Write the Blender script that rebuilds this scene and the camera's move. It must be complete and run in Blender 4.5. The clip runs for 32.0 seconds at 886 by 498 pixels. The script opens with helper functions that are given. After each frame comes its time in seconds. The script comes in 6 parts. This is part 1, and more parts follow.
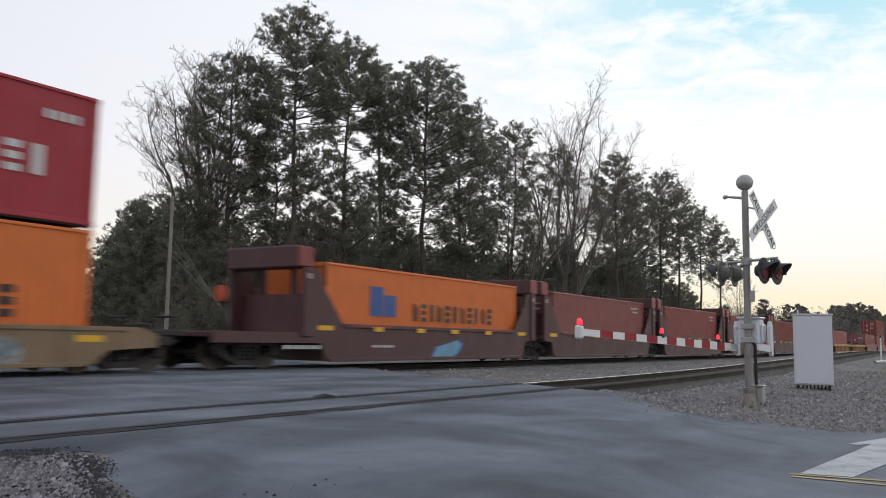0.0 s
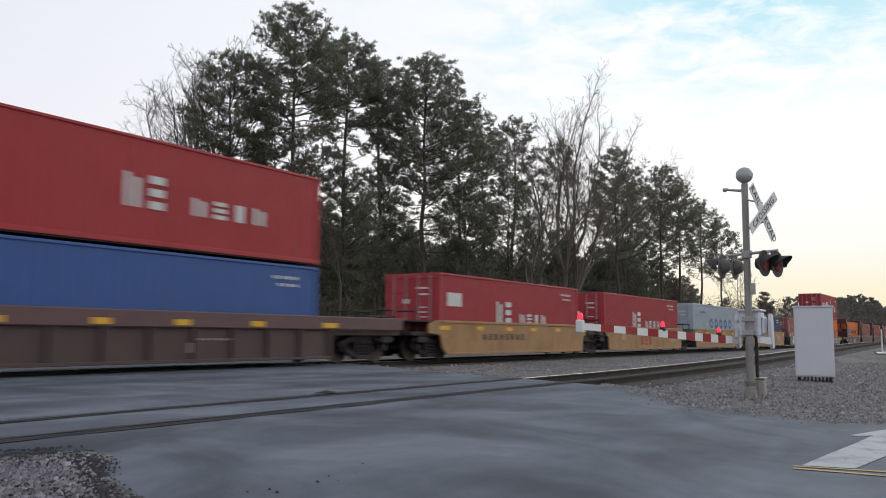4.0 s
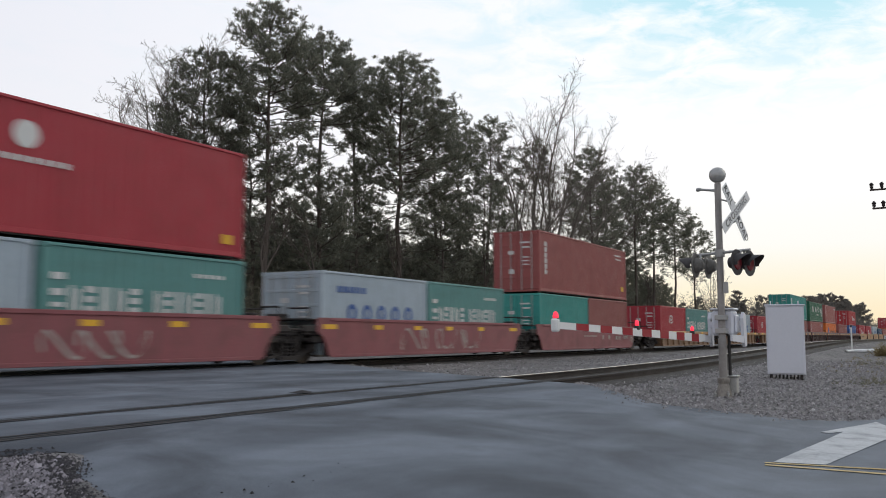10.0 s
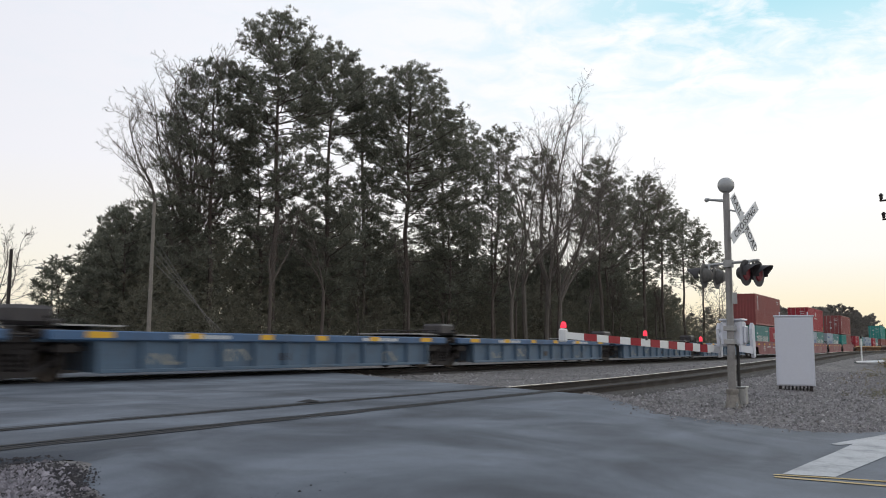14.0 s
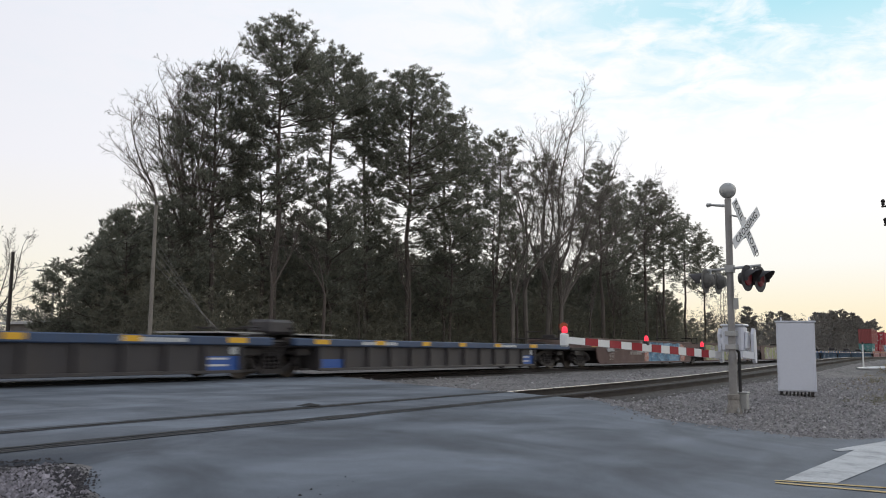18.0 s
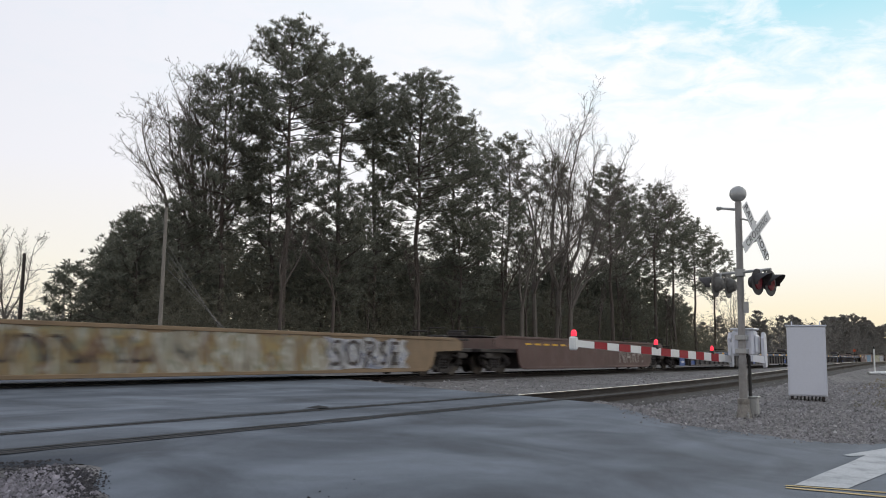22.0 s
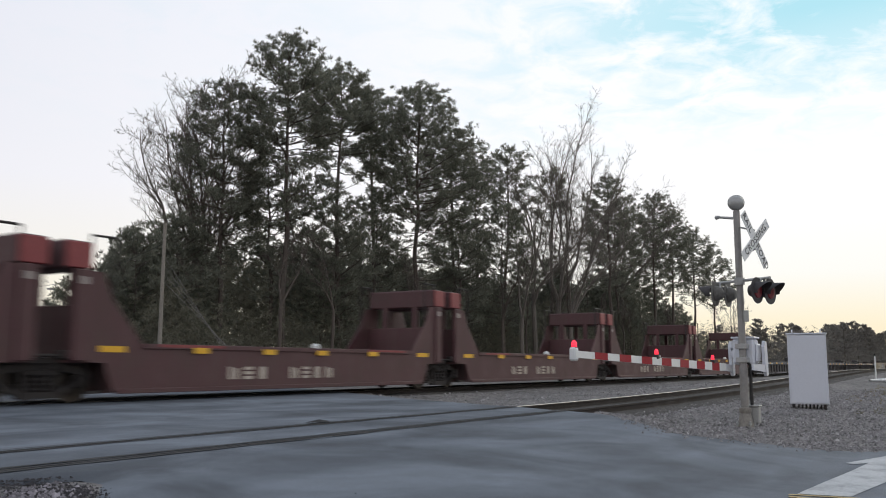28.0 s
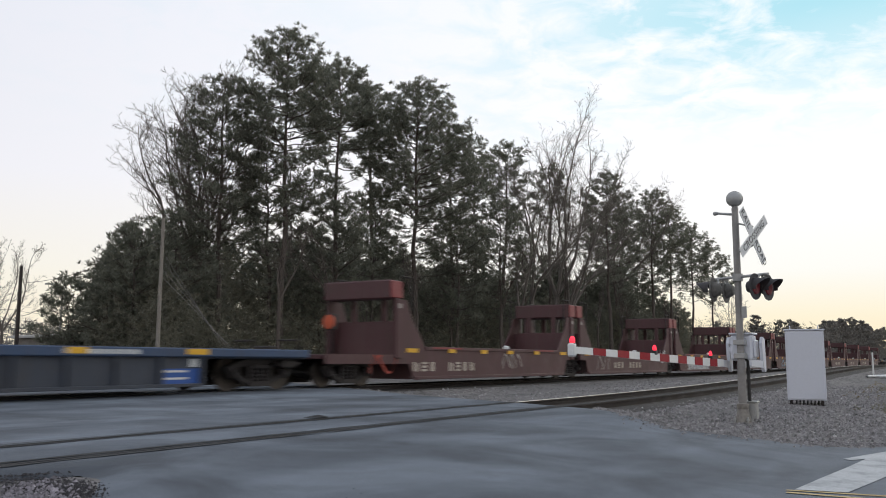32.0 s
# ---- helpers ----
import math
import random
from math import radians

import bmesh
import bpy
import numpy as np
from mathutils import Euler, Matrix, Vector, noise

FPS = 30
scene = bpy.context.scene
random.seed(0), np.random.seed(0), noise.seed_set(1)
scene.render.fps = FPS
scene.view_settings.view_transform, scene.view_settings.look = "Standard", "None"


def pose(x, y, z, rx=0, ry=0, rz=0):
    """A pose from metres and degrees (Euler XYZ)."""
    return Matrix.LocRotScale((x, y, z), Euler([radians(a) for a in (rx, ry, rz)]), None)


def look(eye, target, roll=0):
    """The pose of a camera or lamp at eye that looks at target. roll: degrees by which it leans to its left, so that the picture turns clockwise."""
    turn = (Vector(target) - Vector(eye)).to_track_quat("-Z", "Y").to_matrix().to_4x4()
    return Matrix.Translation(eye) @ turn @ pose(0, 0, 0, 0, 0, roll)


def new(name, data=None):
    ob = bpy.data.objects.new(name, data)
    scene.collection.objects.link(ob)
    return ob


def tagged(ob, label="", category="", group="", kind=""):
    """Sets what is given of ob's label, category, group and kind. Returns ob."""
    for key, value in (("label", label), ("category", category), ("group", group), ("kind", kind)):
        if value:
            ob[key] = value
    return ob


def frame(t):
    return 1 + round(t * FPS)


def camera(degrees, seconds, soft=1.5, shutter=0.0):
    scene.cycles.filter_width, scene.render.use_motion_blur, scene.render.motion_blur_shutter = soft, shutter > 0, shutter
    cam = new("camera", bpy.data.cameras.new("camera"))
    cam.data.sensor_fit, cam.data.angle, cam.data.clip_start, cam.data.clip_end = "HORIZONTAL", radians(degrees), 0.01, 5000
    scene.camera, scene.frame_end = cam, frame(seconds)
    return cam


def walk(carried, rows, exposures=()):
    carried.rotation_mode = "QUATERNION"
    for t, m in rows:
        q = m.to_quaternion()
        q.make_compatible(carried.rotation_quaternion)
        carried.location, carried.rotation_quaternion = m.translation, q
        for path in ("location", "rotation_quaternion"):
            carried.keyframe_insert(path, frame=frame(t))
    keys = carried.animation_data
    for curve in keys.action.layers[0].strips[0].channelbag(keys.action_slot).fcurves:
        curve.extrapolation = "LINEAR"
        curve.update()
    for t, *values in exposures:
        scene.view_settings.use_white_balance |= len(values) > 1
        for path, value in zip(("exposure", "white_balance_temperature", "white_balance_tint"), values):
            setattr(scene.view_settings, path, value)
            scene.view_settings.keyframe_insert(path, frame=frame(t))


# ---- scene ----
# The camera stands 0.85 m above the rails and is turned by hand: degrees of heading, rise and lean.
EYE = (0.0, 0.0, 0.85)


def aim(heading, rise, lean):
    h, r = radians(heading), radians(rise)
    way = Vector((math.cos(h) * math.cos(r), math.sin(h) * math.cos(r), math.sin(r)))
    return look(EYE, Vector(EYE) + way, -lean)


cam = camera(55.05, 32.0, soft=1.0, shutter=0.33)
walk(cam, [
    (0, aim(32.666, 6.148, -0.861)),
    (0.5, aim(32.654, 5.943, -0.970)),
    (1, aim(32.769, 5.846, -0.934)),
    (1.5, aim(32.885, 5.881, -0.851)),
    (2, aim(32.843, 5.807, -0.874)),
    (2.5, aim(32.899, 5.752, -0.541)),
    (3, aim(32.899, 5.903, -0.535)),
    (3.5, aim(32.772, 5.916, -0.414)),
    (5.5, aim(32.620, 5.743, -0.161)),
    (6, aim(32.346, 5.689, -0.507)),
    (6.5, aim(32.055, 5.578, -0.609)),
    (7, aim(32.001, 5.666, -0.772)),
    (7.5, aim(31.816, 5.563, -0.831)),
    (8, aim(31.481, 5.367, -0.440)),
    (8.5, aim(31.225, 5.434, -0.523)),
    (9, aim(31.059, 5.558, -0.065)),
    (9.5, aim(31.102, 5.637, 0.058)),
    (10, aim(31.036, 5.809, -0.136)),
    (10.5, aim(31.095, 5.827, -0.220)),
    (11, aim(31.133, 5.843, -0.220)),
    (11.5, aim(31.291, 5.943, -0.257)),
    (12, aim(31.352, 5.983, -0.300)),
    (12.5, aim(31.477, 5.991, -0.269)),
    (13, aim(31.457, 6.028, -0.210)),
    (13.5, aim(31.643, 6.361, -0.106)),
    (14, aim(31.566, 6.448, -0.363)),
    (14.5, aim(31.418, 6.468, -0.184)),
    (16.5, aim(31.573, 6.912, -0.427)),
    (17, aim(31.702, 6.682, -0.757)),
    (17.5, aim(31.646, 6.598, -0.483)),
    (18, aim(31.664, 6.728, -0.595)),
    (18.5, aim(31.596, 6.890, -0.530)),
    (19, aim(31.681, 6.809, -0.741)),
    (19.5, aim(31.921, 6.446, -0.833)),
    (20, aim(32.136, 6.328, -0.859)),
    (20.5, aim(32.213, 6.251, -0.909)),
    (21, aim(32.244, 6.402, -1.109)),
    (21.5, aim(32.228, 6.617, -0.856)),
    (22, aim(32.288, 6.911, -0.828)),
    (22.5, aim(32.497, 6.807, -1.007)),
    (23, aim(32.563, 6.705, -1.109)),
    (23.5, aim(32.417, 6.668, -1.205)),
    (24, aim(32.352, 6.588, -1.102)),
    (24.5, aim(32.341, 6.741, -0.820)),
    (25, aim(32.356, 6.802, -0.899)),
    (25.5, aim(32.353, 6.962, -0.861)),
    (27.5, aim(32.241, 7.479, -0.255)),
    (28, aim(32.232, 7.733, -0.139)),
    (28.5, aim(32.208, 8.080, -0.025)),
    (29, aim(32.486, 8.063, -0.464)),
    (29.5, aim(32.478, 7.713, -0.673)),
    (30, aim(32.416, 7.478, -0.471)),
    (30.5, aim(32.147, 7.353, -0.442)),
    (31, aim(32.006, 7.359, -0.423)),
    (31.5, aim(32.082, 7.445, -0.363)),
    (32, aim(32.125, 7.441, -0.224)),
], exposures=[(0.0, 0.0), (32.0, 0.0)])

# ---------------------------------------------------------------- sky and sun
SUNSET = 14.0  # degrees from the track's far end, to its right


def node(tree, kind, **inputs):
    n = tree.nodes.new(kind)
    for key, value in inputs.items():
        n.inputs[key.replace("_", " ")].default_value = value
    return n


def ramp(tree, stops, fac, ease="LINEAR"):
    n = tree.nodes.new("ShaderNodeValToRGB")
    n.color_ramp.interpolation = ease
    while len(n.color_ramp.elements) < len(stops):
        n.color_ramp.elements.new(0.5)
    for e, (at, rgb) in zip(n.color_ramp.elements, stops):
        e.position, e.color = at, (*rgb, 1)
    tree.links.new(fac, n.inputs[0])
    return n.outputs[0]


def mix(tree, fac, a, b, blend="MIX"):
    n = tree.nodes.new("ShaderNodeMix")
    n.data_type, n.blend_type = "RGBA", blend
    for socket, value in ((n.inputs[0], fac), (n.inputs[6], a), (n.inputs[7], b)):
        if isinstance(value, bpy.types.NodeSocket):
            tree.links.new(value, socket)
        else:
            socket.default_value = value if isinstance(value, (int, float)) else (*value, 1)
    return n.outputs[2]


def calc(tree, op, a, b=0.0, clamp=False):
    n = tree.nodes.new("ShaderNodeMath")
    n.operation, n.use_clamp = op, clamp
    for socket, value in zip(n.inputs, (a, b)):
        if isinstance(value, bpy.types.NodeSocket):
            tree.links.new(value, socket)
        else:
            socket.default_value = value
    return n.outputs[0]


def make_sky():
    world = bpy.data.worlds.new("evening_sky")
    scene.world = world
    world.use_nodes = True
    t = world.node_tree
    t.nodes.clear()
    way = t.nodes.new("ShaderNodeTexCoord").outputs["Generated"]
    axes = t.nodes.new("ShaderNodeSeparateXYZ")
    t.links.new(way, axes.inputs[0])
    x, y, z = axes.outputs
    up = calc(t, "MAXIMUM", z, 0.0)
    # clear evening air behind the cloud
    air = t.nodes.new("ShaderNodeTexSky")
    air.sky_type, air.sun_disc = "NISHITA", False
    air.sun_elevation, air.sun_rotation = radians(4), radians(90 + SUNSET)
    air.air_density, air.dust_density = 1.0, 1.5
    clear = mix(t, 1.0, air.outputs[0], (0.10, 0.10, 0.10), "MULTIPLY")
    clear = mix(t, 0.85, clear, (0.50, 0.90, 1.04))
    # towards the sunset: 1, away from it: 0
    s = radians(-SUNSET)
    toward = calc(t, "ADD", calc(t, "MULTIPLY", x, math.cos(s)), calc(t, "MULTIPLY", y, math.sin(s)))
    toward = calc(t, "MULTIPLY", calc(t, "ADD", toward, 1.0), 0.5)
    # high thin cloud, drawn as on a flat layer
    flat = t.nodes.new("ShaderNodeCombineXYZ")
    low = calc(t, "ADD", up, 0.12)
    t.links.new(calc(t, "DIVIDE", x, low), flat.inputs[0])
    t.links.new(calc(t, "DIVIDE", y, low), flat.inputs[1])
    veil = node(t, "ShaderNodeTexNoise", Scale=0.9, Detail=7.0, Roughness=0.62, Distortion=0.4)
    t.links.new(flat.outputs[0], veil.inputs["Vector"])
    ripple = node(t, "ShaderNodeTexNoise", Scale=6.5, Detail=6.0, Roughness=0.6, Distortion=0.5)
    t.links.new(flat.outputs[0], ripple.inputs["Vector"])
    body = ramp(t, [(0.0, (1.0, 0.80, 0.50)), (0.05, (1.0, 0.91, 0.70)), (0.10, (1.0, 0.99, 0.94)), (0.2, (1.04, 1.04, 1.06)),
                    (0.42, (1.02, 1.05, 1.10)), (1.0, (0.62, 0.70, 0.86))], up)
    away = ramp(t, [(0.0, (0.95, 0.86, 0.70)), (0.09, (0.93, 0.88, 0.77)), (0.20, (0.84, 0.84, 0.90)), (0.40, (0.77, 0.79, 0.88)),
                    (1.0, (0.60, 0.65, 0.77))], up)
    cloud = mix(t, ramp(t, [(0.55, (0, 0, 0)), (0.93, (1, 1, 1))], toward), away, body)
    hole = calc(t, "ADD", calc(t, "MULTIPLY", veil.outputs[0], 0.5), calc(t, "MULTIPLY", ripple.outputs[0], 0.5))
    hole = ramp(t, [(0.43, (0, 0, 0)), (0.55, (1, 1, 1))], hole)
    aloft = ramp(t, [(0.22, (0, 0, 0)), (0.37, (1, 1, 1))], up)
    right = ramp(t, [(0.80, (0.10, 0.10, 0.10)), (0.93, (1, 1, 1))], toward)
    opening = mix(t, 1.0, mix(t, 1.0, hole, aloft, "MULTIPLY"), right, "MULTIPLY")
    colour = mix(t, opening, cloud, clear)
    colour = mix(t, calc(t, "GREATER_THAN", 0.0, z), colour, (0.20, 0.19, 0.18))
    back = t.nodes.new("ShaderNodeBackground")
    back.inputs[1].default_value = 1.0
    t.links.new(colour, back.inputs[0])
    t.links.new(back.outputs[0], t.nodes.new("ShaderNodeOutputWorld").inputs[0])


make_sky()
sun = new("sun", bpy.data.lights.new("sun", "SUN"))
sun.data.energy, sun.data.angle, sun.data.color = 0.5, radians(25), (1.0, 0.86, 0.68)
sun.matrix_world = look((0, 0, 40), (0 - math.cos(radians(SUNSET)) * 90, 0 + math.sin(radians(SUNSET)) * 90, 0))


# ---------------------------------------------------------------- materials
def rgb(r, g, b):
    """Linear colour from the everyday 0 to 255."""
    return tuple((c / 255 / 12.92) if c < 11 else ((c / 255 + 0.055) / 1.055) ** 2.4 for c in (r, g, b))


def surface(name, colour, rough=0.6, metal=0.0, dark=0.6, fine=18.0, coarse=1.3, streak=0.0, dirt=(0.09, 0.075, 0.06), bump=0.15,
            vary=0.0, worn=0.35, island=False):
    """A weathered surface: fine grain and coarse patches, and where wanted streaks that run down it."""
    m = bpy.data.materials.new(name)
    m.use_nodes = True
    t = m.node_tree
    b = t.nodes["Principled BSDF"]
    at = t.nodes.new("ShaderNodeTexCoord").outputs["Object"]
    grain = node(t, "ShaderNodeTexNoise", Scale=fine, Detail=4.0, Roughness=0.65)
    patch = node(t, "ShaderNodeTexNoise", Scale=coarse, Detail=5.0, Roughness=0.6)
    for n in (grain, patch):
        t.links.new(at, n.inputs["Vector"])
    base = (*colour,)
    c = mix(t, ramp(t, [(0.3, (0, 0, 0)), (0.75, (1, 1, 1))], grain.outputs[0]), tuple(v * dark for v in base), base)
    c = mix(t, calc(t, "MULTIPLY", ramp(t, [(0.48, (0, 0, 0)), (0.8, (1, 1, 1))], patch.outputs[0]), worn), c, dirt)
    if streak:
        run = t.nodes.new("ShaderNodeMapping")
        run.inputs["Scale"].default_value = (3.2, 3.2, 0.22)
        t.links.new(at, run.inputs[0])
        drip = node(t, "ShaderNodeTexNoise", Scale=2.6, Detail=4.0, Roughness=0.7)
        t.links.new(run.outputs[0], drip.inputs["Vector"])
        c = mix(t, calc(t, "MULTIPLY", ramp(t, [(0.5, (0, 0, 0)), (0.78, (1, 1, 1))], drip.outputs[0]), streak), c, dirt)
    if vary:
        own = t.nodes.new("ShaderNodeObjectInfo").outputs["Random"]
        c = mix(t, vary, c, ramp(t, [(0.0, (0.35, 0.33, 0.3)), (1.0, (1, 1, 1))], own), "MULTIPLY")
    if island:
        one = t.nodes.new("ShaderNodeNewGeometry").outputs["Random Per Island"]
        c = mix(t, 1.0, c, ramp(t, [(0.0, (0.5, 0.5, 0.51)), (0.6, (0.92, 0.92, 0.94)), (0.93, (1.1, 1.1, 1.14)), (1.0, (1.6, 1.6, 1.6))], one), "MULTIPLY")
    t.links.new(c, b.inputs["Base Color"])
    rr = ramp(t, [(0.3, (max(rough - 0.15, 0.02),) * 3), (0.7, (min(rough + 0.12, 1),) * 3)], patch.outputs[0])
    t.links.new(rr, b.inputs["Roughness"])
    b.inputs["Metallic"].default_value = metal
    if bump:
        n = node(t, "ShaderNodeBump", Strength=bump, Distance=0.02)
        t.links.new(grain.outputs[0], n.inputs["Height"])
        t.links.new(n.outputs[0], b.inputs["Normal"])
    return m


def glowing(name, colour, strength):
    m = bpy.data.materials.new(name)
    m.use_nodes = True
    b = m.node_tree.nodes["Principled BSDF"]
    b.inputs["Base Color"].default_value = (*colour, 1)
    b.inputs["Emission Color"].default_value = (*colour, 1)
    b.inputs["Emission Strength"].default_value = strength
    return m


PAINT = {
    "red": rgb(172, 40, 48), "crimson": rgb(168, 40, 55), "orange": rgb(226, 118, 48), "brown": rgb(146, 82, 78), "rust": rgb(146, 71, 69),
    "maroon": rgb(112, 66, 62), "green": rgb(38, 104, 78), "teal": rgb(46, 144, 136), "sea": rgb(88, 142, 138), "navy": rgb(38, 74, 108),
    "blue": rgb(54, 92, 156), "grey": rgb(168, 182, 192), "terracotta": rgb(160, 92, 88), "wine": rgb(130, 52, 48),
}
PAINT = {k: surface("container_" + k, c, 0.55, dark=0.86, streak=0.28, worn=0.22, bump=0.05) for k, c in PAINT.items()}
CAR = {
    "yellow": rgb(172, 130, 86), "maroon": rgb(84, 50, 53), "oxide": rgb(142, 77, 82), "blue": rgb(84, 108, 130), "sky_chord": rgb(70, 104, 142), "grimy": rgb(62, 58, 60), "chord_blue": rgb(56, 78, 110),
    "night": rgb(60, 66, 78), "brown": rgb(86, 57, 54), "dark": rgb(84, 63, 63), "plum": rgb(106, 76, 78), "tan": rgb(138, 114, 86), "rusty": rgb(128, 96, 68), "chord_dull": rgb(70, 74, 86),
}
CAR = {k: surface("car_" + k, c, 0.65, dark=0.75, streak=0.5, worn=0.45, bump=0.12) for k, c in CAR.items()}
STEEL_DARK = surface("dark_steel", rgb(48, 42, 41), 0.7, 0.2, worn=0.5)
WHEEL = surface("wheel_steel", rgb(84, 76, 70), 0.5, 0.6)
WHITE_MARK = surface("white_marking", rgb(208, 208, 206), 0.6, dark=0.9, worn=0.18, bump=0.02)
BLUE_MARK = surface("blue_marking", rgb(50, 86, 148), 0.6, dark=0.9, worn=0.12, bump=0.02)
DARK_MARK = surface("dark_marking", rgb(52, 42, 40), 0.6, dark=0.9, worn=0.12, bump=0.02)
RED_MARK = surface("red_marking", rgb(158, 52, 36), 0.6, dark=0.9, worn=0.3, bump=0.02)
YELLOW_MARK = surface("yellow_marking", rgb(226, 172, 40), 0.6, dark=0.9, worn=0.2, bump=0.02)
TEAL_MARK = surface("sky_blue_spray", rgb(110, 160, 190), 0.6, dark=0.8, worn=0.3, bump=0.02)
CYAN_SPRAY = surface("blue_spray", rgb(84, 136, 170), 0.6, dark=0.6, worn=0.3, fine=6, bump=0.02)
GREEN_SPRAY = surface("green_spray", rgb(140, 146, 92), 0.6, dark=0.7, worn=0.3, fine=6, bump=0.02)
LILAC_SPRAY = surface("lilac_spray", rgb(178, 164, 184), 0.6, dark=0.7, worn=0.3, fine=6, bump=0.02)
GALV = surface("galvanised_steel", rgb(168, 168, 166), 0.45, 0.35, dark=0.85, worn=0.15)
ALUMINIUM = surface("cabinet_paint", rgb(206, 208, 216), 0.5, 0.0, dark=0.95, worn=0.08, coarse=0.8, bump=0.03)
WHITE_PAINT = surface("white_paint", rgb(226, 226, 224), 0.5, dark=0.92, worn=0.12, bump=0.03)
RED_STRIPE = surface("red_reflective", rgb(150, 4, 26), 0.75, dark=0.92, worn=0.05, bump=0.02)
MAST = surface("weathered_mast", rgb(142, 138, 134), 0.6, 0.2, dark=0.8, streak=0.35, worn=0.35)
HOOD = surface("faded_black_paint", rgb(66, 64, 66), 0.7, worn=0.3, bump=0.05)
LAMP_BACK = surface("dull_grey_paint", rgb(116, 114, 110), 0.75, worn=0.3, bump=0.05)
BLACK = surface("black_paint", rgb(48, 46, 46), 0.6, worn=0.15, bump=0.03)
LETTER = surface("black_letter", rgb(30, 30, 32), 0.6, worn=0.05, bump=0.0)
LENS_RED = glowing("red_lens", (0.13, 0.008, 0.014), 0.05)
LAMP_RED = glowing("lit_red_lamp", (1.0, 0.03, 0.06), 1.3)
CONCRETE = surface("concrete", rgb(150, 144, 136), 0.85, worn=0.3, bump=0.3)
WOOD_POLE = surface("weathered_pole", rgb(150, 142, 132), 0.85, streak=0.3, worn=0.3)
DARK_POLE = surface("creosote_pole", rgb(74, 66, 62), 0.85, streak=0.3)
TIE = surface("railway_tie", rgb(74, 64, 56), 0.9, streak=0.1, bump=0.4, vary=0.5)
RAIL_SIDE = surface("rusty_rail", rgb(50, 42, 40), 0.75, 0.3)
RAIL_TOP = surface("polished_rail_head", rgb(160, 157, 154), 0.42, 0.7, dark=0.75, worn=0.05, bump=0.0)
BARK = surface("pine_bark", rgb(94, 84, 77), 0.95, fine=9, streak=0.3, bump=0.6)
GREY_BARK = surface("grey_bark", rgb(120, 112, 104), 0.95, fine=9, bump=0.4)
GLASS_DARK = surface("dark_window", rgb(24, 28, 32), 0.12, worn=0.05, bump=0.0)
RUBBER = surface("rubber", rgb(30, 30, 30), 0.85)
BRICK_RED = surface("brick_wall", rgb(120, 74, 60), 0.9)
ROOF_WHITE = surface("pale_roof", rgb(206, 204, 200), 0.7)


def needles(name, a, b):
    """Foliage that differs a little from tuft to tuft."""
    m = bpy.data.materials.new(name)
    m.use_nodes = True
    t = m.node_tree
    p = t.nodes["Principled BSDF"]
    own = t.nodes.new("ShaderNodeNewGeometry").outputs["Random Per Island"]
    at = t.nodes.new("ShaderNodeTexCoord").outputs["Object"]
    patch = node(t, "ShaderNodeTexNoise", Scale=0.45, Detail=3.0)
    t.links.new(at, patch.inputs["Vector"])
    c = mix(t, own, a, b)
    c = mix(t, calc(t, "MULTIPLY", ramp(t, [(0.45, (0, 0, 0)), (0.75, (1, 1, 1))], patch.outputs[0]), 0.5), c, tuple(v * 0.55 for v in a))
    t.links.new(c, p.inputs["Base Color"])
    p.inputs["Roughness"].default_value = 0.65
    # thin leaves let some of the sky through
    lit = t.nodes.new("ShaderNodeBsdfTranslucent")
    t.links.new(c, lit.inputs[0])
    both = t.nodes.new("ShaderNodeMixShader")
    both.inputs[0].default_value = 0.48
    t.links.new(p.outputs[0], both.inputs[1])
    t.links.new(lit.outputs[0], both.inputs[2])
    t.links.new(both.outputs[0], t.nodes["Material Output"].inputs[0])
    return m


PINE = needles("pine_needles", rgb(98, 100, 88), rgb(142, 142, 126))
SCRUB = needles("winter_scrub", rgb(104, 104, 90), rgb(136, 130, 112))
# paler than the near leaves: the haze of distance is put into this colour
HAZE_PALED_LEAF = needles("far_woods", rgb(112, 112, 106), rgb(144, 136, 130))


def stony(name, a, b, scale, bump, patchy=0.5):
    """Broken stone or worn asphalt: cells of differing tone with grit between."""
    m = bpy.data.materials.new(name)
    m.use_nodes = True
    t = m.node_tree
    p = t.nodes["Principled BSDF"]
    at = t.nodes.new("ShaderNodeTexCoord").outputs["Object"]
    cell = node(t, "ShaderNodeTexVoronoi", Scale=scale)
    grit = node(t, "ShaderNodeTexNoise", Scale=scale * 2.2, Detail=5.0, Roughness=0.7)
    patch = node(t, "ShaderNodeTexNoise", Scale=0.35, Detail=6.0, Roughness=0.62)
    for n in (cell, grit, patch):
        t.links.new(at, n.inputs["Vector"])
    tone = t.nodes.new("ShaderNodeSeparateColor")
    t.links.new(cell.outputs["Color"], tone.inputs[0])
    c = mix(t, tone.outputs[0], a, b)
    c = mix(t, 0.6, c, ramp(t, [(0.25, (0.25,) * 3), (0.75, (1,) * 3)], grit.outputs[0]), "MULTIPLY")
    c = mix(t, patchy, c, ramp(t, [(0.3, (0.45, 0.45, 0.46)), (0.72, (1.15, 1.12, 1.1))], patch.outputs[0]), "MULTIPLY")
    t.links.new(c, p.inputs["Base Color"])
    p.inputs["Roughness"].default_value = 0.92
    n = node(t, "ShaderNodeBump", Strength=bump, Distance=0.03)
    t.links.new(cell.outputs["Distance"], n.inputs["Height"])
    t.links.new(n.outputs[0], p.inputs["Normal"])
    return m


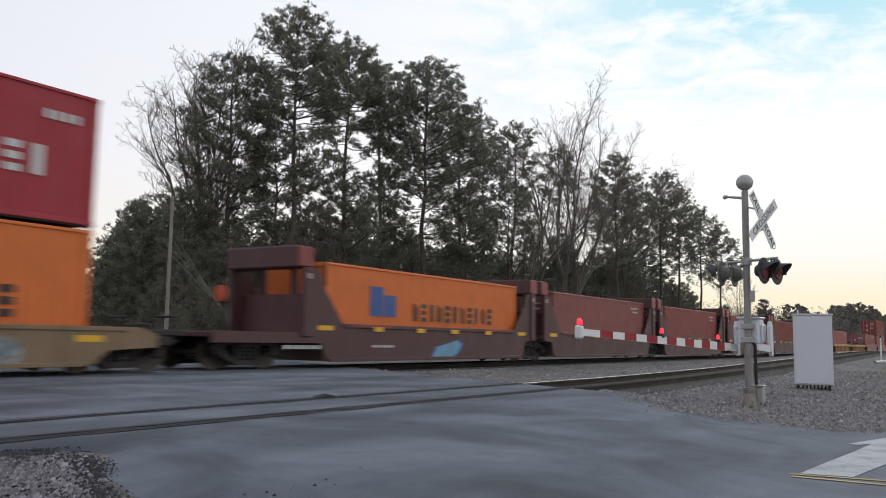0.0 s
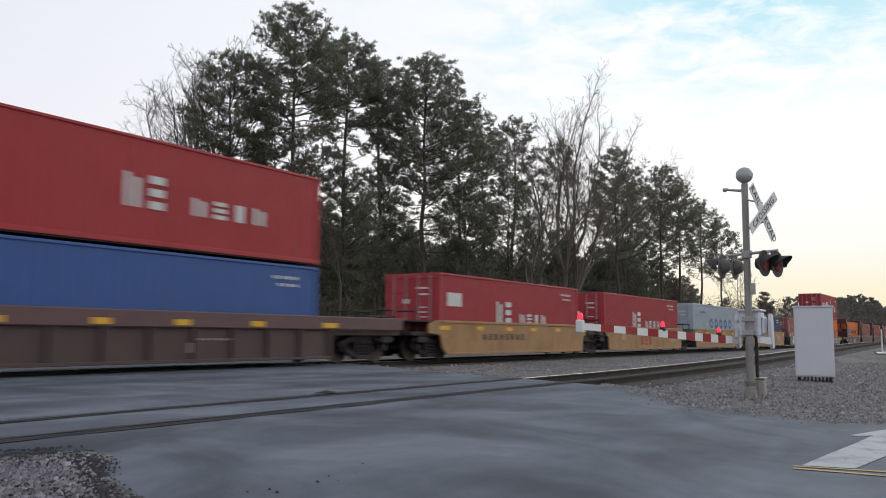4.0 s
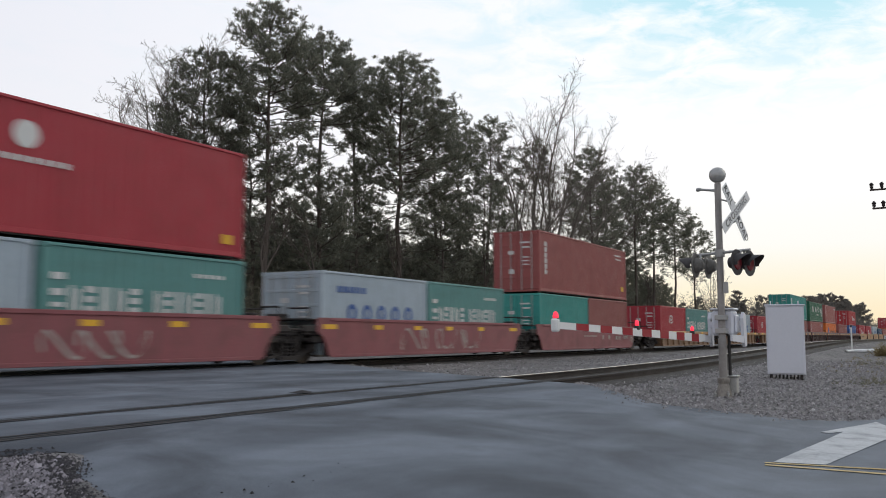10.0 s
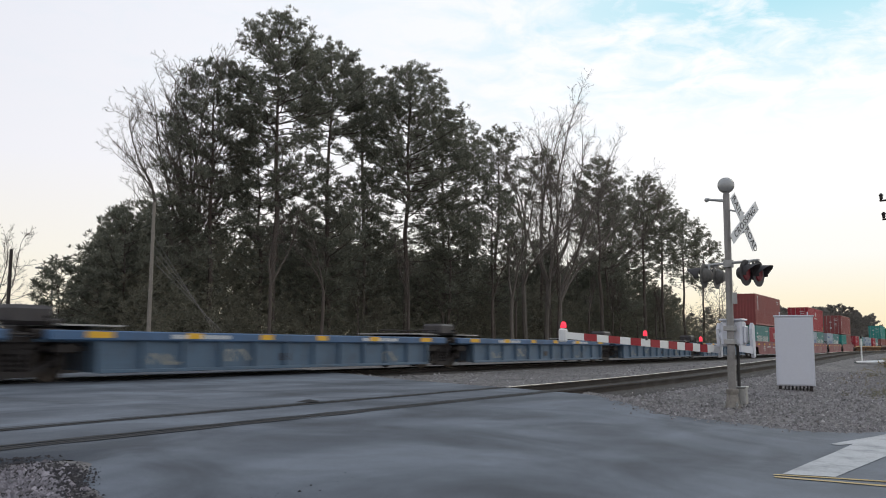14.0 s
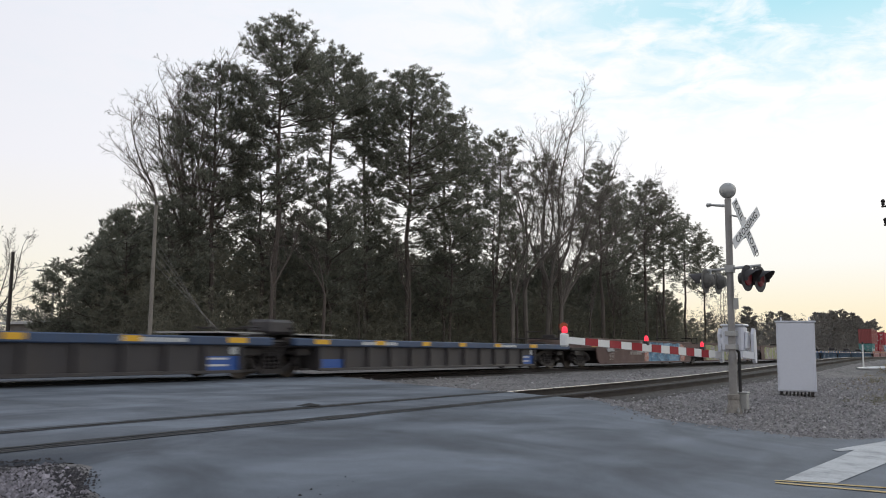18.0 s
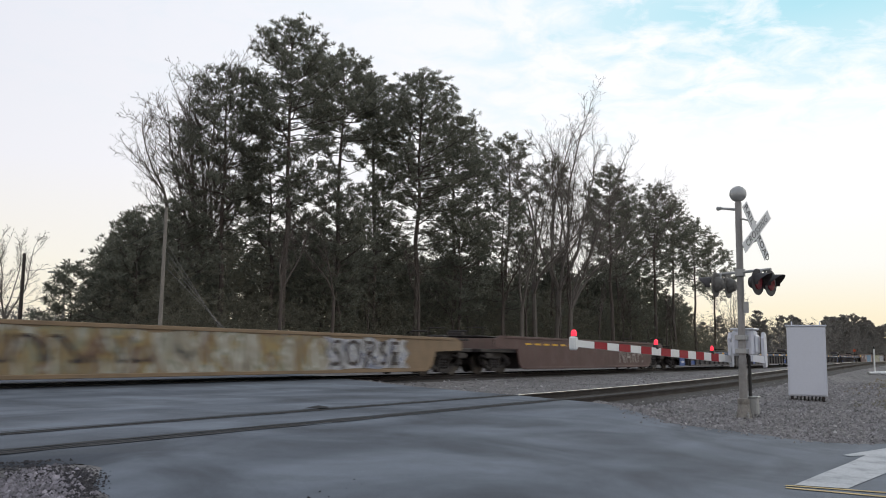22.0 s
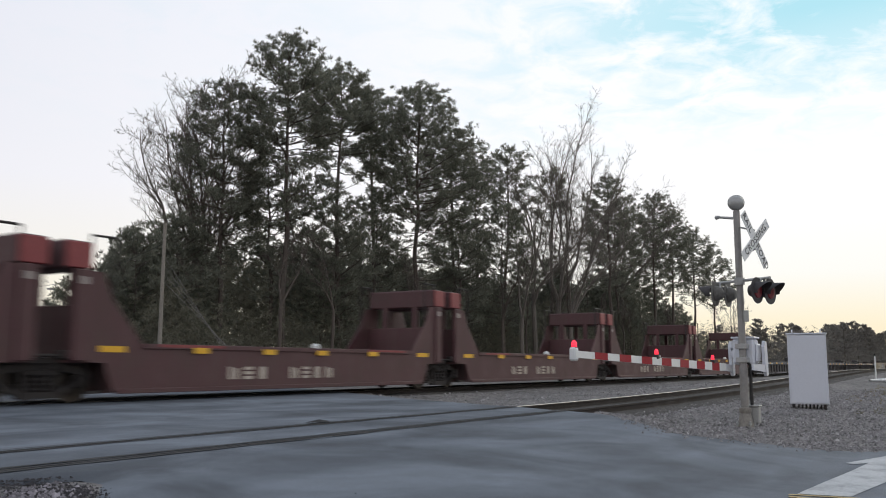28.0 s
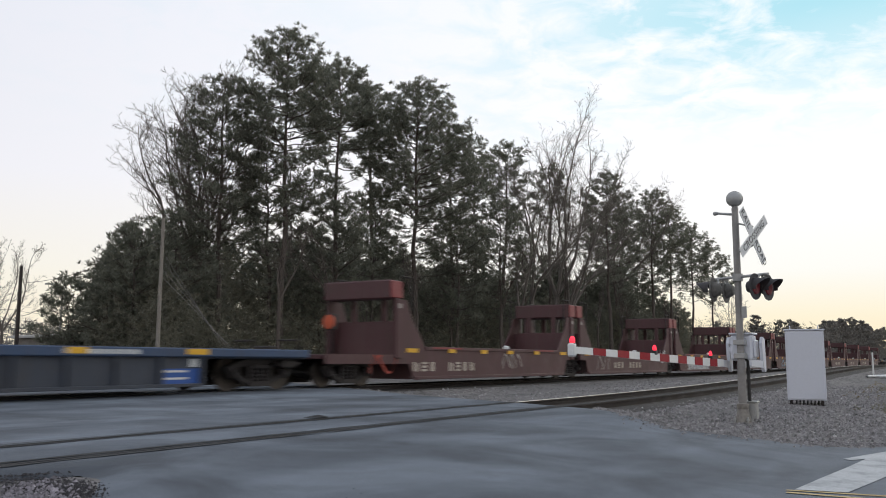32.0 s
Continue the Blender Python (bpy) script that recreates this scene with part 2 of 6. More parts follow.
def asphalt_material():
    m = bpy.data.materials.new("worn_asphalt")
    m.use_nodes = True
    t = m.node_tree
    p = t.nodes["Principled BSDF"]
    at = t.nodes.new("ShaderNodeTexCoord").outputs["Object"]
    grit = node(t, "ShaderNodeTexNoise", Scale=90.0, Detail=3.0, Roughness=0.7)
    stain = node(t, "ShaderNodeTexNoise", Scale=0.55, Detail=6.0, Roughness=0.58, Distortion=0.6)
    blot = node(t, "ShaderNodeTexNoise", Scale=2.6, Detail=4.0, Roughness=0.6)
    # wheel tracks run along the road, which crosses the rails at a slant
    lane = t.nodes.new("ShaderNodeMapping")
    lane.inputs["Rotation"].default_value = (0, 0, radians(-60))
    lane.inputs["Scale"].default_value = (0.16, 0.9, 1)
    t.links.new(at, lane.inputs[0])
    wear = node(t, "ShaderNodeTexNoise", Scale=0.9, Detail=3.0)
    t.links.new(lane.outputs[0], wear.inputs["Vector"])
    for n in (grit, stain, blot):
        t.links.new(at, n.inputs["Vector"])
    c = mix(t, grit.outputs[0], rgb(61, 66, 73), rgb(98, 105, 113))
    c = mix(t, 0.75, c, ramp(t, [(0.36, (0.44, 0.46, 0.51)), (0.60, (1.52, 1.53, 1.56))], stain.outputs[0]), "MULTIPLY")
    c = mix(t, 0.6, c, ramp(t, [(0.36, (0.55, 0.56, 0.60)), (0.60, (1.38, 1.36, 1.33))], wear.outputs[0]), "MULTIPLY")
    c = mix(t, 0.35, c, ramp(t, [(0.4, (0.75,) * 3), (0.7, (1.15,) * 3)], blot.outputs[0]), "MULTIPLY")
    t.links.new(c, p.inputs["Base Color"])
    p.inputs["Roughness"].default_value = 0.8
    n = node(t, "ShaderNodeBump", Strength=0.25, Distance=0.006)
    t.links.new(grit.outputs[0], n.inputs["Height"])
    t.links.new(n.outputs[0], p.inputs["Normal"])
    return m


ASPHALT = asphalt_material()
DIRTY_HEAD = surface("dirty_rail_head", rgb(36, 36, 39), 0.95, dark=0.7, worn=0.4)
TAR = surface("tar_joint", rgb(38, 38, 40), 0.9, worn=0.1, fine=40)
DARK_BALLAST = stony("oily_ballast", rgb(46, 43, 42), rgb(84, 78, 74), 14.0, 0.9)
EARTH = stony("gravelly_ground", rgb(88, 85, 84), rgb(152, 148, 146), 11.0, 0.7, 0.8)
DARK_CRUMB = surface("crumbled_asphalt", rgb(70, 67, 70), 0.95, fine=30, worn=0.4, coarse=6, island=True)
DARK_STONE = surface("dusky_stone", rgb(156, 150, 154), 0.9, fine=30, dirt=(0.09, 0.085, 0.09), worn=0.6, coarse=6, island=True)
STONE = surface("crushed_stone", rgb(156, 152, 150), 0.9, island=True, fine=30, dirt=(0.08, 0.075, 0.07), worn=0.7, coarse=5)
ROAD_WHITE = surface("worn_road_paint", rgb(188, 190, 192), 0.8, fine=30, dark=0.72, worn=0.95, coarse=2.6, dirt=(0.14, 0.145, 0.155))
ROAD_YELLOW = surface("worn_yellow_road_paint", rgb(198, 172, 120), 0.8, fine=40, dark=0.8, worn=0.6, coarse=4, dirt=(0.18, 0.17, 0.15))
GRASS_DRY = needles("dry_grass", rgb(112, 100, 70), rgb(150, 134, 96))


# ---------------------------------------------------------------- mesh helpers
class Shape:
    """Collects the vertices and faces of one mesh."""

    def __init__(self):
        self.v, self.f = [], []

    def add(self, verts, faces):
        n = len(self.v)
        self.v += [tuple(p) for p in verts]
        self.f += [tuple(i + n for i in face) for face in faces]
        return self

    def box(self, x0, x1, y0, y1, z0, z1, c=0.0):
        """A box; c: the width of its chamfered edges."""
        if not c:
            return self.add([(x, y, z) for x in (x0, x1) for y in (y0, y1) for z in (z0, z1)],
                            [(0, 1, 3, 2), (4, 6, 7, 5), (0, 4, 5, 1), (2, 3, 7, 6), (0, 2, 6, 4), (1, 5, 7, 3)])
        pts, index = [], {}
        for sx in (0, 1):
            for sy in (0, 1):
                for sz in (0, 1):
                    x, y, z = (x0, x1)[sx], (y0, y1)[sy], (z0, z1)[sz]
                    ix, iy, iz = (c, -c)[sx], (c, -c)[sy], (c, -c)[sz]
                    for k, p in (("x", (x, y + iy, z + iz)), ("y", (x + ix, y, z + iz)), ("z", (x + ix, y + iy, z))):
                        index[sx, sy, sz, k] = len(pts)
                        pts.append(p)
        f = []
        for s in (0, 1):
            f += [[index[s, a, b, "x"] for a, b in ((0, 0), (1, 0), (1, 1), (0, 1))][::1 if s else -1],
                  [index[a, s, b, "y"] for a, b in ((0, 0), (1, 0), (1, 1), (0, 1))][::-1 if s else 1],
                  [index[a, b, s, "z"] for a, b in ((0, 0), (1, 0), (1, 1), (0, 1))][::1 if s else -1]]
            for q in (0, 1):
                f += [[index[0, s, q, "y"], index[1, s, q, "y"], index[1, s, q, "z"], index[0, s, q, "z"]],
                      [index[s, 0, q, "x"], index[s, 1, q, "x"], index[s, 1, q, "z"], index[s, 0, q, "z"]],
                      [index[s, q, 0, "x"], index[s, q, 1, "x"], index[s, q, 1, "y"], index[s, q, 0, "y"]]]
                for r in (0, 1):
                    f.append([index[s, q, r, k] for k in "xyz"])
        return self.add(pts, f)

    def prism(self, outline, y0, y1):
        """An outline in x and z, drawn from y0 to y1."""
        n = len(outline)
        return self.add([(x, y0, z) for x, z in outline] + [(x, y1, z) for x, z in outline],
                        [tuple(range(n)), tuple(range(2 * n - 1, n - 1, -1))] + [(i, i + n, (i + 1) % n + n, (i + 1) % n) for i in range(n)])

    def tube(self, p, q, r, r2=None, n=8, caps=True):
        p, q = Vector(p), Vector(q)
        r2 = r if r2 is None else r2
        d = (q - p).normalized()
        a = d.orthogonal().normalized()
        b = d.cross(a)
        ring = [a * math.cos(2 * math.pi * i / n) + b * math.sin(2 * math.pi * i / n) for i in range(n)]
        self.add([p + w * r for w in ring] + [q + w * r2 for w in ring],
                 [(i, (i + 1) % n, (i + 1) % n + n, i + n) for i in range(n)] + ([tuple(range(n))[::-1], tuple(range(n, 2 * n))] if caps else []))
        return self

    def lathe(self, at, axis, profile, n=16):
        """Rings of (distance along the axis, radius)."""
        at, d = Vector(at), Vector(axis).normalized()
        a = d.orthogonal().normalized()
        b = d.cross(a)
        pts, m = [], len(profile)
        for h, r in profile:
            pts += [at + d * h + (a * math.cos(2 * math.pi * i / n) + b * math.sin(2 * math.pi * i / n)) * r for i in range(n)]
        f = [(k * n + i, k * n + (i + 1) % n, (k + 1) * n + (i + 1) % n, (k + 1) * n + i) for k in range(m - 1) for i in range(n)]
        return self.add(pts, f + [tuple(range(n))[::-1], tuple(range((m - 1) * n, m * n))])

    def turned(self, m):
        self.v = [tuple(m @ Vector(p)) for p in self.v]
        return self

    def mesh(self, name, smooth=False):
        me = bpy.data.meshes.new(name)
        me.from_pydata(self.v, [], self.f)
        if smooth:
            me.polygons.foreach_set("use_smooth", [True] * len(me.polygons))
            me.set_sharp_from_angle(angle=radians(40))
        me.materials.append(None)
        me.update()
        return me


STORE = {}


def stored(key, make, smooth=False):
    """One mesh for all pieces that are alike."""
    if key not in STORE:
        STORE[key] = make().mesh(str(key[0]), smooth)
    return STORE[key]


def part(name, shape, material, parent=None, label="", at=None, smooth=False):
    """Links a Shape or a stored mesh as one mesh object under a thing or under a part."""
    ob = new(name, shape.mesh(name, smooth) if isinstance(shape, Shape) else shape)
    ob.material_slots[0].link = "OBJECT"
    ob.material_slots[0].material = material
    ob.parent = parent
    if at is not None:
        ob.matrix_basis = at if isinstance(at, Matrix) else Matrix.Translation(at)
    return tagged(ob, label)


def thing(name, label, category, at=None, group="", kind=""):
    ob = new(name)
    ob.empty_display_size = 0.2
    if at is not None:
        ob.matrix_basis = at
    return tagged(ob, label, category, group, kind)


def ease(a, b, x):
    k = min(max((x - a) / (b - a), 0.0), 1.0)
    return k * k * (3 - 2 * k)


# ---------------------------------------------------------------- the ground, the road and the two tracks
NEAR, FAR = 7.45, 17.82  # the tracks' middles; both run along x
GAUGE = 0.72


def rise(x):
    """The near track climbs gently away from the crossing."""
    return 0.55 * ease(18, 75, x)


def bed(d):
    """Height of a ballast bed at d metres from the track's middle."""
    return -0.17 - 0.22 * ease(1.5, 3.1, d)


def ground_height(x, y):
    z = max(bed(abs(y - NEAR)), bed(abs(y - FAR)), -0.36 if y > FAR + 2 else -0.30 - 0.14 * (1 - ease(-1, 5, y)))
    z += rise(x) * (1 - ease(11, 15, y))
    z += 0.035 * noise.noise((x * 0.5, y * 0.5, 0)) * ease(0.0, 1.0, min(abs(y - NEAR), abs(y - FAR)) - 1.6)
    return z + 0.6 * ease(24, 42, y)


def edge_fill(x, y, z):
    """Ground made up to the road's level along its edges, and kept under the slab within."""
    a, b = road_left(y), road_right(y)
    d = max(a - x, x - b)
    if -3 < y < 40 and not (abs(y - NEAR) < 1.0 or abs(y - FAR) < 1.0):
        k = 1 - ease(0.1, 1.5, d)
        return z + (road_height(y) - 0.040 - z) * k - 0.12 * ease(0.3, 0.8, -d)
    return z - 0.12 * ease(0.3, 0.8, -d)


def road_height(y):
    if y < NEAR:
        return -0.005 - 0.295 * (1 - ease(0.5, 6.3, y))
    return -0.005 - 0.03 * math.sin(math.pi * min(max((y - 8.3) / 8.6, 0), 1)) + 0.03 * ease(19.5, 24, y)


def road_right(y):
    """The road's edge on the side of the signal; it opens towards the street along the tracks."""
    if y > 5.5:
        return 14.7 + (y - 5.5) * 0.60
    if y > 4.0:
        return 12.75 + (y - 4.0) * 1.30
    if y > 2.2:
        return 12.75 + 0.08 * math.sin((y - 2.2) * 3)
    return 12.8 + (2.2 - y) ** 2 * 0.75 + (30 * ease(1.0, -0.6, y) if y < 1.0 else 0)


def road_left(y):
    if y > 3.0:
        return 2.6 + (y - 3.0) * 0.55 - 1.9 * ease(5.9, 6.7, y)
    return 2.6 - (3.0 - y) * 1.6


def sheet(name, xs, ys, height, material, label, category, inside=None):
    s, grid = Shape(), {}
    for i, x in enumerate(xs):
        for j, y in enumerate(ys):
            grid[i, j] = len(s.v)
            s.v.append((x, y, height(x, y)))
    for i in range(len(xs) - 1):
        for j in range(len(ys) - 1):
            if inside is None or inside((xs[i] + xs[i + 1]) / 2, (ys[j] + ys[j + 1]) / 2):
                s.f.append((grid[i, j], grid[i + 1, j], grid[i + 1, j + 1], grid[i, j + 1]))
    ob = part(name, s, material, smooth=True)
    return tagged(ob, label, category, "", "structure")


xs = [-3000, -1200, -500, -200, -90, -40, -20] + [-12 + 0.6 * i for i in range(90)] + [44 + 2.0 * i for i in range(50)] + [150, 200, 300, 500, 900, 1500, 3000]
ys = ([-3000, -900, -300, -100, -40, -18, -10, -6, -3] + [-1.5 + 0.35 * i for i in range(75)]
      + [25.5, 28, 31, 34, 37, 41, 46, 60, 90, 150, 300, 900, 3000])
sheet("ground", xs, ys, lambda x, y: edge_fill(x, y, ground_height(x, y)), EARTH,
      "grey gravelly ground with sparse dry grass beside the tracks", "ground")


def make_road():
    s = Shape()
    ys = [-14, -9, -6, -4, -2.5, -1.5] + [-1 + 0.25 * i for i in range(29)]  # to the near rail
    blocks = [(ys, -14.0, NEAR - GAUGE - 0.042), ([NEAR - GAUGE + 0.09 + 0.255 * i for i in range(6)], 0, NEAR + GAUGE - 0.09),
              ([NEAR + GAUGE + 0.042 + 0.42 * i for i in range(21)], 0, FAR - GAUGE - 0.07),
              ([FAR - GAUGE + 0.09, FAR - 0.3, FAR + 0.3], 0, FAR + GAUGE - 0.09), ([FAR + GAUGE + 0.07, 19.5, 21, 23, 26, 30, 36, 44], 0, 60)]
    for rows, _, last in blocks:
        rows = [y for y in rows if y < last - 0.02] + [last]
        n = 25
        base = len(s.v)
        for y in rows:
            a, b = road_left(y), road_right(y)
            for i in range(n):
                x = a + (b - a) * i / (n - 1)
                if 0 < i < n - 1:
                    wob = 0
                else:
                    wob = 0.18 * noise.noise((y * 1.1, i * 3.1, 4)) + 0.08 * noise.noise((y * 4, i, 9))
                z = road_height(y) + 0.004 * noise.noise((x * 0.7, y * 0.7, 1))
                s.v.append((x + wob, y, z if 0 < i < n - 1 else z - 0.05))
        for j in range(len(rows) - 1):
            for i in range(n - 1):
                k = base + j * n + i
                s.f.append((k, k + 1, k + n + 1, k + n))
        m = len(s.v)
        for j in (0, len(rows) - 1):  # the slab's broken edge, down into the bed
            for i in range(n):
                x, y, z = s.v[base + j * n + i]
                s.v.append((x, y, z - 0.14))
            for i in range(n - 1):
                k = base + j * n + i
                q = len(s.v) - n + i
                s.f.append((k, k + 1, q + 1, q))
    road = part("road", s, ASPHALT, smooth=True)
    return tagged(road, "worn blue-grey asphalt road crossing both tracks", "road", "", "structure")


road = make_road()


def make_rail(name, y, x0, x1, lift, label, dirty=None):
    """A rail: foot, web and rounded head; the head's top is polished."""
    step = 4.0
    body = [(-0.07, -0.17), (0.07, -0.17), (0.07, -0.155), (0.012, -0.135), (0.012, -0.045), (0.036, -0.035), (0.036, -0.006), (-0.036, -0.006),
            (-0.036, -0.035), (-0.012, -0.045), (-0.012, -0.135), (-0.07, -0.155)]
    head = [(-0.036, -0.0058), (0.036, -0.0058), (0.030, 0.002), (-0.030, 0.002)]
    root = None
    heads = [("rail_head", head, RAIL_TOP, x0, x1)]
    if dirty:
        a, b = dirty
        heads = [("rail_head", head, RAIL_TOP, x0, a), ("rail_head", head, DIRTY_HEAD, a, b), ("rail_head", head, RAIL_TOP, b, x1)]
    for nm, outline, material, xa, xb in [(name, body, RAIL_SIDE, x0, x1)] + heads:
        s, n = Shape(), len(outline)
        k = max(2, int((xb - xa) / step) + 1)
        xs = [xa + (xb - xa) * i / (k - 1) for i in range(k)]
        for x in xs:
            z = lift(x)
            s.v += [(x, y + a, z + b) for a, b in outline]
        s.f += [(k * n + i, k * n + (i + 1) % n, (k + 1) * n + (i + 1) % n, (k + 1) * n + i) for k in range(len(xs) - 1) for i in range(n)]
        ob = part(nm, s, material, root)
        if root is None:
            root = tagged(ob, label, "rail", "rails of the two tracks")
    return root


for side in (-1, 1):
    make_rail("rail", NEAR + side * GAUGE, -80, 160, rise, "rusty steel rail with a worn head, empty track", (-79, road_right(NEAR) - 0.1 if side > 0 else 159))
    make_rail("rail", FAR + side * GAUGE, -80, 420, lambda x: 0.0, "rusty steel rail with a bright worn head under the train")

# tar joints and the filled gaps along the rails in the crossing
for y, w in ((NEAR - GAUGE - 0.11, 0.06), (NEAR - GAUGE + 0.12, 0.07), (NEAR + GAUGE - 0.12, 0.05), (NEAR + GAUGE + 0.10, 0.04)):
    s = Shape()
    rows = [road_left(y) + 0.25 + 0.2 * i for i in range(int((road_right(y) - road_left(y) - 0.5) / 0.2))]
    for x in rows:
        d = w * (0.7 + 0.6 * noise.noise((x * 1.7, y, 3)))
        z = road_height(y) + 0.007
        s.v += [(x, y - d, z), (x, y + d, z)]
    s.f += [(2 * i, 2 * i + 2, 2 * i + 3, 2 * i + 1) for i in range(len(rows) - 1)]
    tagged(part("tar_joint", s, TAR, road))
s = Shape()
s.add([(9.75 + 0.24 * math.cos(a) * (1 + 0.3 * math.sin(3 * a)), 8.28 + 0.12 * math.sin(a), road_height(8.28) + (0.02 if k else 0.05))
       for k in (1,) for a in [i * math.pi / 5 for i in range(10)]] + [(9.75, 8.28, 0.05)], [(i, (i + 1) % 10, 10) for i in range(10)])
part("tar_patch", s, TAR, road)


def on_road(points):
    return [(x, y, road_height(y) + 0.006) for x, y in points]


for nm, pts, material, label in (
        ("stop_line", [(8.20, 1.47), (8.38, 1.06), (9.6, 0.90), (10.8, 0.74), (12.3, 0.52), (13.6, 0.30), (14.9, 0.46), (13.4, 0.70), (12.45, 0.83), (12.9, 0.98), (12.5, 1.07), (11.7, 1.28), (11.05, 1.44), (11.0, 1.35), (11.3, 1.22), (10.2, 1.30), (9.2, 1.39)], ROAD_WHITE, "wide worn white line branching on the asphalt"),
        ("yellow_line", [(8.08, 1.53), (8.27, 1.06), (8.38, 0.6), (8.42, -0.6), (8.3, -3.0), (8.37, -3.0), (8.49, -0.6), (8.45, 0.6), (8.34, 1.05), (8.14, 1.52)], ROAD_YELLOW, "thin worn yellow line on the asphalt"),
        ("yellow_line", [(7.95, 1.50), (8.06, 1.06), (8.10, 0.6), (8.12, -0.6), (8.0, -3.0), (8.07, -3.0), (8.20, -0.6), (8.18, 0.6), (8.13, 1.05), (8.02, 1.50)], ROAD_YELLOW, "thin worn yellow line on the asphalt")):
    s = Shape()
    s.add(on_road(pts), [tuple(range(len(pts)))])
    tagged(part(nm, s, material), label, "road marking", "", "structure")


# ties: those beside the road one by one, the others joined
def tie_mesh():
    return Shape().box(-0.115, 0.115, -1.3, 1.3, -0.17, 0.0, 0.015)


near_bed = thing("near_track", "row of dark weathered wooden railway ties in ballast", "railway track", Matrix.Translation((0, NEAR, 0)), "", "structure")
for i in range(110):
    x = 15.2 + 0.52 * i
    part("tie", stored(("tie",), tie_mesh), TIE, near_bed, at=pose(x, random.uniform(-0.04, 0.04), rise(x) - 0.165 + random.uniform(-0.012, 0.008), 0, 0, random.uniform(-1.2, 1.2)))
for i in range(14):
    x = 2.0 - 0.52 * i
    part("tie", stored(("tie",), tie_mesh), TIE, near_bed, at=pose(x, random.uniform(-0.04, 0.04), -0.165, 0, 0, random.uniform(-1.2, 1.2)))
s = Shape()
for x, y in [(x, NEAR) for x in [72.6 + 0.52 * i for i in range(150)]] + [(x, FAR) for x in [-30 + 0.52 * i for i in range(78)] + [24.5 + 0.52 * i for i in range(240)]]:
    s.box(x - 0.115, x + 0.115, y - 1.3, y + 1.3, -0.33 + (rise(x) if y == NEAR else 0), -0.16 + (rise(x) if y == NEAR else 0))
tagged(part("railway_ties", s, TIE), "dark weathered wooden railway ties", "railway tie", "", "stuff")


# dark oily ballast between and beside the rails
for y0, x_from, x_to, lift in ((NEAR, None, 170, rise), (FAR, None, 420, lambda x: 0.0), (NEAR, -60, None, rise), (FAR, -80, None, lambda x: 0.0)):
    s, n = Shape(), 15
    a = road_right(y0) + 0.6 if x_from is None else x_from
    b = road_left(y0) - 0.05 if x_to is None else x_to
    rows = [a + 1.5 * i for i in range(int((b - a) / 1.5) + 1)]
    for x in rows:
        for k in range(n):
            d = -1.75 + 3.5 * k / (n - 1)
            edge = 0.16 * noise.noise((x * 0.6, k, y0)) if k in (0, n - 1) else 0
            s.v.append((x, y0 + d + edge, lift(x) + bed(abs(d)) + 0.02 * noise.noise((x * 2, d * 3, 5)) + (0.025 if 0 < k < n - 1 else -0.03)))
    s.f += [(i * n + k, (i + 1) * n + k, (i + 1) * n + k + 1, i * n + k + 1) for i in range(len(rows) - 1) for k in range(n - 1)]
    tagged(part("ballast", s, DARK_BALLAST, smooth=True), "dark oil-stained ballast between the rails", "ballast", "", "structure")


# loose stones: a few facets each
def scatter(name, count, place, size, material, label, category, seed):
    rnd = np.random.RandomState(seed)
    s = Shape()
    for _ in range(count):
        x, y, z = place(rnd)
        r = size * (0.5 + rnd.rand() ** 2 * 1.3)
        k = rnd.rand(6) * 0.5 + 0.6
        a = rnd.rand() * 6.28
        ca, sa = math.cos(a) * r, math.sin(a) * r
        tip = rnd.rand(2) * 0.6 - 0.3
        s.add([(x + ca * k[0], y + sa * k[0], z - r * 0.25), (x - sa * k[1], y + ca * k[1], z - r * 0.2), (x - ca * k[2], y - sa * k[2], z - r * 0.25),
               (x + sa * k[3], y - ca * k[3], z - r * 0.2), (x + r * tip[0], y + r * tip[1], z + r * 0.55 * k[4]), (x + r * tip[1], y + r * tip[0] * 0.6, z + r * 0.6 * k[5])],
              [(0, 1, 4), (1, 2, 5), (1, 5, 4), (2, 3, 5), (3, 0, 4), (3, 4, 5)])
    return tagged(part(name, s, material), label, category, "", "stuff")


def by_signal(rnd):
    while True:
        x, y = 12.5 + rnd.rand() ** 1.3 * 26, 1.0 + rnd.rand() * 5.3
        if x > road_right(y) + 0.05 * rnd.randn():
            return x, y, edge_fill(x, y, ground_height(x, y)) + 0.005


def by_corner(rnd):
    while True:
        x, y = 1.0 + rnd.rand() * 3.1, 3.0 + rnd.rand() * 3.0
        if x < road_left(y) + 0.10 * rnd.randn() - 0.22:
            return x, y, edge_fill(x, y, ground_height(x, y)) + 0.01


def by_edge(rnd):
    y = 3.0 + rnd.rand() * 3.6
    x = 2.6 + (y - 3.0) * 0.55 - 0.16 - abs(0.16 * rnd.randn()) + 0.13 * rnd.rand() ** 2 * 2 + 0.06 * math.sin(y * 5) - ease(5.4, 6.5, y) * 0.9 * rnd.rand()
    return x, y, max(edge_fill(x, y, ground_height(x, y)), road_height(y) - 0.03 if x > road_left(y) else -1) + 0.008


def between(rnd):
    while True:
        x, y = 12 + rnd.rand() ** 1.2 * 40, 8.5 + rnd.rand() * 7.8
        if x > road_right(y) + 0.08 * rnd.randn():
            return x, y, edge_fill(x, y, ground_height(x, y)) + 0.005


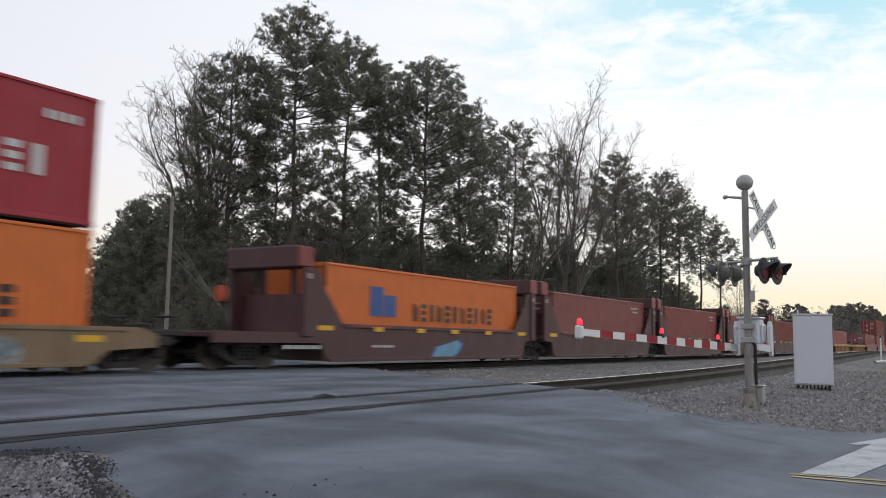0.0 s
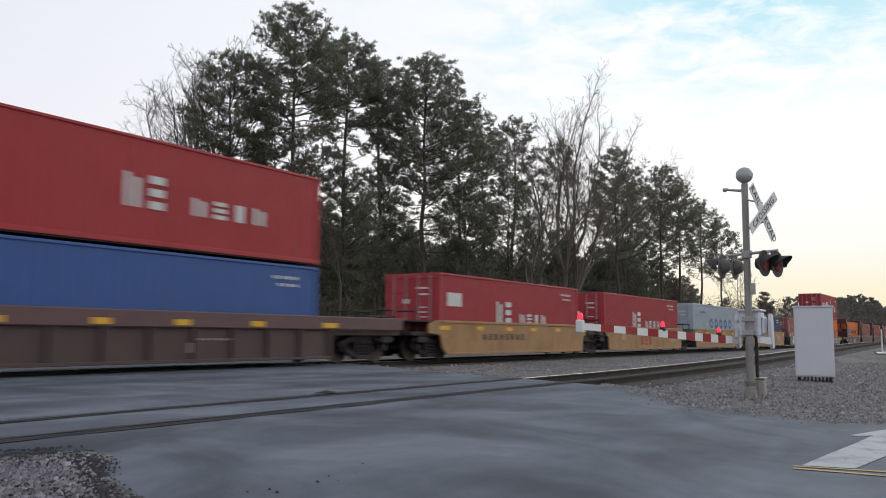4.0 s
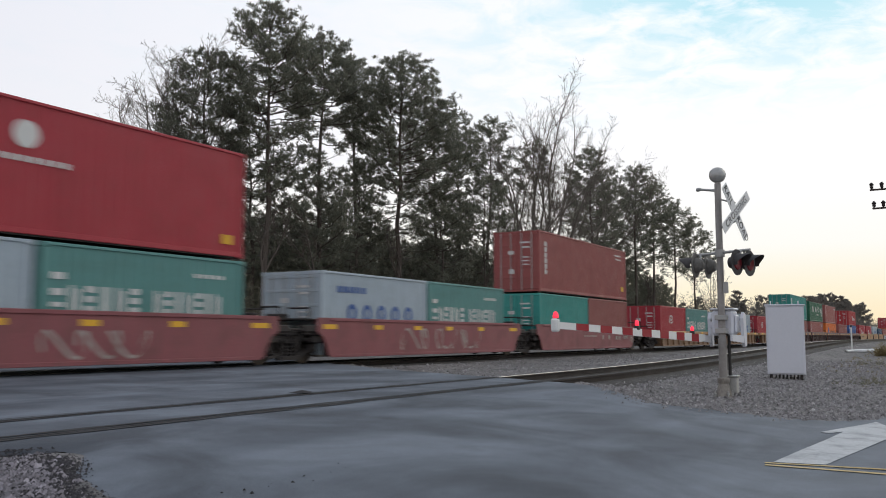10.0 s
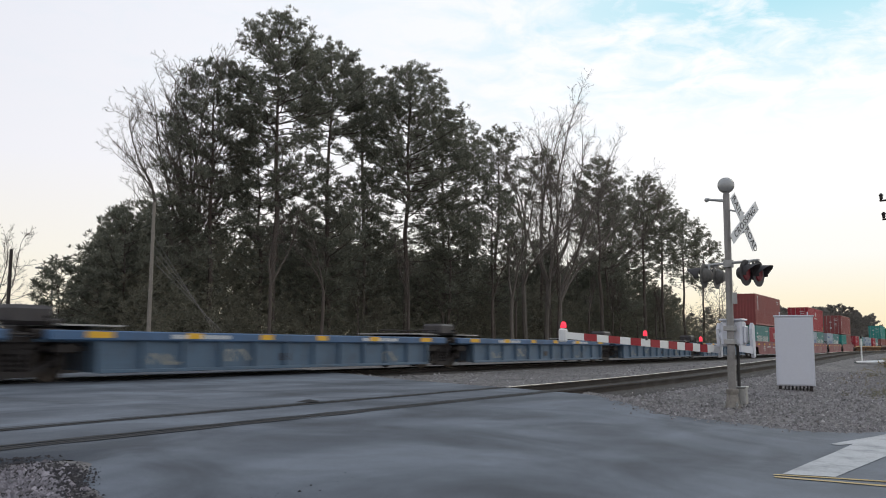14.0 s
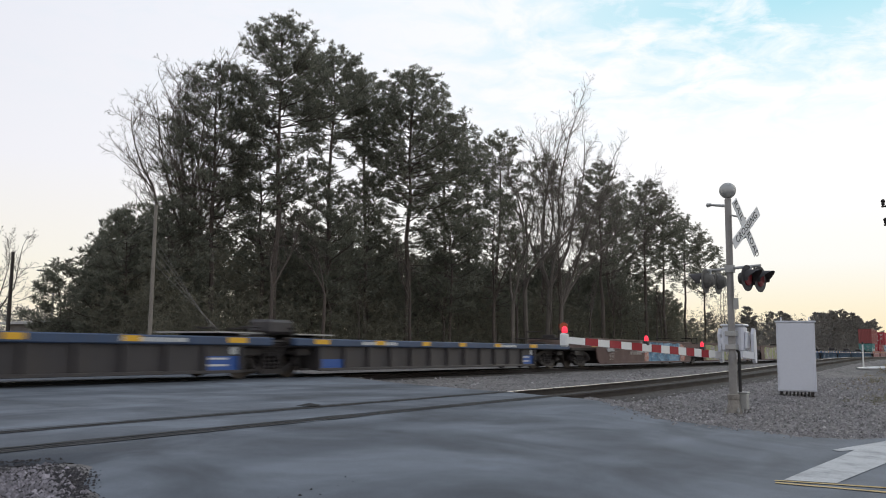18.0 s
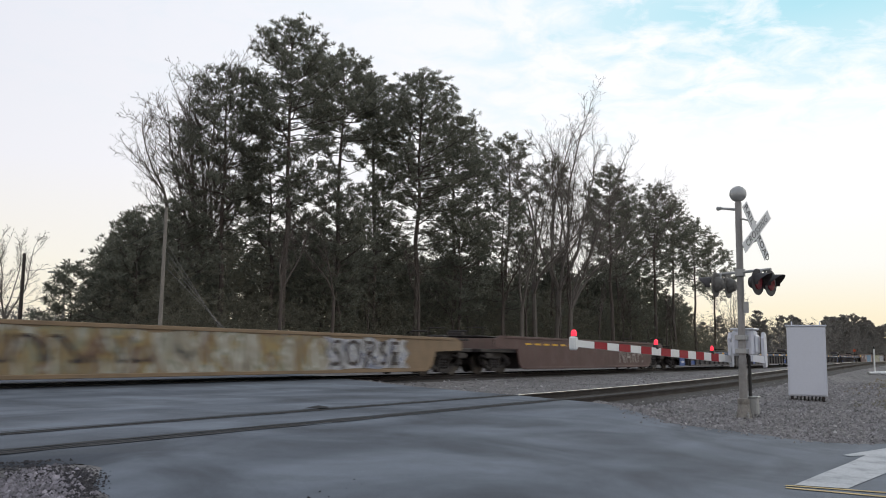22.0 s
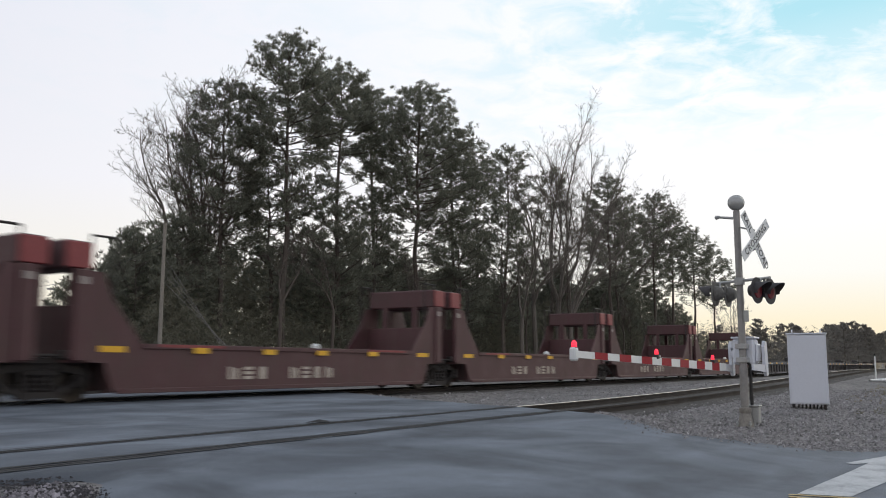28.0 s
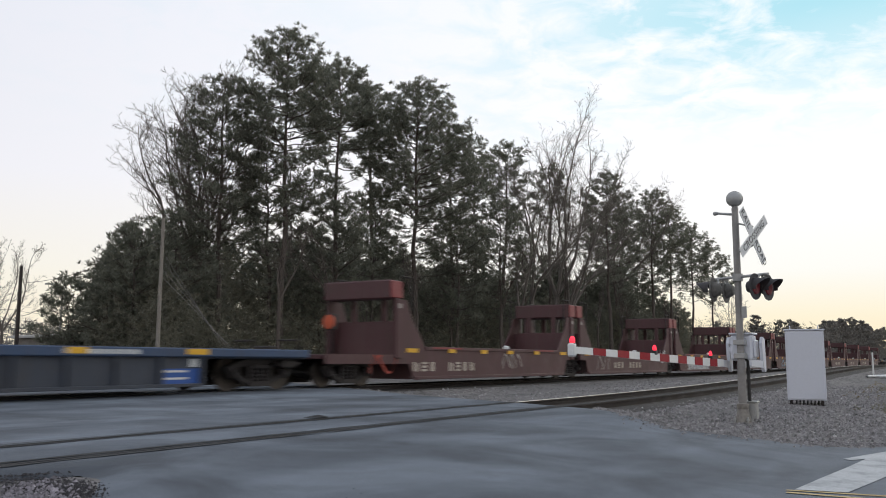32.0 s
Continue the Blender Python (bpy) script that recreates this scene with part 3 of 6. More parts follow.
scatter("gravel", 13000, by_signal, 0.040, STONE, "loose grey crushed stone beside the signal", "gravel", 1)
scatter("gravel", 9000, by_corner, 0.021, DARK_STONE, "loose dusky crushed stone at the road's corner", "gravel", 2)
scatter("gravel", 6000, by_edge, 0.0105, DARK_CRUMB, "dark crumbled asphalt and soil along the road's edge", "gravel", 6)
scatter("gravel", 2600, between, 0.05, STONE, "loose grey crushed stone between the tracks", "gravel", 3)
scatter("gravel", 500, lambda r: (lambda y: (road_right(y) - 0.1 - abs(r.randn()) * 0.35, y, road_height(y) + 0.01))(1.2 + r.rand() * 4.3), 0.022, STONE,
        "small stones strewn on the asphalt's edge", "gravel", 4)
scatter("asphalt_crumbs", 16, lambda r: (4.6 + 0.5 * r.randn(), 3.9 + 0.25 * r.randn(), road_height(3.9) + 0.008), 0.012, TAR, "dark crumbs of asphalt on the road", "debris", 5)


# ---------------------------------------------------------------- the train
ORANGE_WHEEL = surface("orange_paint", rgb(196, 84, 48), 0.6, dark=0.75, worn=0.35)
BLUE_PLATE = surface("blue_plate_paint", rgb(44, 86, 158), 0.55, dark=0.85, worn=0.2, bump=0.03)
RUST_PATCH = surface("pale_scuffed_patch", rgb(152, 152, 144), 0.8, dark=0.8, worn=0.4, coarse=3)
FADED = surface("faded_white_spray", rgb(168, 158, 152), 0.7, dark=0.8, worn=0.5, coarse=3)
PALE_PATCH = surface("rubbed_pale_paint", rgb(188, 158, 124), 0.7, dark=0.75, worn=0.6, coarse=5, dirt=(0.36, 0.22, 0.11))
PRIMER = surface("red_primer", rgb(138, 58, 60), 0.6, dark=0.75, worn=0.35, coarse=3, dirt=(0.09, 0.04, 0.04))
CREAM = surface("faded_cream_lettering", rgb(196, 184, 170), 0.7, dark=0.8, worn=0.4, coarse=4)


def sprayed_colours(name, stops, scale=1.05):
    """Overlapping sprayed fields of several colours, with soft worn grain."""
    m = bpy.data.materials.new(name)
    m.use_nodes = True
    t = m.node_tree
    p = t.nodes["Principled BSDF"]
    at = t.nodes.new("ShaderNodeTexCoord").outputs["Object"]
    slant = t.nodes.new("ShaderNodeMapping")
    slant.inputs["Rotation"].default_value = (0, radians(24), 0)
    slant.inputs["Scale"].default_value = (1.5, 1.0, 0.75)
    t.links.new(at, slant.inputs[0])
    field = node(t, "ShaderNodeTexNoise", Scale=scale, Detail=2.0, Roughness=0.55, Distortion=1.6)
    t.links.new(slant.outputs[0], field.inputs["Vector"])
    grain = node(t, "ShaderNodeTexNoise", Scale=14.0, Detail=4.0, Roughness=0.7)
    t.links.new(at, grain.inputs["Vector"])
    c = ramp(t, [(a, rgb(*c)) for a, c in stops], field.outputs[0], "EASE")
    c = mix(t, 0.5, c, ramp(t, [(0.3, (0.6, 0.58, 0.56)), (0.65, (1, 1, 1))], grain.outputs[0]), "MULTIPLY")
    t.links.new(c, p.inputs["Base Color"])
    p.inputs["Roughness"].default_value = 0.6
    return m


SPRAY_BLUE = sprayed_colours("blue_and_white_spray", [(0.30, (34, 44, 62)), (0.40, (40, 100, 136)), (0.46, (96, 156, 192)), (0.50, (176, 192, 206)), (0.54, (70, 130, 170)), (0.60, (36, 60, 84)), (0.68, (120, 170, 198))])
SPRAY_GREEN = sprayed_colours("green_and_lilac_spray", [(0.30, (70, 66, 60)), (0.42, (132, 142, 82)), (0.50, (168, 172, 120)), (0.55, (120, 128, 84)), (0.60, (150, 132, 160)), (0.68, (190, 184, 190))])
SPRAY_PALE = sprayed_colours("white_and_grey_spray", [(0.30, (60, 60, 64)), (0.40, (150, 148, 146)), (0.48, (198, 198, 200)), (0.53, (110, 118, 140)), (0.58, (190, 188, 190)), (0.68, (84, 84, 88))])
SPRAY_FADED = sprayed_colours("faded_mixed_spray", [(0.30, (84, 80, 72)), (0.40, (150, 142, 124)), (0.47, (176, 172, 160)), (0.53, (124, 124, 104)), (0.58, (150, 128, 80)), (0.62, (110, 84, 62)), (0.70, (160, 156, 146))], 0.85)
SPRAY_TEAL = sprayed_colours("teal_and_grey_spray", [(0.30, (50, 44, 42)), (0.40, (70, 96, 112)), (0.47, (150, 150, 152)), (0.52, (84, 116, 134)), (0.58, (128, 116, 92)), (0.66, (176, 172, 172))], 1.6)
SPRAY_FIRE = sprayed_colours("orange_and_white_spray", [(0.32, (112, 60, 52)), (0.45, (180, 100, 76)), (0.52, (196, 176, 168)), (0.60, (150, 84, 66)), (0.68, (184, 172, 168))], 1.5)
SPRAYER = random.Random(12)
MARK_EDGE, MARK = LILAC_SPRAY, WHITE_MARK
SPEED = 27.2  # metres a second along x, away from the crossing; places below are those at 6 s
MOVING = []
FLOOR = 0.25  # underside of the lower containers
HALF = 1.22


def text_part(name, words, size, material, parent, at):
    """Lettering from the built-in font, as a thin mesh."""
    curve = bpy.data.curves.new(name, "FONT")
    curve.body, curve.size, curve.align_x, curve.align_y, curve.extrude = words, size, "CENTER", "CENTER", 0.002
    curve.space_character = 1.15
    ghost = bpy.data.objects.new(name, curve)
    scene.collection.objects.link(ghost)
    bpy.context.view_layer.update()
    me = bpy.data.meshes.new_from_object(ghost.evaluated_get(bpy.context.evaluated_depsgraph_get()))
    bpy.data.objects.remove(ghost)
    me.materials.clear()
    me.materials.append(None)
    return part(name, me, material, parent, at=at)


def corrugated(length, height):
    """A steel wall in x and z with upright corrugations, facing -y."""
    s = Shape()
    n = max(4, round(length / 0.28))
    p = length / n
    prof = [(0.0, 0.0), (0.10, 0.0), (0.14, 0.034), (0.24, 0.034), (0.28, 0.0)]
    xs = [(k * p + a / 0.28 * p, d) for k in range(n) for a, d in prof[:-1]] + [(length, 0.0)]
    for x, d in xs:
        s.v += [(x, d, 0), (x, d, height)]
    s.f += [(2 * i, 2 * i + 2, 2 * i + 3, 2 * i + 1) for i in range(len(xs) - 1)]
    return s


def block(x0, x1, z0, z1, y, kind):
    """A plain mark that stands for a letter: a solid bar, two uprights, three short bars, or a ring."""
    w, h = x1 - x0, z1 - z0
    if h < 0.22 or w > 1.4 * h or w < 0.15 * h:
        return Shape().box(x0, x1, y - 0.006, y, z0, z1)
    s, k = Shape(), kind % 3
    if kind == 9:
        n, cx, cz, t = 16, (x0 + x1) / 2, (z0 + z1) / 2, min(0.25 * h, 0.27 * w)
        for i in range(n):
            c, d = math.cos(2 * math.pi * i / n), math.sin(2 * math.pi * i / n)
            s.v += [(cx + c * (w / 2 - q), yy, cz + d * (h / 2 - q)) for yy in (y - 0.006, y) for q in (0, t)]
        for i in range(n):
            a, b = 4 * i, 4 * ((i + 1) % n)
            s.f += [(a, b, b + 1, a + 1), (a, a + 2, b + 2, b), (a + 1, b + 1, b + 3, a + 3)]
        return s
    if k == 0:
        return s.box(x0, x0 + 0.34 * w, y - 0.006, y, z0, z1).box(x0 + 0.62 * w, x1, y - 0.006, y, z0, z1 - 0.12 * h)
    if k == 1:
        for j in range(3):
            s.box(x0, x1, y - 0.006, y, z0 + 0.38 * h * j, z0 + 0.38 * h * j + 0.24 * h)
        return s
    return s.box(x0 + 0.12 * w, x1 - 0.2 * w, y - 0.006, y, z0, z1)


def lettering(parent, x0, x1, z0, z1, y, count, material, gaps=0.38, name="marking", slant=0.0):
    """A word on a wall as plain bars, one for each letter."""
    kind, count = (-count, 1) if count < 0 else (0, count)
    w = (x1 - x0) / count
    if name == "spray_panel":
        n, out = 14, []
        for k in range(n):
            out.append((x0 + (x1 - x0) * k / (n - 1) + SPRAYER.uniform(-0.12, 0.12), z0 + SPRAYER.uniform(-0.02, 0.05)))
        for k in range(1, 4):
            out.append((x1 + SPRAYER.uniform(-0.25, 0.2), z0 + (z1 - z0) * k / 4))
        for k in range(n):
            out.append((x1 - (x1 - x0) * k / (n - 1) + SPRAYER.uniform(-0.12, 0.12), z1 + SPRAYER.uniform(-0.14, 0.02)))
        for k in range(1, 4):
            out.append((x0 + SPRAYER.uniform(-0.2, 0.25), z1 - (z1 - z0) * k / 4))
        part("spray_paint", Shape().prism(out, y - 0.003, y), material, parent, "spray paint in several colours")
        return
    sprayed = material in (GREEN_SPRAY, LILAC_SPRAY, CYAN_SPRAY, TEAL_MARK) or name in ("spray_paint", "scrawl")
    for i in range(count):
        a = x0 + i * w
        if count == 1 and not sprayed:
            s = block(x0, x1, z0, z1, y, kind) if kind else block(x0, x1, z0, z1, y, int(z0 * 10)) if abs(x1 - x0 - 0.22) < 0.01 else Shape().box(x0, x1, y - 0.006, y, z0, z1)
            part(name, s, material, parent)
            continue
        if sprayed:
            n, cx, cz = 11, a + w * 0.5, (z0 + z1) / 2
            if name == "scrawl":
                ribbon, m, turn = Shape(), 22, SPRAYER.random() * 6
                for k in range(m):
                    u = k / (m - 1) * 2 * math.pi * (0.8 + 0.5 * SPRAYER.random() * (k == m)) + turn
                    px = cx + math.cos(u) * w * 0.42 + (k / m - 0.5) * w * 0.7
                    pz = cz + math.sin(u * 1.6 + turn) * (z1 - z0) * 0.46
                    ribbon.v += [(px - 0.03, y - 0.004, pz - 0.03), (px + 0.03, y - 0.004, pz + 0.04)]
                ribbon.f += [(2 * k, 2 * k + 2, 2 * k + 3, 2 * k + 1) for k in range(m - 1)]
                part("spray_line", ribbon, material, parent)
                continue
            blob = []
            for k in range(n):
                u = 2 * math.pi * k / n
                r = 0.62 + 0.75 * SPRAYER.random() ** 1.5
                px = cx + math.cos(u) * w * 0.62 * r
                blob.append((px + 0.18 * (math.sin(u)) * w, min(max(cz + math.sin(u) * (z1 - z0) * 0.56 * r, z0 - 0.02), z1 + 0.05)))
            rim = [(cx + (bx - cx) * 1.16, min(max(cz + (bz - cz) * 1.12, z0 - 0.05), z1 + 0.08)) for bx, bz in blob]
            part("spray_outline", Shape().prism(rim, y - 0.003, y), SPRAYER.choice((DARK_MARK, MARK_EDGE, BLUE_MARK)), parent)
            part("spray_paint", Shape().prism(blob, y - 0.006 - 0.0015 * (i % 2), y - 0.003), material, parent)
            continue
        part(name, block(a, a + w * (1 - gaps), z0, z1, y, 9 if material is BLUE_MARK and z1 - z0 > 0.5 else i), material, parent)


def container(left, z, paint, label, tall=False, half=False, door=True, marks=()):
    """A shipping container whose end is at `left`, standing at height z. marks: (x0, x1, z0, z1, letters, material)."""
    length, height = 6.06 if half else 12.19, 2.896 if tall else 2.591
    ob = thing("shipping_container", label, "shipping container", pose(left, FAR, z), "containers on the train")
    m = PAINT[paint]
    key = (length, height)
    wall = stored(("side_panel", *key), lambda: corrugated(length - 0.24, height - 0.22))
    part("side_panel", wall, m, ob, at=(0.12, -HALF + 0.02, 0.15))
    part("side_panel", wall, m, ob, at=pose(length - 0.12, HALF - 0.02, 0.15, 0, 0, 180))
    end = stored(("end_panel", height), lambda: corrugated(2.2, height - 0.22))
    part("end_panel", end, m, ob, at=pose(length - 0.03, -1.1, 0.15, 0, 0, 90))
    if not door:
        part("end_panel", end, m, ob, at=pose(0.03, 1.1, 0.15, 0, 0, -90))
    part("roof_panel", stored(("roof_panel", *key), lambda: Shape().box(0.05, length - 0.05, -HALF + 0.05, HALF - 0.05, height - 0.05, height - 0.02)), m, ob)
    part("floor_panel", stored(("floor_panel", *key), lambda: Shape().box(0.05, length - 0.05, -HALF + 0.05, HALF - 0.05, 0.03, 0.12)), STEEL_DARK, ob)
    for y in (-HALF, HALF - 0.07):
        part("bottom_rail", stored(("bottom_rail", length), lambda: Shape().box(0.15, length - 0.15, 0.0, 0.05, 0.035, 0.16, 0.008)), m, ob, at=(0, y + (0.012 if y < 0 else 0.008), 0))
        part("underframe", stored(("underframe", length), lambda: Shape().box(0.2, length - 0.2, 0, 0.06, 0.0, 0.05)), STEEL_DARK, ob, at=(0, y + (0.05 if y < 0 else -0.04), 0))
        part("top_rail", stored(("top_rail", length), lambda: Shape().box(0.15, length - 0.15, 0, 0.07, -0.075, 0.0, 0.012)), m, ob, at=(0, y, height))
    for x in (0, length - 0.16):
        for y in (-HALF, HALF - 0.14):
            part("corner_post", stored(("corner_post", height), lambda: Shape().box(0.01, 0.15, 0.005, 0.135, 0.1, height - 0.1, 0.015)), m, ob, at=(x, y, 0))
            for zz in (-0.002, height - 0.116):
                part("corner_casting", stored(("corner_casting",), lambda: Shape().box(-0.005, 0.165, -0.008, 0.148, 0.0, 0.118, 0.012)), m, ob, at=(x, y, zz))
        part("end_rail", stored(("end_rail",), lambda: Shape().box(0.02, 0.14, -1.08, 1.08, 0.0, 0.12, 0.012)), m, ob, at=(x, 0, height - 0.12))
        part("end_sill", stored(("end_rail",), lambda: None), m, ob, at=(x, 0, 0.01))
    if door:
        for y in (-1.08, 0.01):
            leaf = part("door", stored(("door", height), lambda: door_mesh(height)), m, ob, at=(0, y, 0))
            for dy in (0.27, 0.80):
                part("locking_bar", stored(("locking_bar", height), lambda: Shape().tube((-0.02, 0, 0.08), (-0.02, 0, height - 0.08), 0.022, n=6)), GALV, leaf, at=(0, dy, 0))
            for dy, dz, w, h in ((0.12, 0.62, 0.3, 0.16), (0.12, 0.30, 0.26, 0.22), (0.40, 0.80, 0.5, 0.07), (0.40, 0.72, 0.36, 0.07), (0.44, 0.56, 0.3, 0.05), (0.44, 0.50, 0.34, 0.05), (0.44, 0.44, 0.28, 0.05)):
                if (dy < 0.3) == (y > 0):
                    part("door_marking", stored(("door_marking", w, h), lambda: Shape().box(0.0, 0.005, 0, w, 0, h)), WHITE_MARK, leaf, at=(-0.004, dy, height * dz))
    for x0, x1, z0, z1, letters, material in marks:
        lettering(ob, x0, x1, z0, z1, -HALF + 0.014, letters, material)
    if z > FLOOR + 1:
        for x in (0.08, length - 0.08):
            for y in (-HALF + 0.07, HALF - 0.07):
                part("twist_lock", stored(("twist_lock",), lambda: Shape().box(-0.05, 0.05, -0.04, 0.04, -0.078, 0.01, 0.01)), STEEL_DARK, ob, at=(x, y, 0))
    MOVING.append((ob, left, z))
    return ob


def door_mesh(height):
    """One leaf of a container's door: a frame, pressed panels between raised bands, and hinges."""
    s = Shape().box(0.025, 0.06, 0, 1.07, 0.14, height - 0.13, 0.006)
    n = 5
    for k in range(n + 1):
        z = 0.14 + (height - 0.35) * k / n
        s.box(0.002, 0.026, 0.02, 1.05, z, z + 0.09, 0.008)
    for y in (0.0, 1.01):
        s.box(0.004, 0.026, y, y + 0.06, 0.14, height - 0.13, 0.006)
    return s


def code_marks(length, height, material=WHITE_MARK):
    """The small block of numbers near a container's far end, as bars."""
    a = length - 1.9
    return [(a, a + 1.1, height - 0.42, height - 0.33, 6, material), (a + 0.2, a + 1.1, height - 0.62, height - 0.54, 4, material)]


def upright(x, z0, z1, n, w=0.22, material=WHITE_MARK):
    """A word that reads downwards, a bar for each letter."""
    h = (z1 - z0) / n
    return [(x, x + w, z0 + i * h + h * 0.18, z0 + (i + 1) * h, 1, material) for i in range(n)]


def wheel_mesh():
    return Shape().lathe((0, -0.07, 0), (0, 1, 0), [(0, 0.10), (0.01, 0.16), (0.03, 0.33), (0.0, 0.36), (0.0, 0.42), (0.10, 0.425), (0.11, 0.455), (0.14, 0.455), (0.14, 0.40), (0.12, 0.30), (0.16, 0.12)], 20)


def frame_mesh():
    """The cast side frame of a bogie: a bowed top bar, a sunken bottom bar, spring nest and axle boxes, open between."""
    s = Shape()
    s.prism([(-1.22, 0.50), (-0.84, 0.62), (-0.42, 0.70), (0.42, 0.70), (0.84, 0.62), (1.22, 0.50), (1.22, 0.64), (0.84, 0.77), (0.42, 0.88), (-0.42, 0.88), (-0.84, 0.77), (-1.22, 0.64)], -0.08, 0.08)
    for d in (-1, 1):
        s.prism([(d * x, z) for x, z in ((0.44, 0.14), (0.98, 0.40), (1.16, 0.40), (1.16, 0.52), (0.92, 0.52), (0.40, 0.27))], -0.07, 0.07)
        s.prism([(d * x, z) for x, z in ((0.30, 0.20), (0.42, 0.20), (0.46, 0.75), (0.36, 0.75))], -0.08, 0.08)
        s.box(d * 0.95 - 0.15, d * 0.95 + 0.15, -0.13, 0.11, 0.32, 0.60, 0.03)
        s.lathe((d * 0.95, -0.2, 0.455), (0, 1, 0), [(0, 0.08), (0.04, 0.11), (0.1, 0.11)], 10)
    s.prism([(-0.46, 0.12), (0.46, 0.12), (0.42, 0.25), (-0.42, 0.25)], -0.12, 0.12)
    for x in (-0.2, 0.0, 0.2):
        s.lathe((x, -0.03, 0.25), (0, 0, 1), [(0.05 * k, 0.08 if k % 2 else 0.065) for k in range(8)], 8)
    s.box(-0.34, 0.34, -0.14, 0.05, 0.60, 0.72, 0.02)
    return s


def bogie(parent, x):
    t = part("bogie", stored(("bogie",), lambda: Shape().box(-0.26, 0.26, -1.0, 1.0, 0.42, 0.86, 0.04).lathe((0, 0, 0.7), (0, 0, 1), [(0, 0.4), (0.12, 0.4)], 14)), STEEL_DARK, parent, at=(x, 0, 0))
    for y in (-1.02, 1.02):
        part("side_frame", stored(("side_frame",), frame_mesh), STEEL_DARK, t, at=pose(0, y, 0, 0, 0, 0 if y < 0 else 180))
    for dx in (-0.95, 0.95):
        part("axle", stored(("axle",), lambda: Shape().tube((0, -1.0, 0), (0, 1.0, 0), 0.085, n=10)), STEEL_DARK, t, at=(dx, 0, 0.455))
        for y in (-0.76, 0.76):
            part("wheel", stored(("wheel",), wheel_mesh, True), WHEEL, t, at=pose(dx, y, 0.455, 0, 0, 0 if y > 0 else 180))


def coupler_mesh():
    return Shape().box(-0.75, 0.0, -0.09, 0.09, 0.72, 0.92, 0.02).prism([(0.0, 0.68), (0.28, 0.72), (0.34, 0.8), (0.28, 0.94), (0.0, 0.96)], -0.17, 0.17)


def joint_gear():
    """Brake rods, hoses, side bearers and steps round a joint between two platforms."""
    s = Shape()
    for y in (-1.3, 1.3):
        for x in (-0.62, 0.62):
            s.box(x - 0.34, x + 0.34, y - 0.10, y + 0.10, 0.93, 1.14, 0.03)
            s.tube((x * 1.5, y, 0.2), (x * 1.5, y, 0.95), 0.03, n=5)
            s.tube((x * 2.1, y, 0.2), (x * 2.1, y, 0.95), 0.03, n=5)
            s.box(min(x * 1.5, x * 2.1), max(x * 1.5, x * 2.1), y - 0.08, y + 0.08, 0.20, 0.26)
        s.tube((-1.6, y, 1.02), (1.6, y, 1.02), 0.035, n=5)
        s.tube((-0.25, y, 0.85), (0.0, y, 0.5), 0.03, n=5).tube((0.0, y, 0.5), (0.25, y, 0.85), 0.03, n=5)
    return s.box(-0.9, 0.9, -1.2, 1.2, 0.84, 0.98, 0.02)


def ribbed_side(well, top, chord):
    """Side of a ribbed well: thin plate and a heavy top chord that runs on over the bogies."""
    s = Shape()
    s.prism([(-well / 2 - 0.02, 0.20), (well / 2 + 0.02, 0.20), (well / 2 + 0.12, top - chord), (-well / 2 - 0.12, top - chord)], 0.0, 0.03)
    s.box(-well / 2 - 0.02, well / 2 + 0.02, -0.10, 0.03, 0.18, 0.26, 0.01)
    return s


def plate_side(well, left, right, top, slope_left, slope_right):
    """Smooth deep side: upright at a joint between platforms, cut back over the bogie at the car's end."""
    a = well / 2

    def corner(end, sloped):
        if not sloped:
            b = max(end - 1.25, a + 0.1)
            if top > 1.40:
                b = end - 1.75
                return [(b - 0.12, 0.18), (b + 0.06, 0.22), (b + 0.10, 0.60), (b + 0.16, 0.86), (b + 0.42, 0.98), (b + 0.42, top - 0.05), (b + 0.38, top)]
            return [(b - 0.30, 0.18), (b - 0.16, 0.26), (b - 0.02, 0.58), (b + 0.12, 0.80), (b + 0.40, 0.95), (b + 0.40, top - 0.06), (b + 0.34, top)]
        b, c = end - 1.25, max(a - 0.3, end - 3.95)
        return [(c, 0.18), (c + 0.25, 0.24), (c + 0.5, 0.45), (c + 0.65, top - 0.52), (b, top - 0.46), (b, top - 0.16), (b - 0.5, top)]
    pts = corner(right, slope_right) + [(-x, z) for x, z in corner(left, slope_left)][::-1]
    return Shape().prism(pts, 0.0, 0.05)


def bulkhead_side(well, left, right):
    """Low side with raking plates that rise to the tall end frames."""
    a = well / 2

    def corner(end):
        b = a + 1.13
        lip = [(end - 0.4, 0.72), (end - 0.4, 1.02), (b, 1.02)] if end > b + 0.8 else [(b - 0.05, 0.90), (b, 1.0)]
        return [(a - 0.1, 0.18), (a + 0.05, 0.34), (a + 0.25, 0.72 if end > b + 0.8 else 0.86)] + lip + [(b, 2.86), (b - 0.75, 2.86), (b - 1.0, 2.30), (a - 0.75, 1.30)]
    return Shape().prism(corner(right) + [(-x, z) for x, z in corner(left)][::-1], 0.0, 0.05)


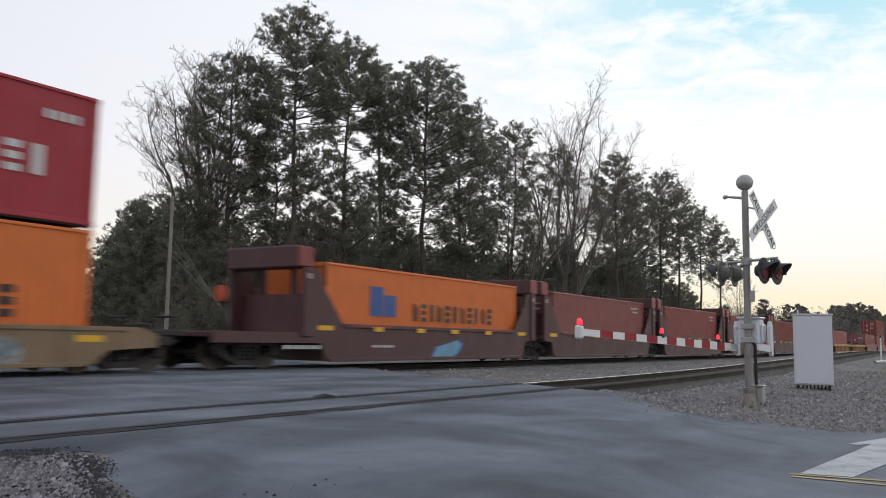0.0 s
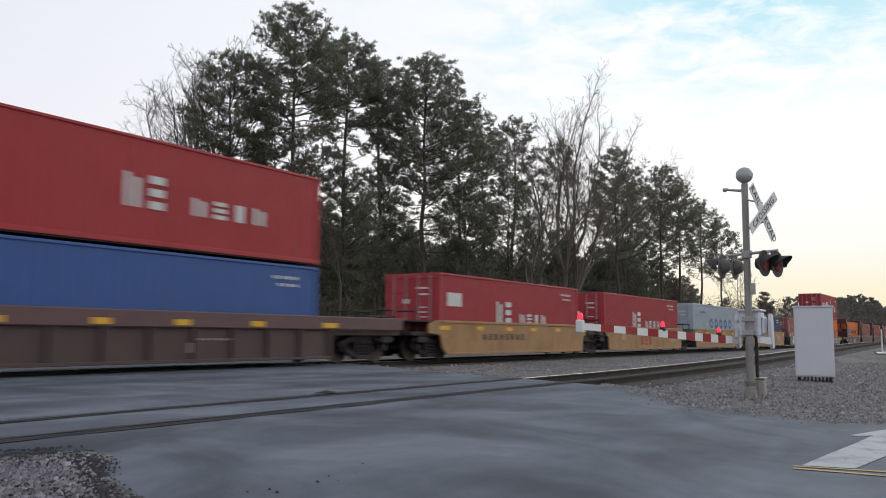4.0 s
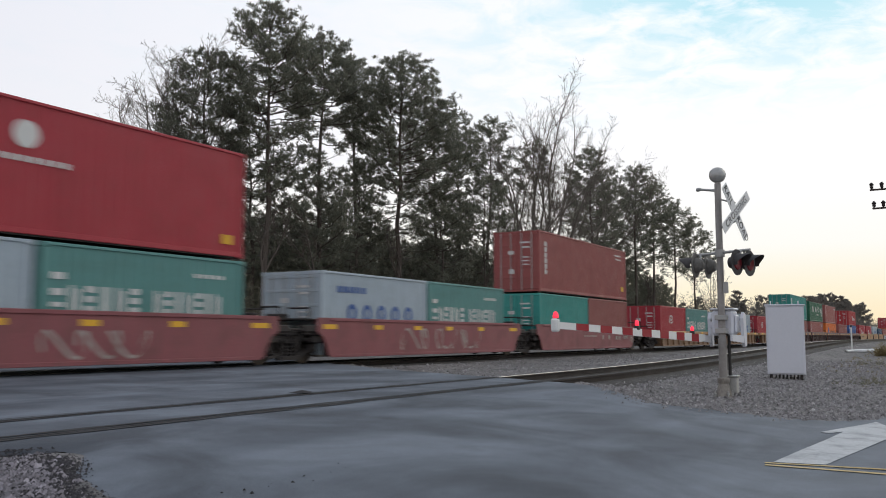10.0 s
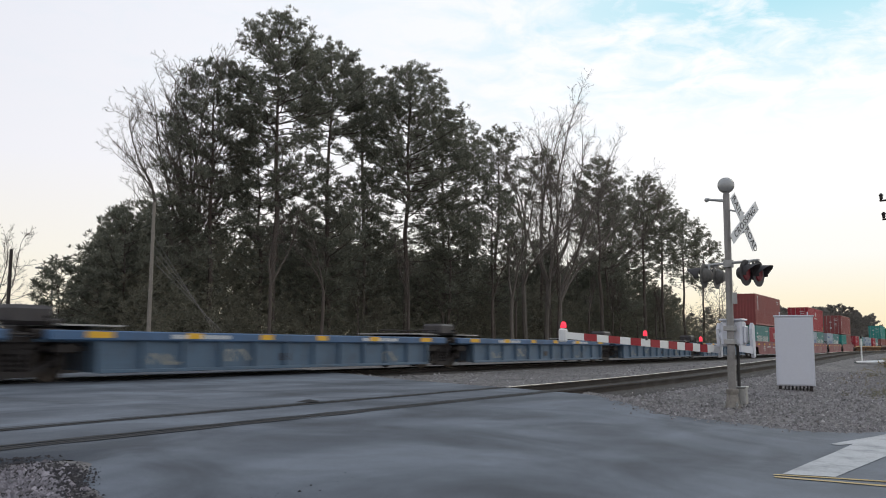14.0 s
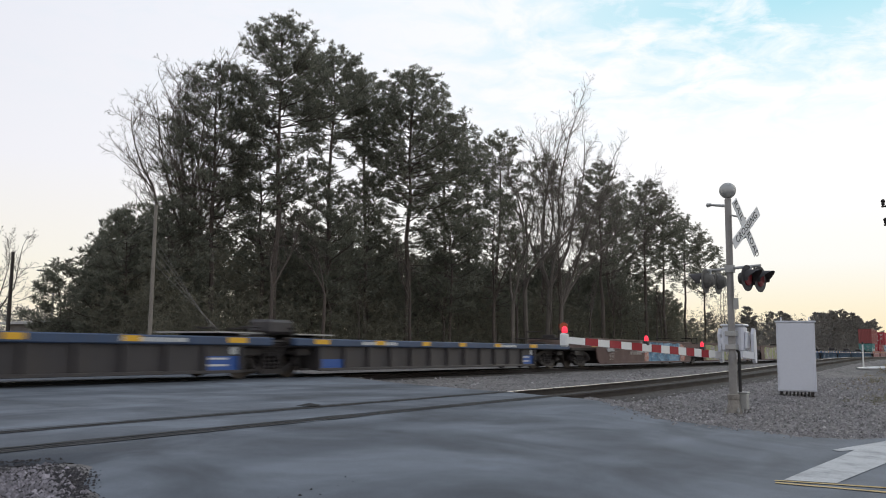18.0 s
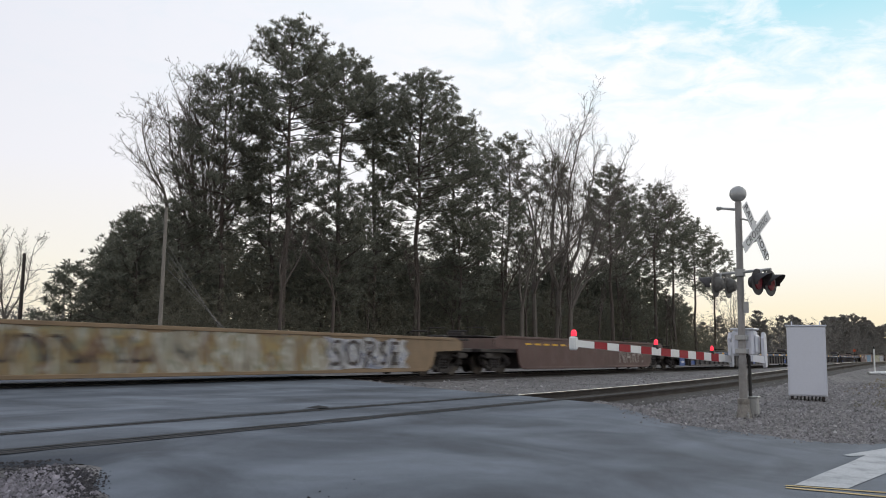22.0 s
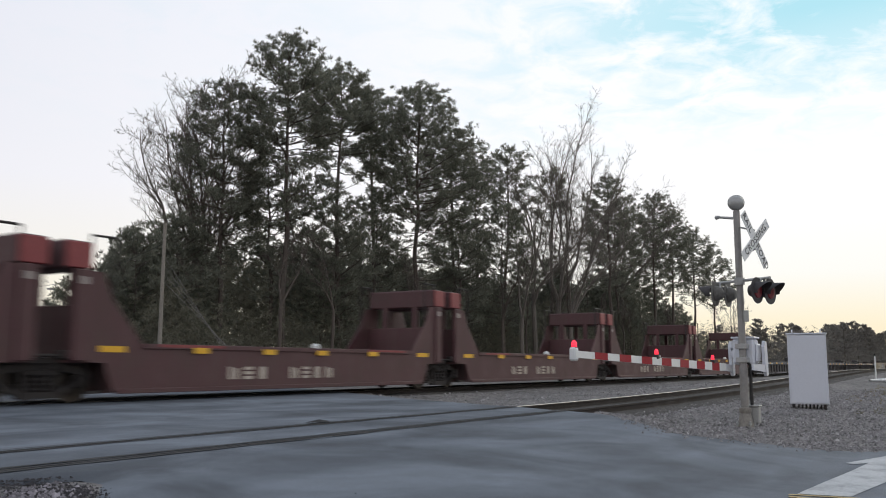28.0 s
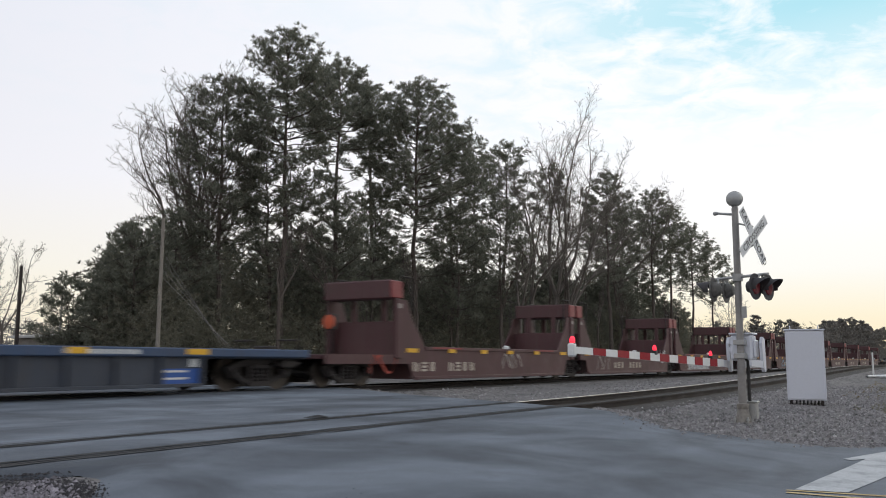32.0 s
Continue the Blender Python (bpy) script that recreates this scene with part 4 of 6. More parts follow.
def well_car(right, left, style, paint, label, first=False, last=False, marks=(), top=1.15, well=12.6, placards=True, chordpaint=None, group="cars of the train", inner=0.0, words=()):
    """One platform of a double-stack car between the joints at `right` and `left`. style: ribbed, plate or bulkhead."""
    length = right - left
    shift = (length - inner) / 2 * (bool(last) - bool(first)) if inner else 0.0
    mid = (right + left) / 2 + shift
    ends = {-1: mid - left, 1: right - mid}
    ob = thing("well_car", label, "train car", pose(mid, FAR, 0), group)
    m = CAR[paint]
    W = 1.44
    chord = 0.40 if top > 1.3 else 0.22 if chordpaint else 0.28
    key0 = (style, round(well, 1), top)
    for y, r in ((-W, 0), (W, 180)):
        el, er = (ends[-1], ends[1]) if y < 0 else (ends[1], ends[-1])
        key = (*key0, round(el, 1), round(er, 1), chord)
        if style == "ribbed":
            side = part("side_plate", stored(("side_plate", *key), lambda: ribbed_side(well, top, chord)), m, ob, at=pose(0, y, 0, 0, 0, r))
            part("top_chord", stored(("top_chord", *key), lambda: Shape().box(-el + 0.45, er - 0.45, -0.12, 0.06, top - chord, top, 0.025)), CAR[chordpaint or paint], side)
            n = max(8, round(well / 1.25))
            for i in range(n + 1):
                part("rib", stored(("rib", top), lambda: Shape().prism([(-0.05, 0.20), (0.05, 0.20), (0.05, top - chord), (-0.05, top - chord)], -0.10, 0.0)), m, side,
                     at=(-well / 2 + well * i / n, 0, 0))
        elif style == "plate":
            sl, sr = (last, first) if y < 0 else (first, last)
            side = part("side_plate", stored(("side_plate", *key, sl, sr), lambda: plate_side(well, el, er, top, sl, sr)), m, ob, at=pose(0, y, 0, 0, 0, r))
            part("top_chord", stored(("top_chord", *key), lambda: Shape().box(-max(el - 2.1, well / 2), max(er - 2.1, well / 2), -0.035, 0.0, top - 0.10, top - 0.005, 0.01)), m, side)
            part("bottom_chord", stored(("bottom_chord", *key), lambda: Shape().box(-well / 2 + 0.35, well / 2 - 0.35, -0.03, 0.0, 0.175, 0.27, 0.01)), m, side)
        else:
            side = part("side_plate", stored(("side_plate", *key), lambda: bulkhead_side(well, el, er)), m, ob, at=pose(0, y, 0, 0, 0, r))
            part("top_chord", stored(("top_chord", *key), lambda: Shape().box(-well / 2 + 0.8, well / 2 - 0.8, -0.04, 0.0, 1.19, 1.31, 0.012)), m, side)
            part("bottom_chord", stored(("bottom_chord", *key), lambda: Shape().box(-well / 2 + 0.12, well / 2 - 0.12, -0.05, 0.0, 0.18, 0.29, 0.012)), m, side)
    part("well_floor", stored(("well_floor", *key0), lambda: Shape().box(-well / 2, well / 2, -W + 0.02, W - 0.02, 0.215, 0.245)), STEEL_DARK, ob)
    for sx in (-1, 1):
        end = ends[sx]
        tip = end - 0.35
        deck = Shape().box(min(sx * (well / 2 + 0.05), sx * tip), max(sx * (well / 2 + 0.05), sx * tip), -W + 0.1, W - 0.1, 0.86, 1.0, 0.02)
        wall_x = sx * (well / 2 + 0.03)
        deck.box(wall_x - 0.025, wall_x + 0.025, -W + 0.06, W - 0.06, 0.2, 0.9)
        part("end_platform", deck, STEEL_DARK if style == "plate" else m, ob)
        if chordpaint in ("chord_blue", "sky_chord", "chord_dull"):
            if chordpaint == "chord_blue":
                panel = part("end_plate", stored(("blue_plate", sx), lambda: Shape().box(-0.58, 0.58, -0.012, 0.0, 0.21, 0.62 if sx > 0 else 0.52)), BLUE_PLATE, ob, "bright blue painted end plate", at=(sx * (well / 2 - 0.62), -W, 0))
                if sx > 0:
                    part("plate_marking", stored(("plate_marking",), lambda: Shape().box(-0.5, 0.2, -0.004, 0, 0, 0.05)), WHITE_MARK, panel, at=(0, -0.012, 0.36))
                    part("plate_marking", stored(("plate_marking",), lambda: None), WHITE_MARK, panel, at=(0, -0.012, 0.53))
                    part("placard", stored(("end_placard",), lambda: Shape().box(-0.12, 0.12, -0.004, 0, 0.66, 0.86)), WHITE_MARK, ob, "small white placard", at=(well / 2 - 0.2, -W - 0.002, 0))
            for i in range(7):
                part("chord_lettering", stored(("chord_lettering",), lambda: Shape().box(-0.10, 0.10, -0.004, 0, 0, 0.10)), WHITE_MARK, ob, at=(sx * (well / 2 - 2.9) + 0.28 * i - 0.8, -W - 0.122, top - chord + 0.06))
        if style == "bulkhead":
            b = sx * (well / 2 + 1.05)
            part("bulkhead", stored(("bulkhead",), lambda: Shape().box(-0.06, 0.06, -1.38, 1.38, 0.95, 2.15, 0.02).box(-0.05, 0.05, -0.75, -0.55, 2.15, 2.9).box(-0.05, 0.05, 0.55, 0.75, 2.15, 2.9)), m, ob, at=(b - sx * 0.45, 0, 0))
            beam = part("top_beam", stored(("top_beam",), lambda: Shape().box(-0.36, 0.36, -1.40, 1.40, 2.87, 3.50, 0.04)), m, ob, at=(b - sx * 0.05, 0, 0))
            part("beam_cap", stored(("beam_cap",), lambda: Shape().box(-0.33, 0.33, -1.46, -1.40, 2.90, 3.47, 0.02)), PRIMER, beam, "worn red end cap of the beam")
            part("chord_wear", stored(("chord_wear",), lambda: Shape().box(-1.0, 1.0, -0.004, 0.0, 1.235, 1.30)), PRIMER, ob, "rubbed red stretch of the top chord", at=(sx * (well / 2 - 2.2), -W - 0.042, 0))
            part("end_marking", stored(("end_marking",), lambda: Shape().box(-0.10, 0.10, -0.004, 0, 2.56, 2.72)), FADED, ob, at=(b - sx * 0.16, -1.502, 0))
            for y in (-1.5, 1.38):
                part("end_post", stored(("end_post",), lambda: Shape().box(-0.2, 0.2, 0, 0.12, 0.9, 2.88, 0.02)), m, ob, at=(b - sx * 0.16, y, 0))
            for y in (-1.40, 1.40):
                part("hoop", stored(("hoop",), lambda: Shape().tube((0, 0, 2.9), (0, 0, 3.66), 0.03, n=6).tube((0, 0, 3.66), (-0.62, 0, 3.66), 0.03, n=6).tube((-0.62, 0, 3.66), (-0.62, 0, 2.4), 0.03, n=6)), STEEL_DARK, ob,
                     at=pose(b - sx * 0.36, y, 0, 0, 0, 0 if sx > 0 else 180))
        else:
            part("walkway", stored(("walkway", round(tip - well / 2, 1)), lambda: Shape().box(-(tip - well / 2) / 2, (tip - well / 2) / 2, -1.2, 1.2, 0, 0.05, 0.01)), STEEL_DARK, ob, at=(sx * (well / 2 + tip) / 2, 0, top - 0.08))
            part("end_rail", stored(("car_end_rail",), lambda: Shape().tube((0, -1.25, 0.0), (0, -1.25, 0.4), 0.03, n=6).tube((0, 1.25, 0.0), (0, 1.25, 0.4), 0.03, n=6).tube((0, -1.25, 0.38), (0, -0.5, 0.38), 0.03, n=6)
                 .tube((0, 0.5, 0.38), (0, 1.25, 0.38), 0.03, n=6).box(-0.15, 0.15, -0.35, 0.35, 0.0, 0.22, 0.03)), STEEL_DARK, ob, at=(sx * (tip - 0.3), 0, top - 0.1))
            part("brake_gear", stored(("brake_gear",), lambda: Shape().box(-0.3, 0.3, -1.34, -1.1, 0.0, 0.22, 0.03).tube((-0.5, -1.2, 0.1), (0.5, -1.2, 0.1), 0.05, n=8)), STEEL_DARK, ob,
                 at=(sx * (tip - 0.7), 0, 0.62))
        if (sx > 0 and first) or (sx < 0 and last):
            bogie(ob, sx * (end - 1.95))
            part("coupler", stored(("coupler",), coupler_mesh), STEEL_DARK, ob, at=pose(sx * (end - 0.25), 0, 0, 0, 0, 0 if sx > 0 else 180))
            if sx < 0 and (style == "bulkhead" or inner and paint == "brown"):
                post = part("brake_stand", stored(("brake_stand",), lambda: Shape().tube((0, 0, 0.9), (0, 0, 2.2), 0.04, n=6).box(-0.12, 0.12, -0.12, 0.12, 1.75, 2.25, 0.02)), STEEL_DARK, ob, at=(-end + (1.25 if style == "bulkhead" else 0.45), -0.95, 0))
                part("brake_wheel", stored(("brake_wheel",), lambda: Shape().lathe((-0.14, 0, 2.0), (-1, 0, 0), [(0, 0.05), (0.0, 0.22), (0.03, 0.22), (0.04, 0.05)], 16)), ORANGE_WHEEL, post, "bright orange hand-brake wheel")
        elif sx < 0:
            bogie(ob, -end)
            if chordpaint in ("chord_blue", "sky_chord", "chord_dull"):
                part("air_tank", stored(("air_tank",), lambda: Shape().box(-0.55, 0.5, -1.15, -0.35, 0.10, 0.52, 0.08).tube((-0.9, -0.75, 0.2), (0.9, -0.75, 0.2), 0.06, n=6)), CAR["grimy"], ob, "grey equipment box on the end platform", at=(-end + 0.35, 0, top))
                for gx in (-1.3, 1.75):
                    part("grating", stored(("grating",), lambda: Shape().box(-0.85, 0.85, -1.2, 1.2, 0.0, 0.04)), GALV, ob, "pale metal walkway grating", at=(-end + gx, 0, top + 0.10))
                    part("grating_support", stored(("grating_support",), lambda: Shape().box(-0.08, 0.08, -1.1, 1.1, -0.14, 0.0)), STEEL_DARK, ob, at=(-end + gx, 0, top + 0.10))
            part("joint_gear", stored(("joint_gear",), joint_gear), STEEL_DARK, ob, at=(-end, 0, 0))
    if placards:
        tz = top - chord + 0.06 if style == "ribbed" else (top - 0.34 if style == "plate" else 1.10)
        for i, k in enumerate((-0.92, -0.55, -0.2, 0.12, 0.48, 0.9)):
            w = 0.34 if i in (0, 5) else 0.24
            s = stored(("placard", w), lambda: Shape().box(-w, w, -0.006, 0.0, 0, 0.14))
            part("reflector", s, YELLOW_MARK, ob, at=(k * (well / 2 + 0.6), -W - (0.122 if style == "ribbed" else 0.042 if style == "bulkhead" and abs(k) < 0.8 else 0.002), tz))
    for i, (x0, x1, z0, z1, letters, material, *spray) in enumerate(marks):
        lettering(ob, x0 - ends[-1], x1 - ends[-1], z0, z1, -W - 0.003 - 0.007 * i, letters, material, name=("marking", "spray_paint", "scrawl", "spray_panel")[spray[0] if spray else 0])
    for x, z, size, text, material in words:
        text_part("lettering", text, size, material, ob, pose(x - ends[-1], -W - 0.014 - 0.007 * len(marks), z, 90))
    MOVING.append((ob, mid, 0.0))
    return ob


def rake(joints, style, paint, label, **more):
    """A car of several platforms joined at the given places, front first."""
    out = []
    each = more.pop("each", {})
    more["inner"] = min(a - b for a, b in zip(joints, joints[1:]))
    for i, (a, b) in enumerate(zip(joints, joints[1:])):
        kw = {**more, **each.get(i, {})}
        out.append(well_car(a, b, style, paint, label, first=i == 0, last=i == len(joints) - 2, **kw))
    return out


def centred(right, left, inner=0.0, at=0):
    """Where a long container begins that stands in the middle of the well."""
    return (right + left) / 2 + ((right - left - inner) / 2 * at if inner else 0) - 12.19 / 2


W12, T12 = 12.19, 2.591
Z2 = FLOOR + 2.591 + 0.075  # on a standard container
Z2T = FLOOR + 2.896 + 0.075  # on a tall one
MARK = WHITE_MARK

# far ahead, past the signal when the clip begins
ahead, kinds = 262.0, (("ribbed", "yellow", "orange"), ("plate", "oxide", "brown"), ("ribbed", "maroon", "red"), ("plate", "yellow", "rust"), ("ribbed", "maroon", "wine"))
for k in range(5):
    style, paint, load = kinds[k]
    js = [ahead + 16.6 * (3 - i) for i in range(4)]
    rake(js, style, paint, "weathered double-stack car with loaded containers", top=1.3 if style == "plate" else 1.15)
    for i in range(3):
        if (k + i) % 4:
            container(centred(js[i], js[i + 1]), FLOOR, load if i != 1 else "terracotta", "weathered steel container resting in a car", marks=code_marks(W12, T12))
            if (k * 2 + i) % 5 == 3:
                container(centred(js[i], js[i + 1]), Z2, "wine", "weathered red container stacked on another")
    ahead = js[0]

# maroon car with tall end frames, loaded low
m = [262.0, 243.2, 227.6, 212.1, 196.5, 177.7]
rake(m, "bulkhead", "maroon", "maroon well car with tall end frames, spray-painted", top=1.3, well=12.5,
     each={4: dict(marks=((10.6, 12.2, 0.22, 0.85, 1, TEAL_MARK), (3.0, 4.6, 0.55, 0.66, 6, MARK), (7.0, 8.2, 0.6, 0.68, 5, MARK)))})
container(182.66, FLOOR, "orange", "orange steel container with a blue emblem and dark lettering", tall=True, door=False,
          marks=[(2.2, 2.9, 1.35, 2.3, 1, BLUE_MARK), (2.95, 3.6, 1.35, 2.05, 1, BLUE_MARK), (4.6, 10.3, 1.25, 1.85, 11, DARK_MARK)])
for i, c in ((3, "brown"), (2, "rust"), (1, "brown"), (0, "wine")):
    container(centred(m[i], m[i + 1], 15.5, -1 if i == 0 else 0), FLOOR, c, "plain reddish-brown steel container in a well car", tall=True, marks=code_marks(W12, 2.896))

# a single yellow car, two containers high
well_car(177.7, 157.4, "plate", "tan", "rusty yellow single well car with blue and white spray paint", first=True, last=True, top=1.05, well=14.6,
         marks=((3.4, 8.2, 0.22, 0.86, 1, SPRAY_TEAL, 3), (8.4, 15.6, 0.22, 0.90, 1, SPRAY_TEAL, 3), (8.6, 15.4, 0.22, 0.86, 6, MARK, 2), (6.0, 8.2, 0.85, 0.95, 5, DARK_MARK)))
container(162.55, FLOOR, "orange", "orange steel container with a blue emblem and dark lettering", tall=True,
          marks=[(2.0, 2.7, 1.05, 2.1, 1, BLUE_MARK), (2.75, 3.5, 1.05, 1.85, 1, BLUE_MARK), (4.5, 10.7, 0.95, 1.6, 11, DARK_MARK)])
container(162.55, Z2T, "crimson", "bright red container with a white emblem on an orange one", tall=True,
          marks=[(0.9, 6.6, 1.1, 1.85, 7, MARK), (9.5, 11.2, 0.95, 1.6, 3, MARK), (10.9, 11.8, 2.2, 2.4, 4, MARK)])
red_box = MOVING[-1][0]
s = Shape()
s.prism([(7.0, 2.35), (7.3, 2.3), (7.9, 1.75), (8.6, 1.55), (9.2, 1.25), (8.5, 1.32), (8.0, 1.1), (7.2, 1.0), (7.7, 1.4), (7.5, 1.85)], -HALF + 0.008, -HALF + 0.014)
part("emblem", s, MARK, red_box, "white sweeping bird-like emblem")

# yellow five-platform car, smooth sides, one container in each well
f = [157.4, 141.0, 125.2, 109.4, 94.0, 77.8]
TT = ((6.4, 8.4, 0.42, 0.95, 3, RED_MARK), (3.4, 4.0, 0.70, 1.02, 1, PALE_PATCH), (11.2, 12.6, 0.62, 1.08, 1, PALE_PATCH), (4.3, 5.2, 1.02, 1.10, 1, DARK_MARK))
rake(f, "plate", "yellow", "yellow smooth-sided well car, dirty, with red letters", top=1.42, well=12.3,
     each={0: dict(marks=((2.2, 9.4, 0.22, 1.18, 1, BLUE_MARK, 3), (2.7, 4.4, 0.3, 1.08, 1, MARK, 3), (5.0, 6.6, 0.3, 1.08, 1, MARK, 3), (7.2, 8.9, 0.3, 1.08, 1, MARK, 3), (3.3, 3.9, 0.5, 0.85, 1, BLUE_MARK), (5.5, 6.1, 0.62, 0.85, 1, BLUE_MARK), (7.8, 8.3, 0.3, 0.62, 1, BLUE_MARK), (9.6, 12.0, 0.55, 0.75, 6, DARK_MARK))),
           1: dict(marks=TT), 2: dict(marks=TT), 3: dict(marks=TT), 4: dict(marks=((5.0, 8.6, 0.72, 0.95, 8, DARK_MARK),))})
container(centred(f[0], f[1], 15.6, -1), FLOOR, "terracotta", "faded terracotta steel container in a yellow car", marks=upright(0.55, 1.0, 2.3, 6) + code_marks(W12, T12))
container(centred(f[1], f[2]), FLOOR, "navy", "dark blue steel container with a small white badge", marks=[(8.1, 8.4, 1.6, 2.0, 1, MARK), *code_marks(W12, T12)])
container(centred(f[2], f[3]), FLOOR, "grey", "pale grey steel container with blue lettering", tall=True, marks=[(4.0, 10.3, 1.25, 1.95, 5, BLUE_MARK), (1.6, 3.0, 2.25, 2.4, 5, BLUE_MARK)])
for i in (3, 4):
    container(centred(f[i], f[i + 1], 15.6, i == 4), FLOOR, "crimson", "bright red steel container with white lettering", tall=True,
              marks=[(4.2, 5.7, 1.15, 2.0, 2, MARK), (6.2, 8.9, 1.15, 1.55, 4, MARK), *code_marks(W12, 2.896)] + ([(0.5, 1.5, 1.7, 2.2, 1, MARK)] if i == 4 else []))

# maroon five-platform car with ribbed sides, mostly two containers high
g = [77.8, 59.6, 43.0, 27.4, 11.8, -5.8]
rake(g, "ribbed", "dark", "dark maroon ribbed well car with a heavy top chord", top=1.42, well=12.7, chordpaint="plum",
     each={k: dict(marks=((3.0, 4.2, 0.50, 0.74, 4, FADED), (8.9, 9.05, 0.42, 0.66, 1, FADED), (9.2, 10.4, 0.72, 0.77, 6, FADED), (8.0, 9.6, 1.2, 1.28, 5, FADED), (10.2, 12.4, 1.16, 1.30, 9, FADED), (12.8, 13.4, 1.22, 1.30, 2, FADED))) for k in range(5)})
container(centred(g[0], g[1], 15.6, -1), FLOOR, "blue", "blue steel container in a maroon car", marks=code_marks(W12, T12) + [(0.6, 1.9, 2.0, 2.35, 1, MARK)])
container(centred(g[0], g[1], 15.6, -1), Z2, "red", "red steel container with white lettering, stacked", marks=[(5.4, 6.8, 0.9, 1.7, 2, MARK), (7.4, 10.2, 0.9, 1.35, 4, MARK)])
container(centred(g[1], g[2]), FLOOR, "brown", "plain brown steel container in a maroon car", marks=code_marks(W12, T12))
container(29.2, FLOOR, "orange", "orange steel container with a blue emblem and dark lettering",
          marks=[(2.4, 3.0, 0.95, 2.0, 1, BLUE_MARK), (3.05, 3.8, 0.95, 1.8, 1, BLUE_MARK), (4.8, 10.4, 0.9, 1.5, 11, DARK_MARK)])
container(29.2, Z2, "terracotta", "faded terracotta steel container stacked on an orange one", marks=upright(0.55, 0.95, 2.3, 6) + code_marks(W12, T12))
container(13.5, FLOOR, "terracotta", "faded terracotta steel container under a green one", marks=upright(0.55, 0.9, 2.2, 6) + code_marks(W12, T12))
container(13.5, Z2, "green", "dark green steel container with big white letters",
          marks=[(2.6, 3.5, 1.3, 2.0, -3, MARK), (5.3, 6.2, 1.3, 2.0, -3, MARK), (7.7, 8.5, 1.3, 2.0, -1, MARK), (9.8, 10.6, 1.3, 1.95, -9, MARK), (6.8, 8.1, 0.85, 1.02, 1, MARK),
                 (10.95, 11.4, 0.75, 1.95, 1, MARK)])
container(-1.75, FLOOR, "brown", "dull maroon steel container under a teal one", marks=upright(0.6, 0.9, 2.0, 4))
container(-1.75, Z2, "teal", "bright teal steel container with an upright white plate", tall=True, marks=[(0.7, 1.25, 0.5, 2.45, 1, MARK), (7.9, 8.1, 1.6, 1.8, 1, DARK_MARK), (5.0, 5.2, 1.2, 1.4, 1, DARK_MARK)])

# yellow three-platform ribbed car with pairs of short containers
h = [-5.8, -22.9, -39.4, -57.2]
rake(h, "ribbed", "rusty", "yellow ribbed well car, rusty and dirty", top=1.18, well=13.0, chordpaint="yellow")
SEA = [(0.75, 2.75, 1.10, 1.68, 5, MARK), (3.05, 5.35, 1.10, 1.66, 7, MARK), (0.3, 0.6, 1.2, 1.3, 1, MARK), (0.3, 0.6, 1.45, 1.6, 1, MARK), (0.3, 0.6, 1.8, 1.95, 1, MARK), (4.3, 5.4, 2.05, 2.15, 5, MARK)]
CAI = [(2.0, 2.9, 1.45, 2.0, 3, MARK)]
COS = [(1.3, 5.4, 1.0, 1.6, 5, BLUE_MARK), (0.8, 2.4, 1.95, 2.15, 5, BLUE_MARK)]
for a, b, kind in ((-21.7, -15.4, 1), (-37.4, -31.2, 0), (-53.5, -47.2, 1)):
    for x, paint, marks, label in ((a, "crimson" if kind else "grey", CAI if kind else COS, "short red steel container with a white badge" if kind else "short grey steel container with blue lettering"),
                                   (b, "sea" if kind else "grey", SEA if kind else COS, "short sea-green steel container with white lettering" if kind else "short grey steel container with blue lettering")):
        container(x, FLOOR, paint, label, half=True, door=True, marks=marks)

# red-brown five-platform car with smooth sides
j = [-57.2, -74.1, -89.7, -105.3, -121.1, -138.4]
SPRAY = ((4.4, 11.8, 0.5, 1.05, 8, FADED, 2),)
rake(j, "plate", "oxide", "red-brown smooth-sided well car with faint white spray paint", top=1.38, well=12.6,
     each={0: dict(placards=False, marks=((6.6, 8.4, 0.80, 0.88, 7, FADED), (9.2, 9.4, 0.66, 0.88, 1, FADED), (10.1, 10.35, 0.66, 0.88, 1, FADED), (11.2, 12.1, 0.64, 0.84, 4, FADED), (12.5, 13.3, 0.70, 0.86, 6, FADED)), words=((13.9, 0.62, 0.55, "40", FADED),)),
           1: dict(marks=((5.4, 11.2, 0.35, 1.1, 6, FADED, 2),)), 2: dict(marks=((7.6, 10.2, 0.3, 0.95, 3, FADED, 2),)), 3: dict(marks=SPRAY),
           4: dict(words=((5.4, 0.7, 0.75, "40", MARK),), marks=((7.0, 8.6, 0.8, 0.95, 4, MARK), (9.6, 11.2, 0.75, 0.9, 6, MARK), (12.4, 13.2, 0.75, 0.95, 2, MARK)))})
container(-72.4, FLOOR, "teal", "short teal steel container in a red-brown car", half=True)
container(-66.2, FLOOR, "brown", "short brown steel container in a red-brown car", half=True)
container(-72.4, Z2, "rust", "rust-red steel container stacked on two short ones", tall=True, marks=upright(0.6, 0.8, 2.4, 6) + [(11.3, 11.7, 0.5, 0.75, 1, YELLOW_MARK)] + code_marks(W12, 2.896))
container(-88.4, FLOOR, "grey", "short grey steel container with blue lettering", half=True, marks=COS)
container(-82.2, FLOOR, "sea", "short sea-green steel container with white lettering", half=True, marks=SEA)
container(-104.0, FLOOR, "grey", "short grey steel container with blue lettering", half=True, marks=COS)
container(-97.8, FLOOR, "sea", "short sea-green steel container with white lettering", half=True, marks=SEA)
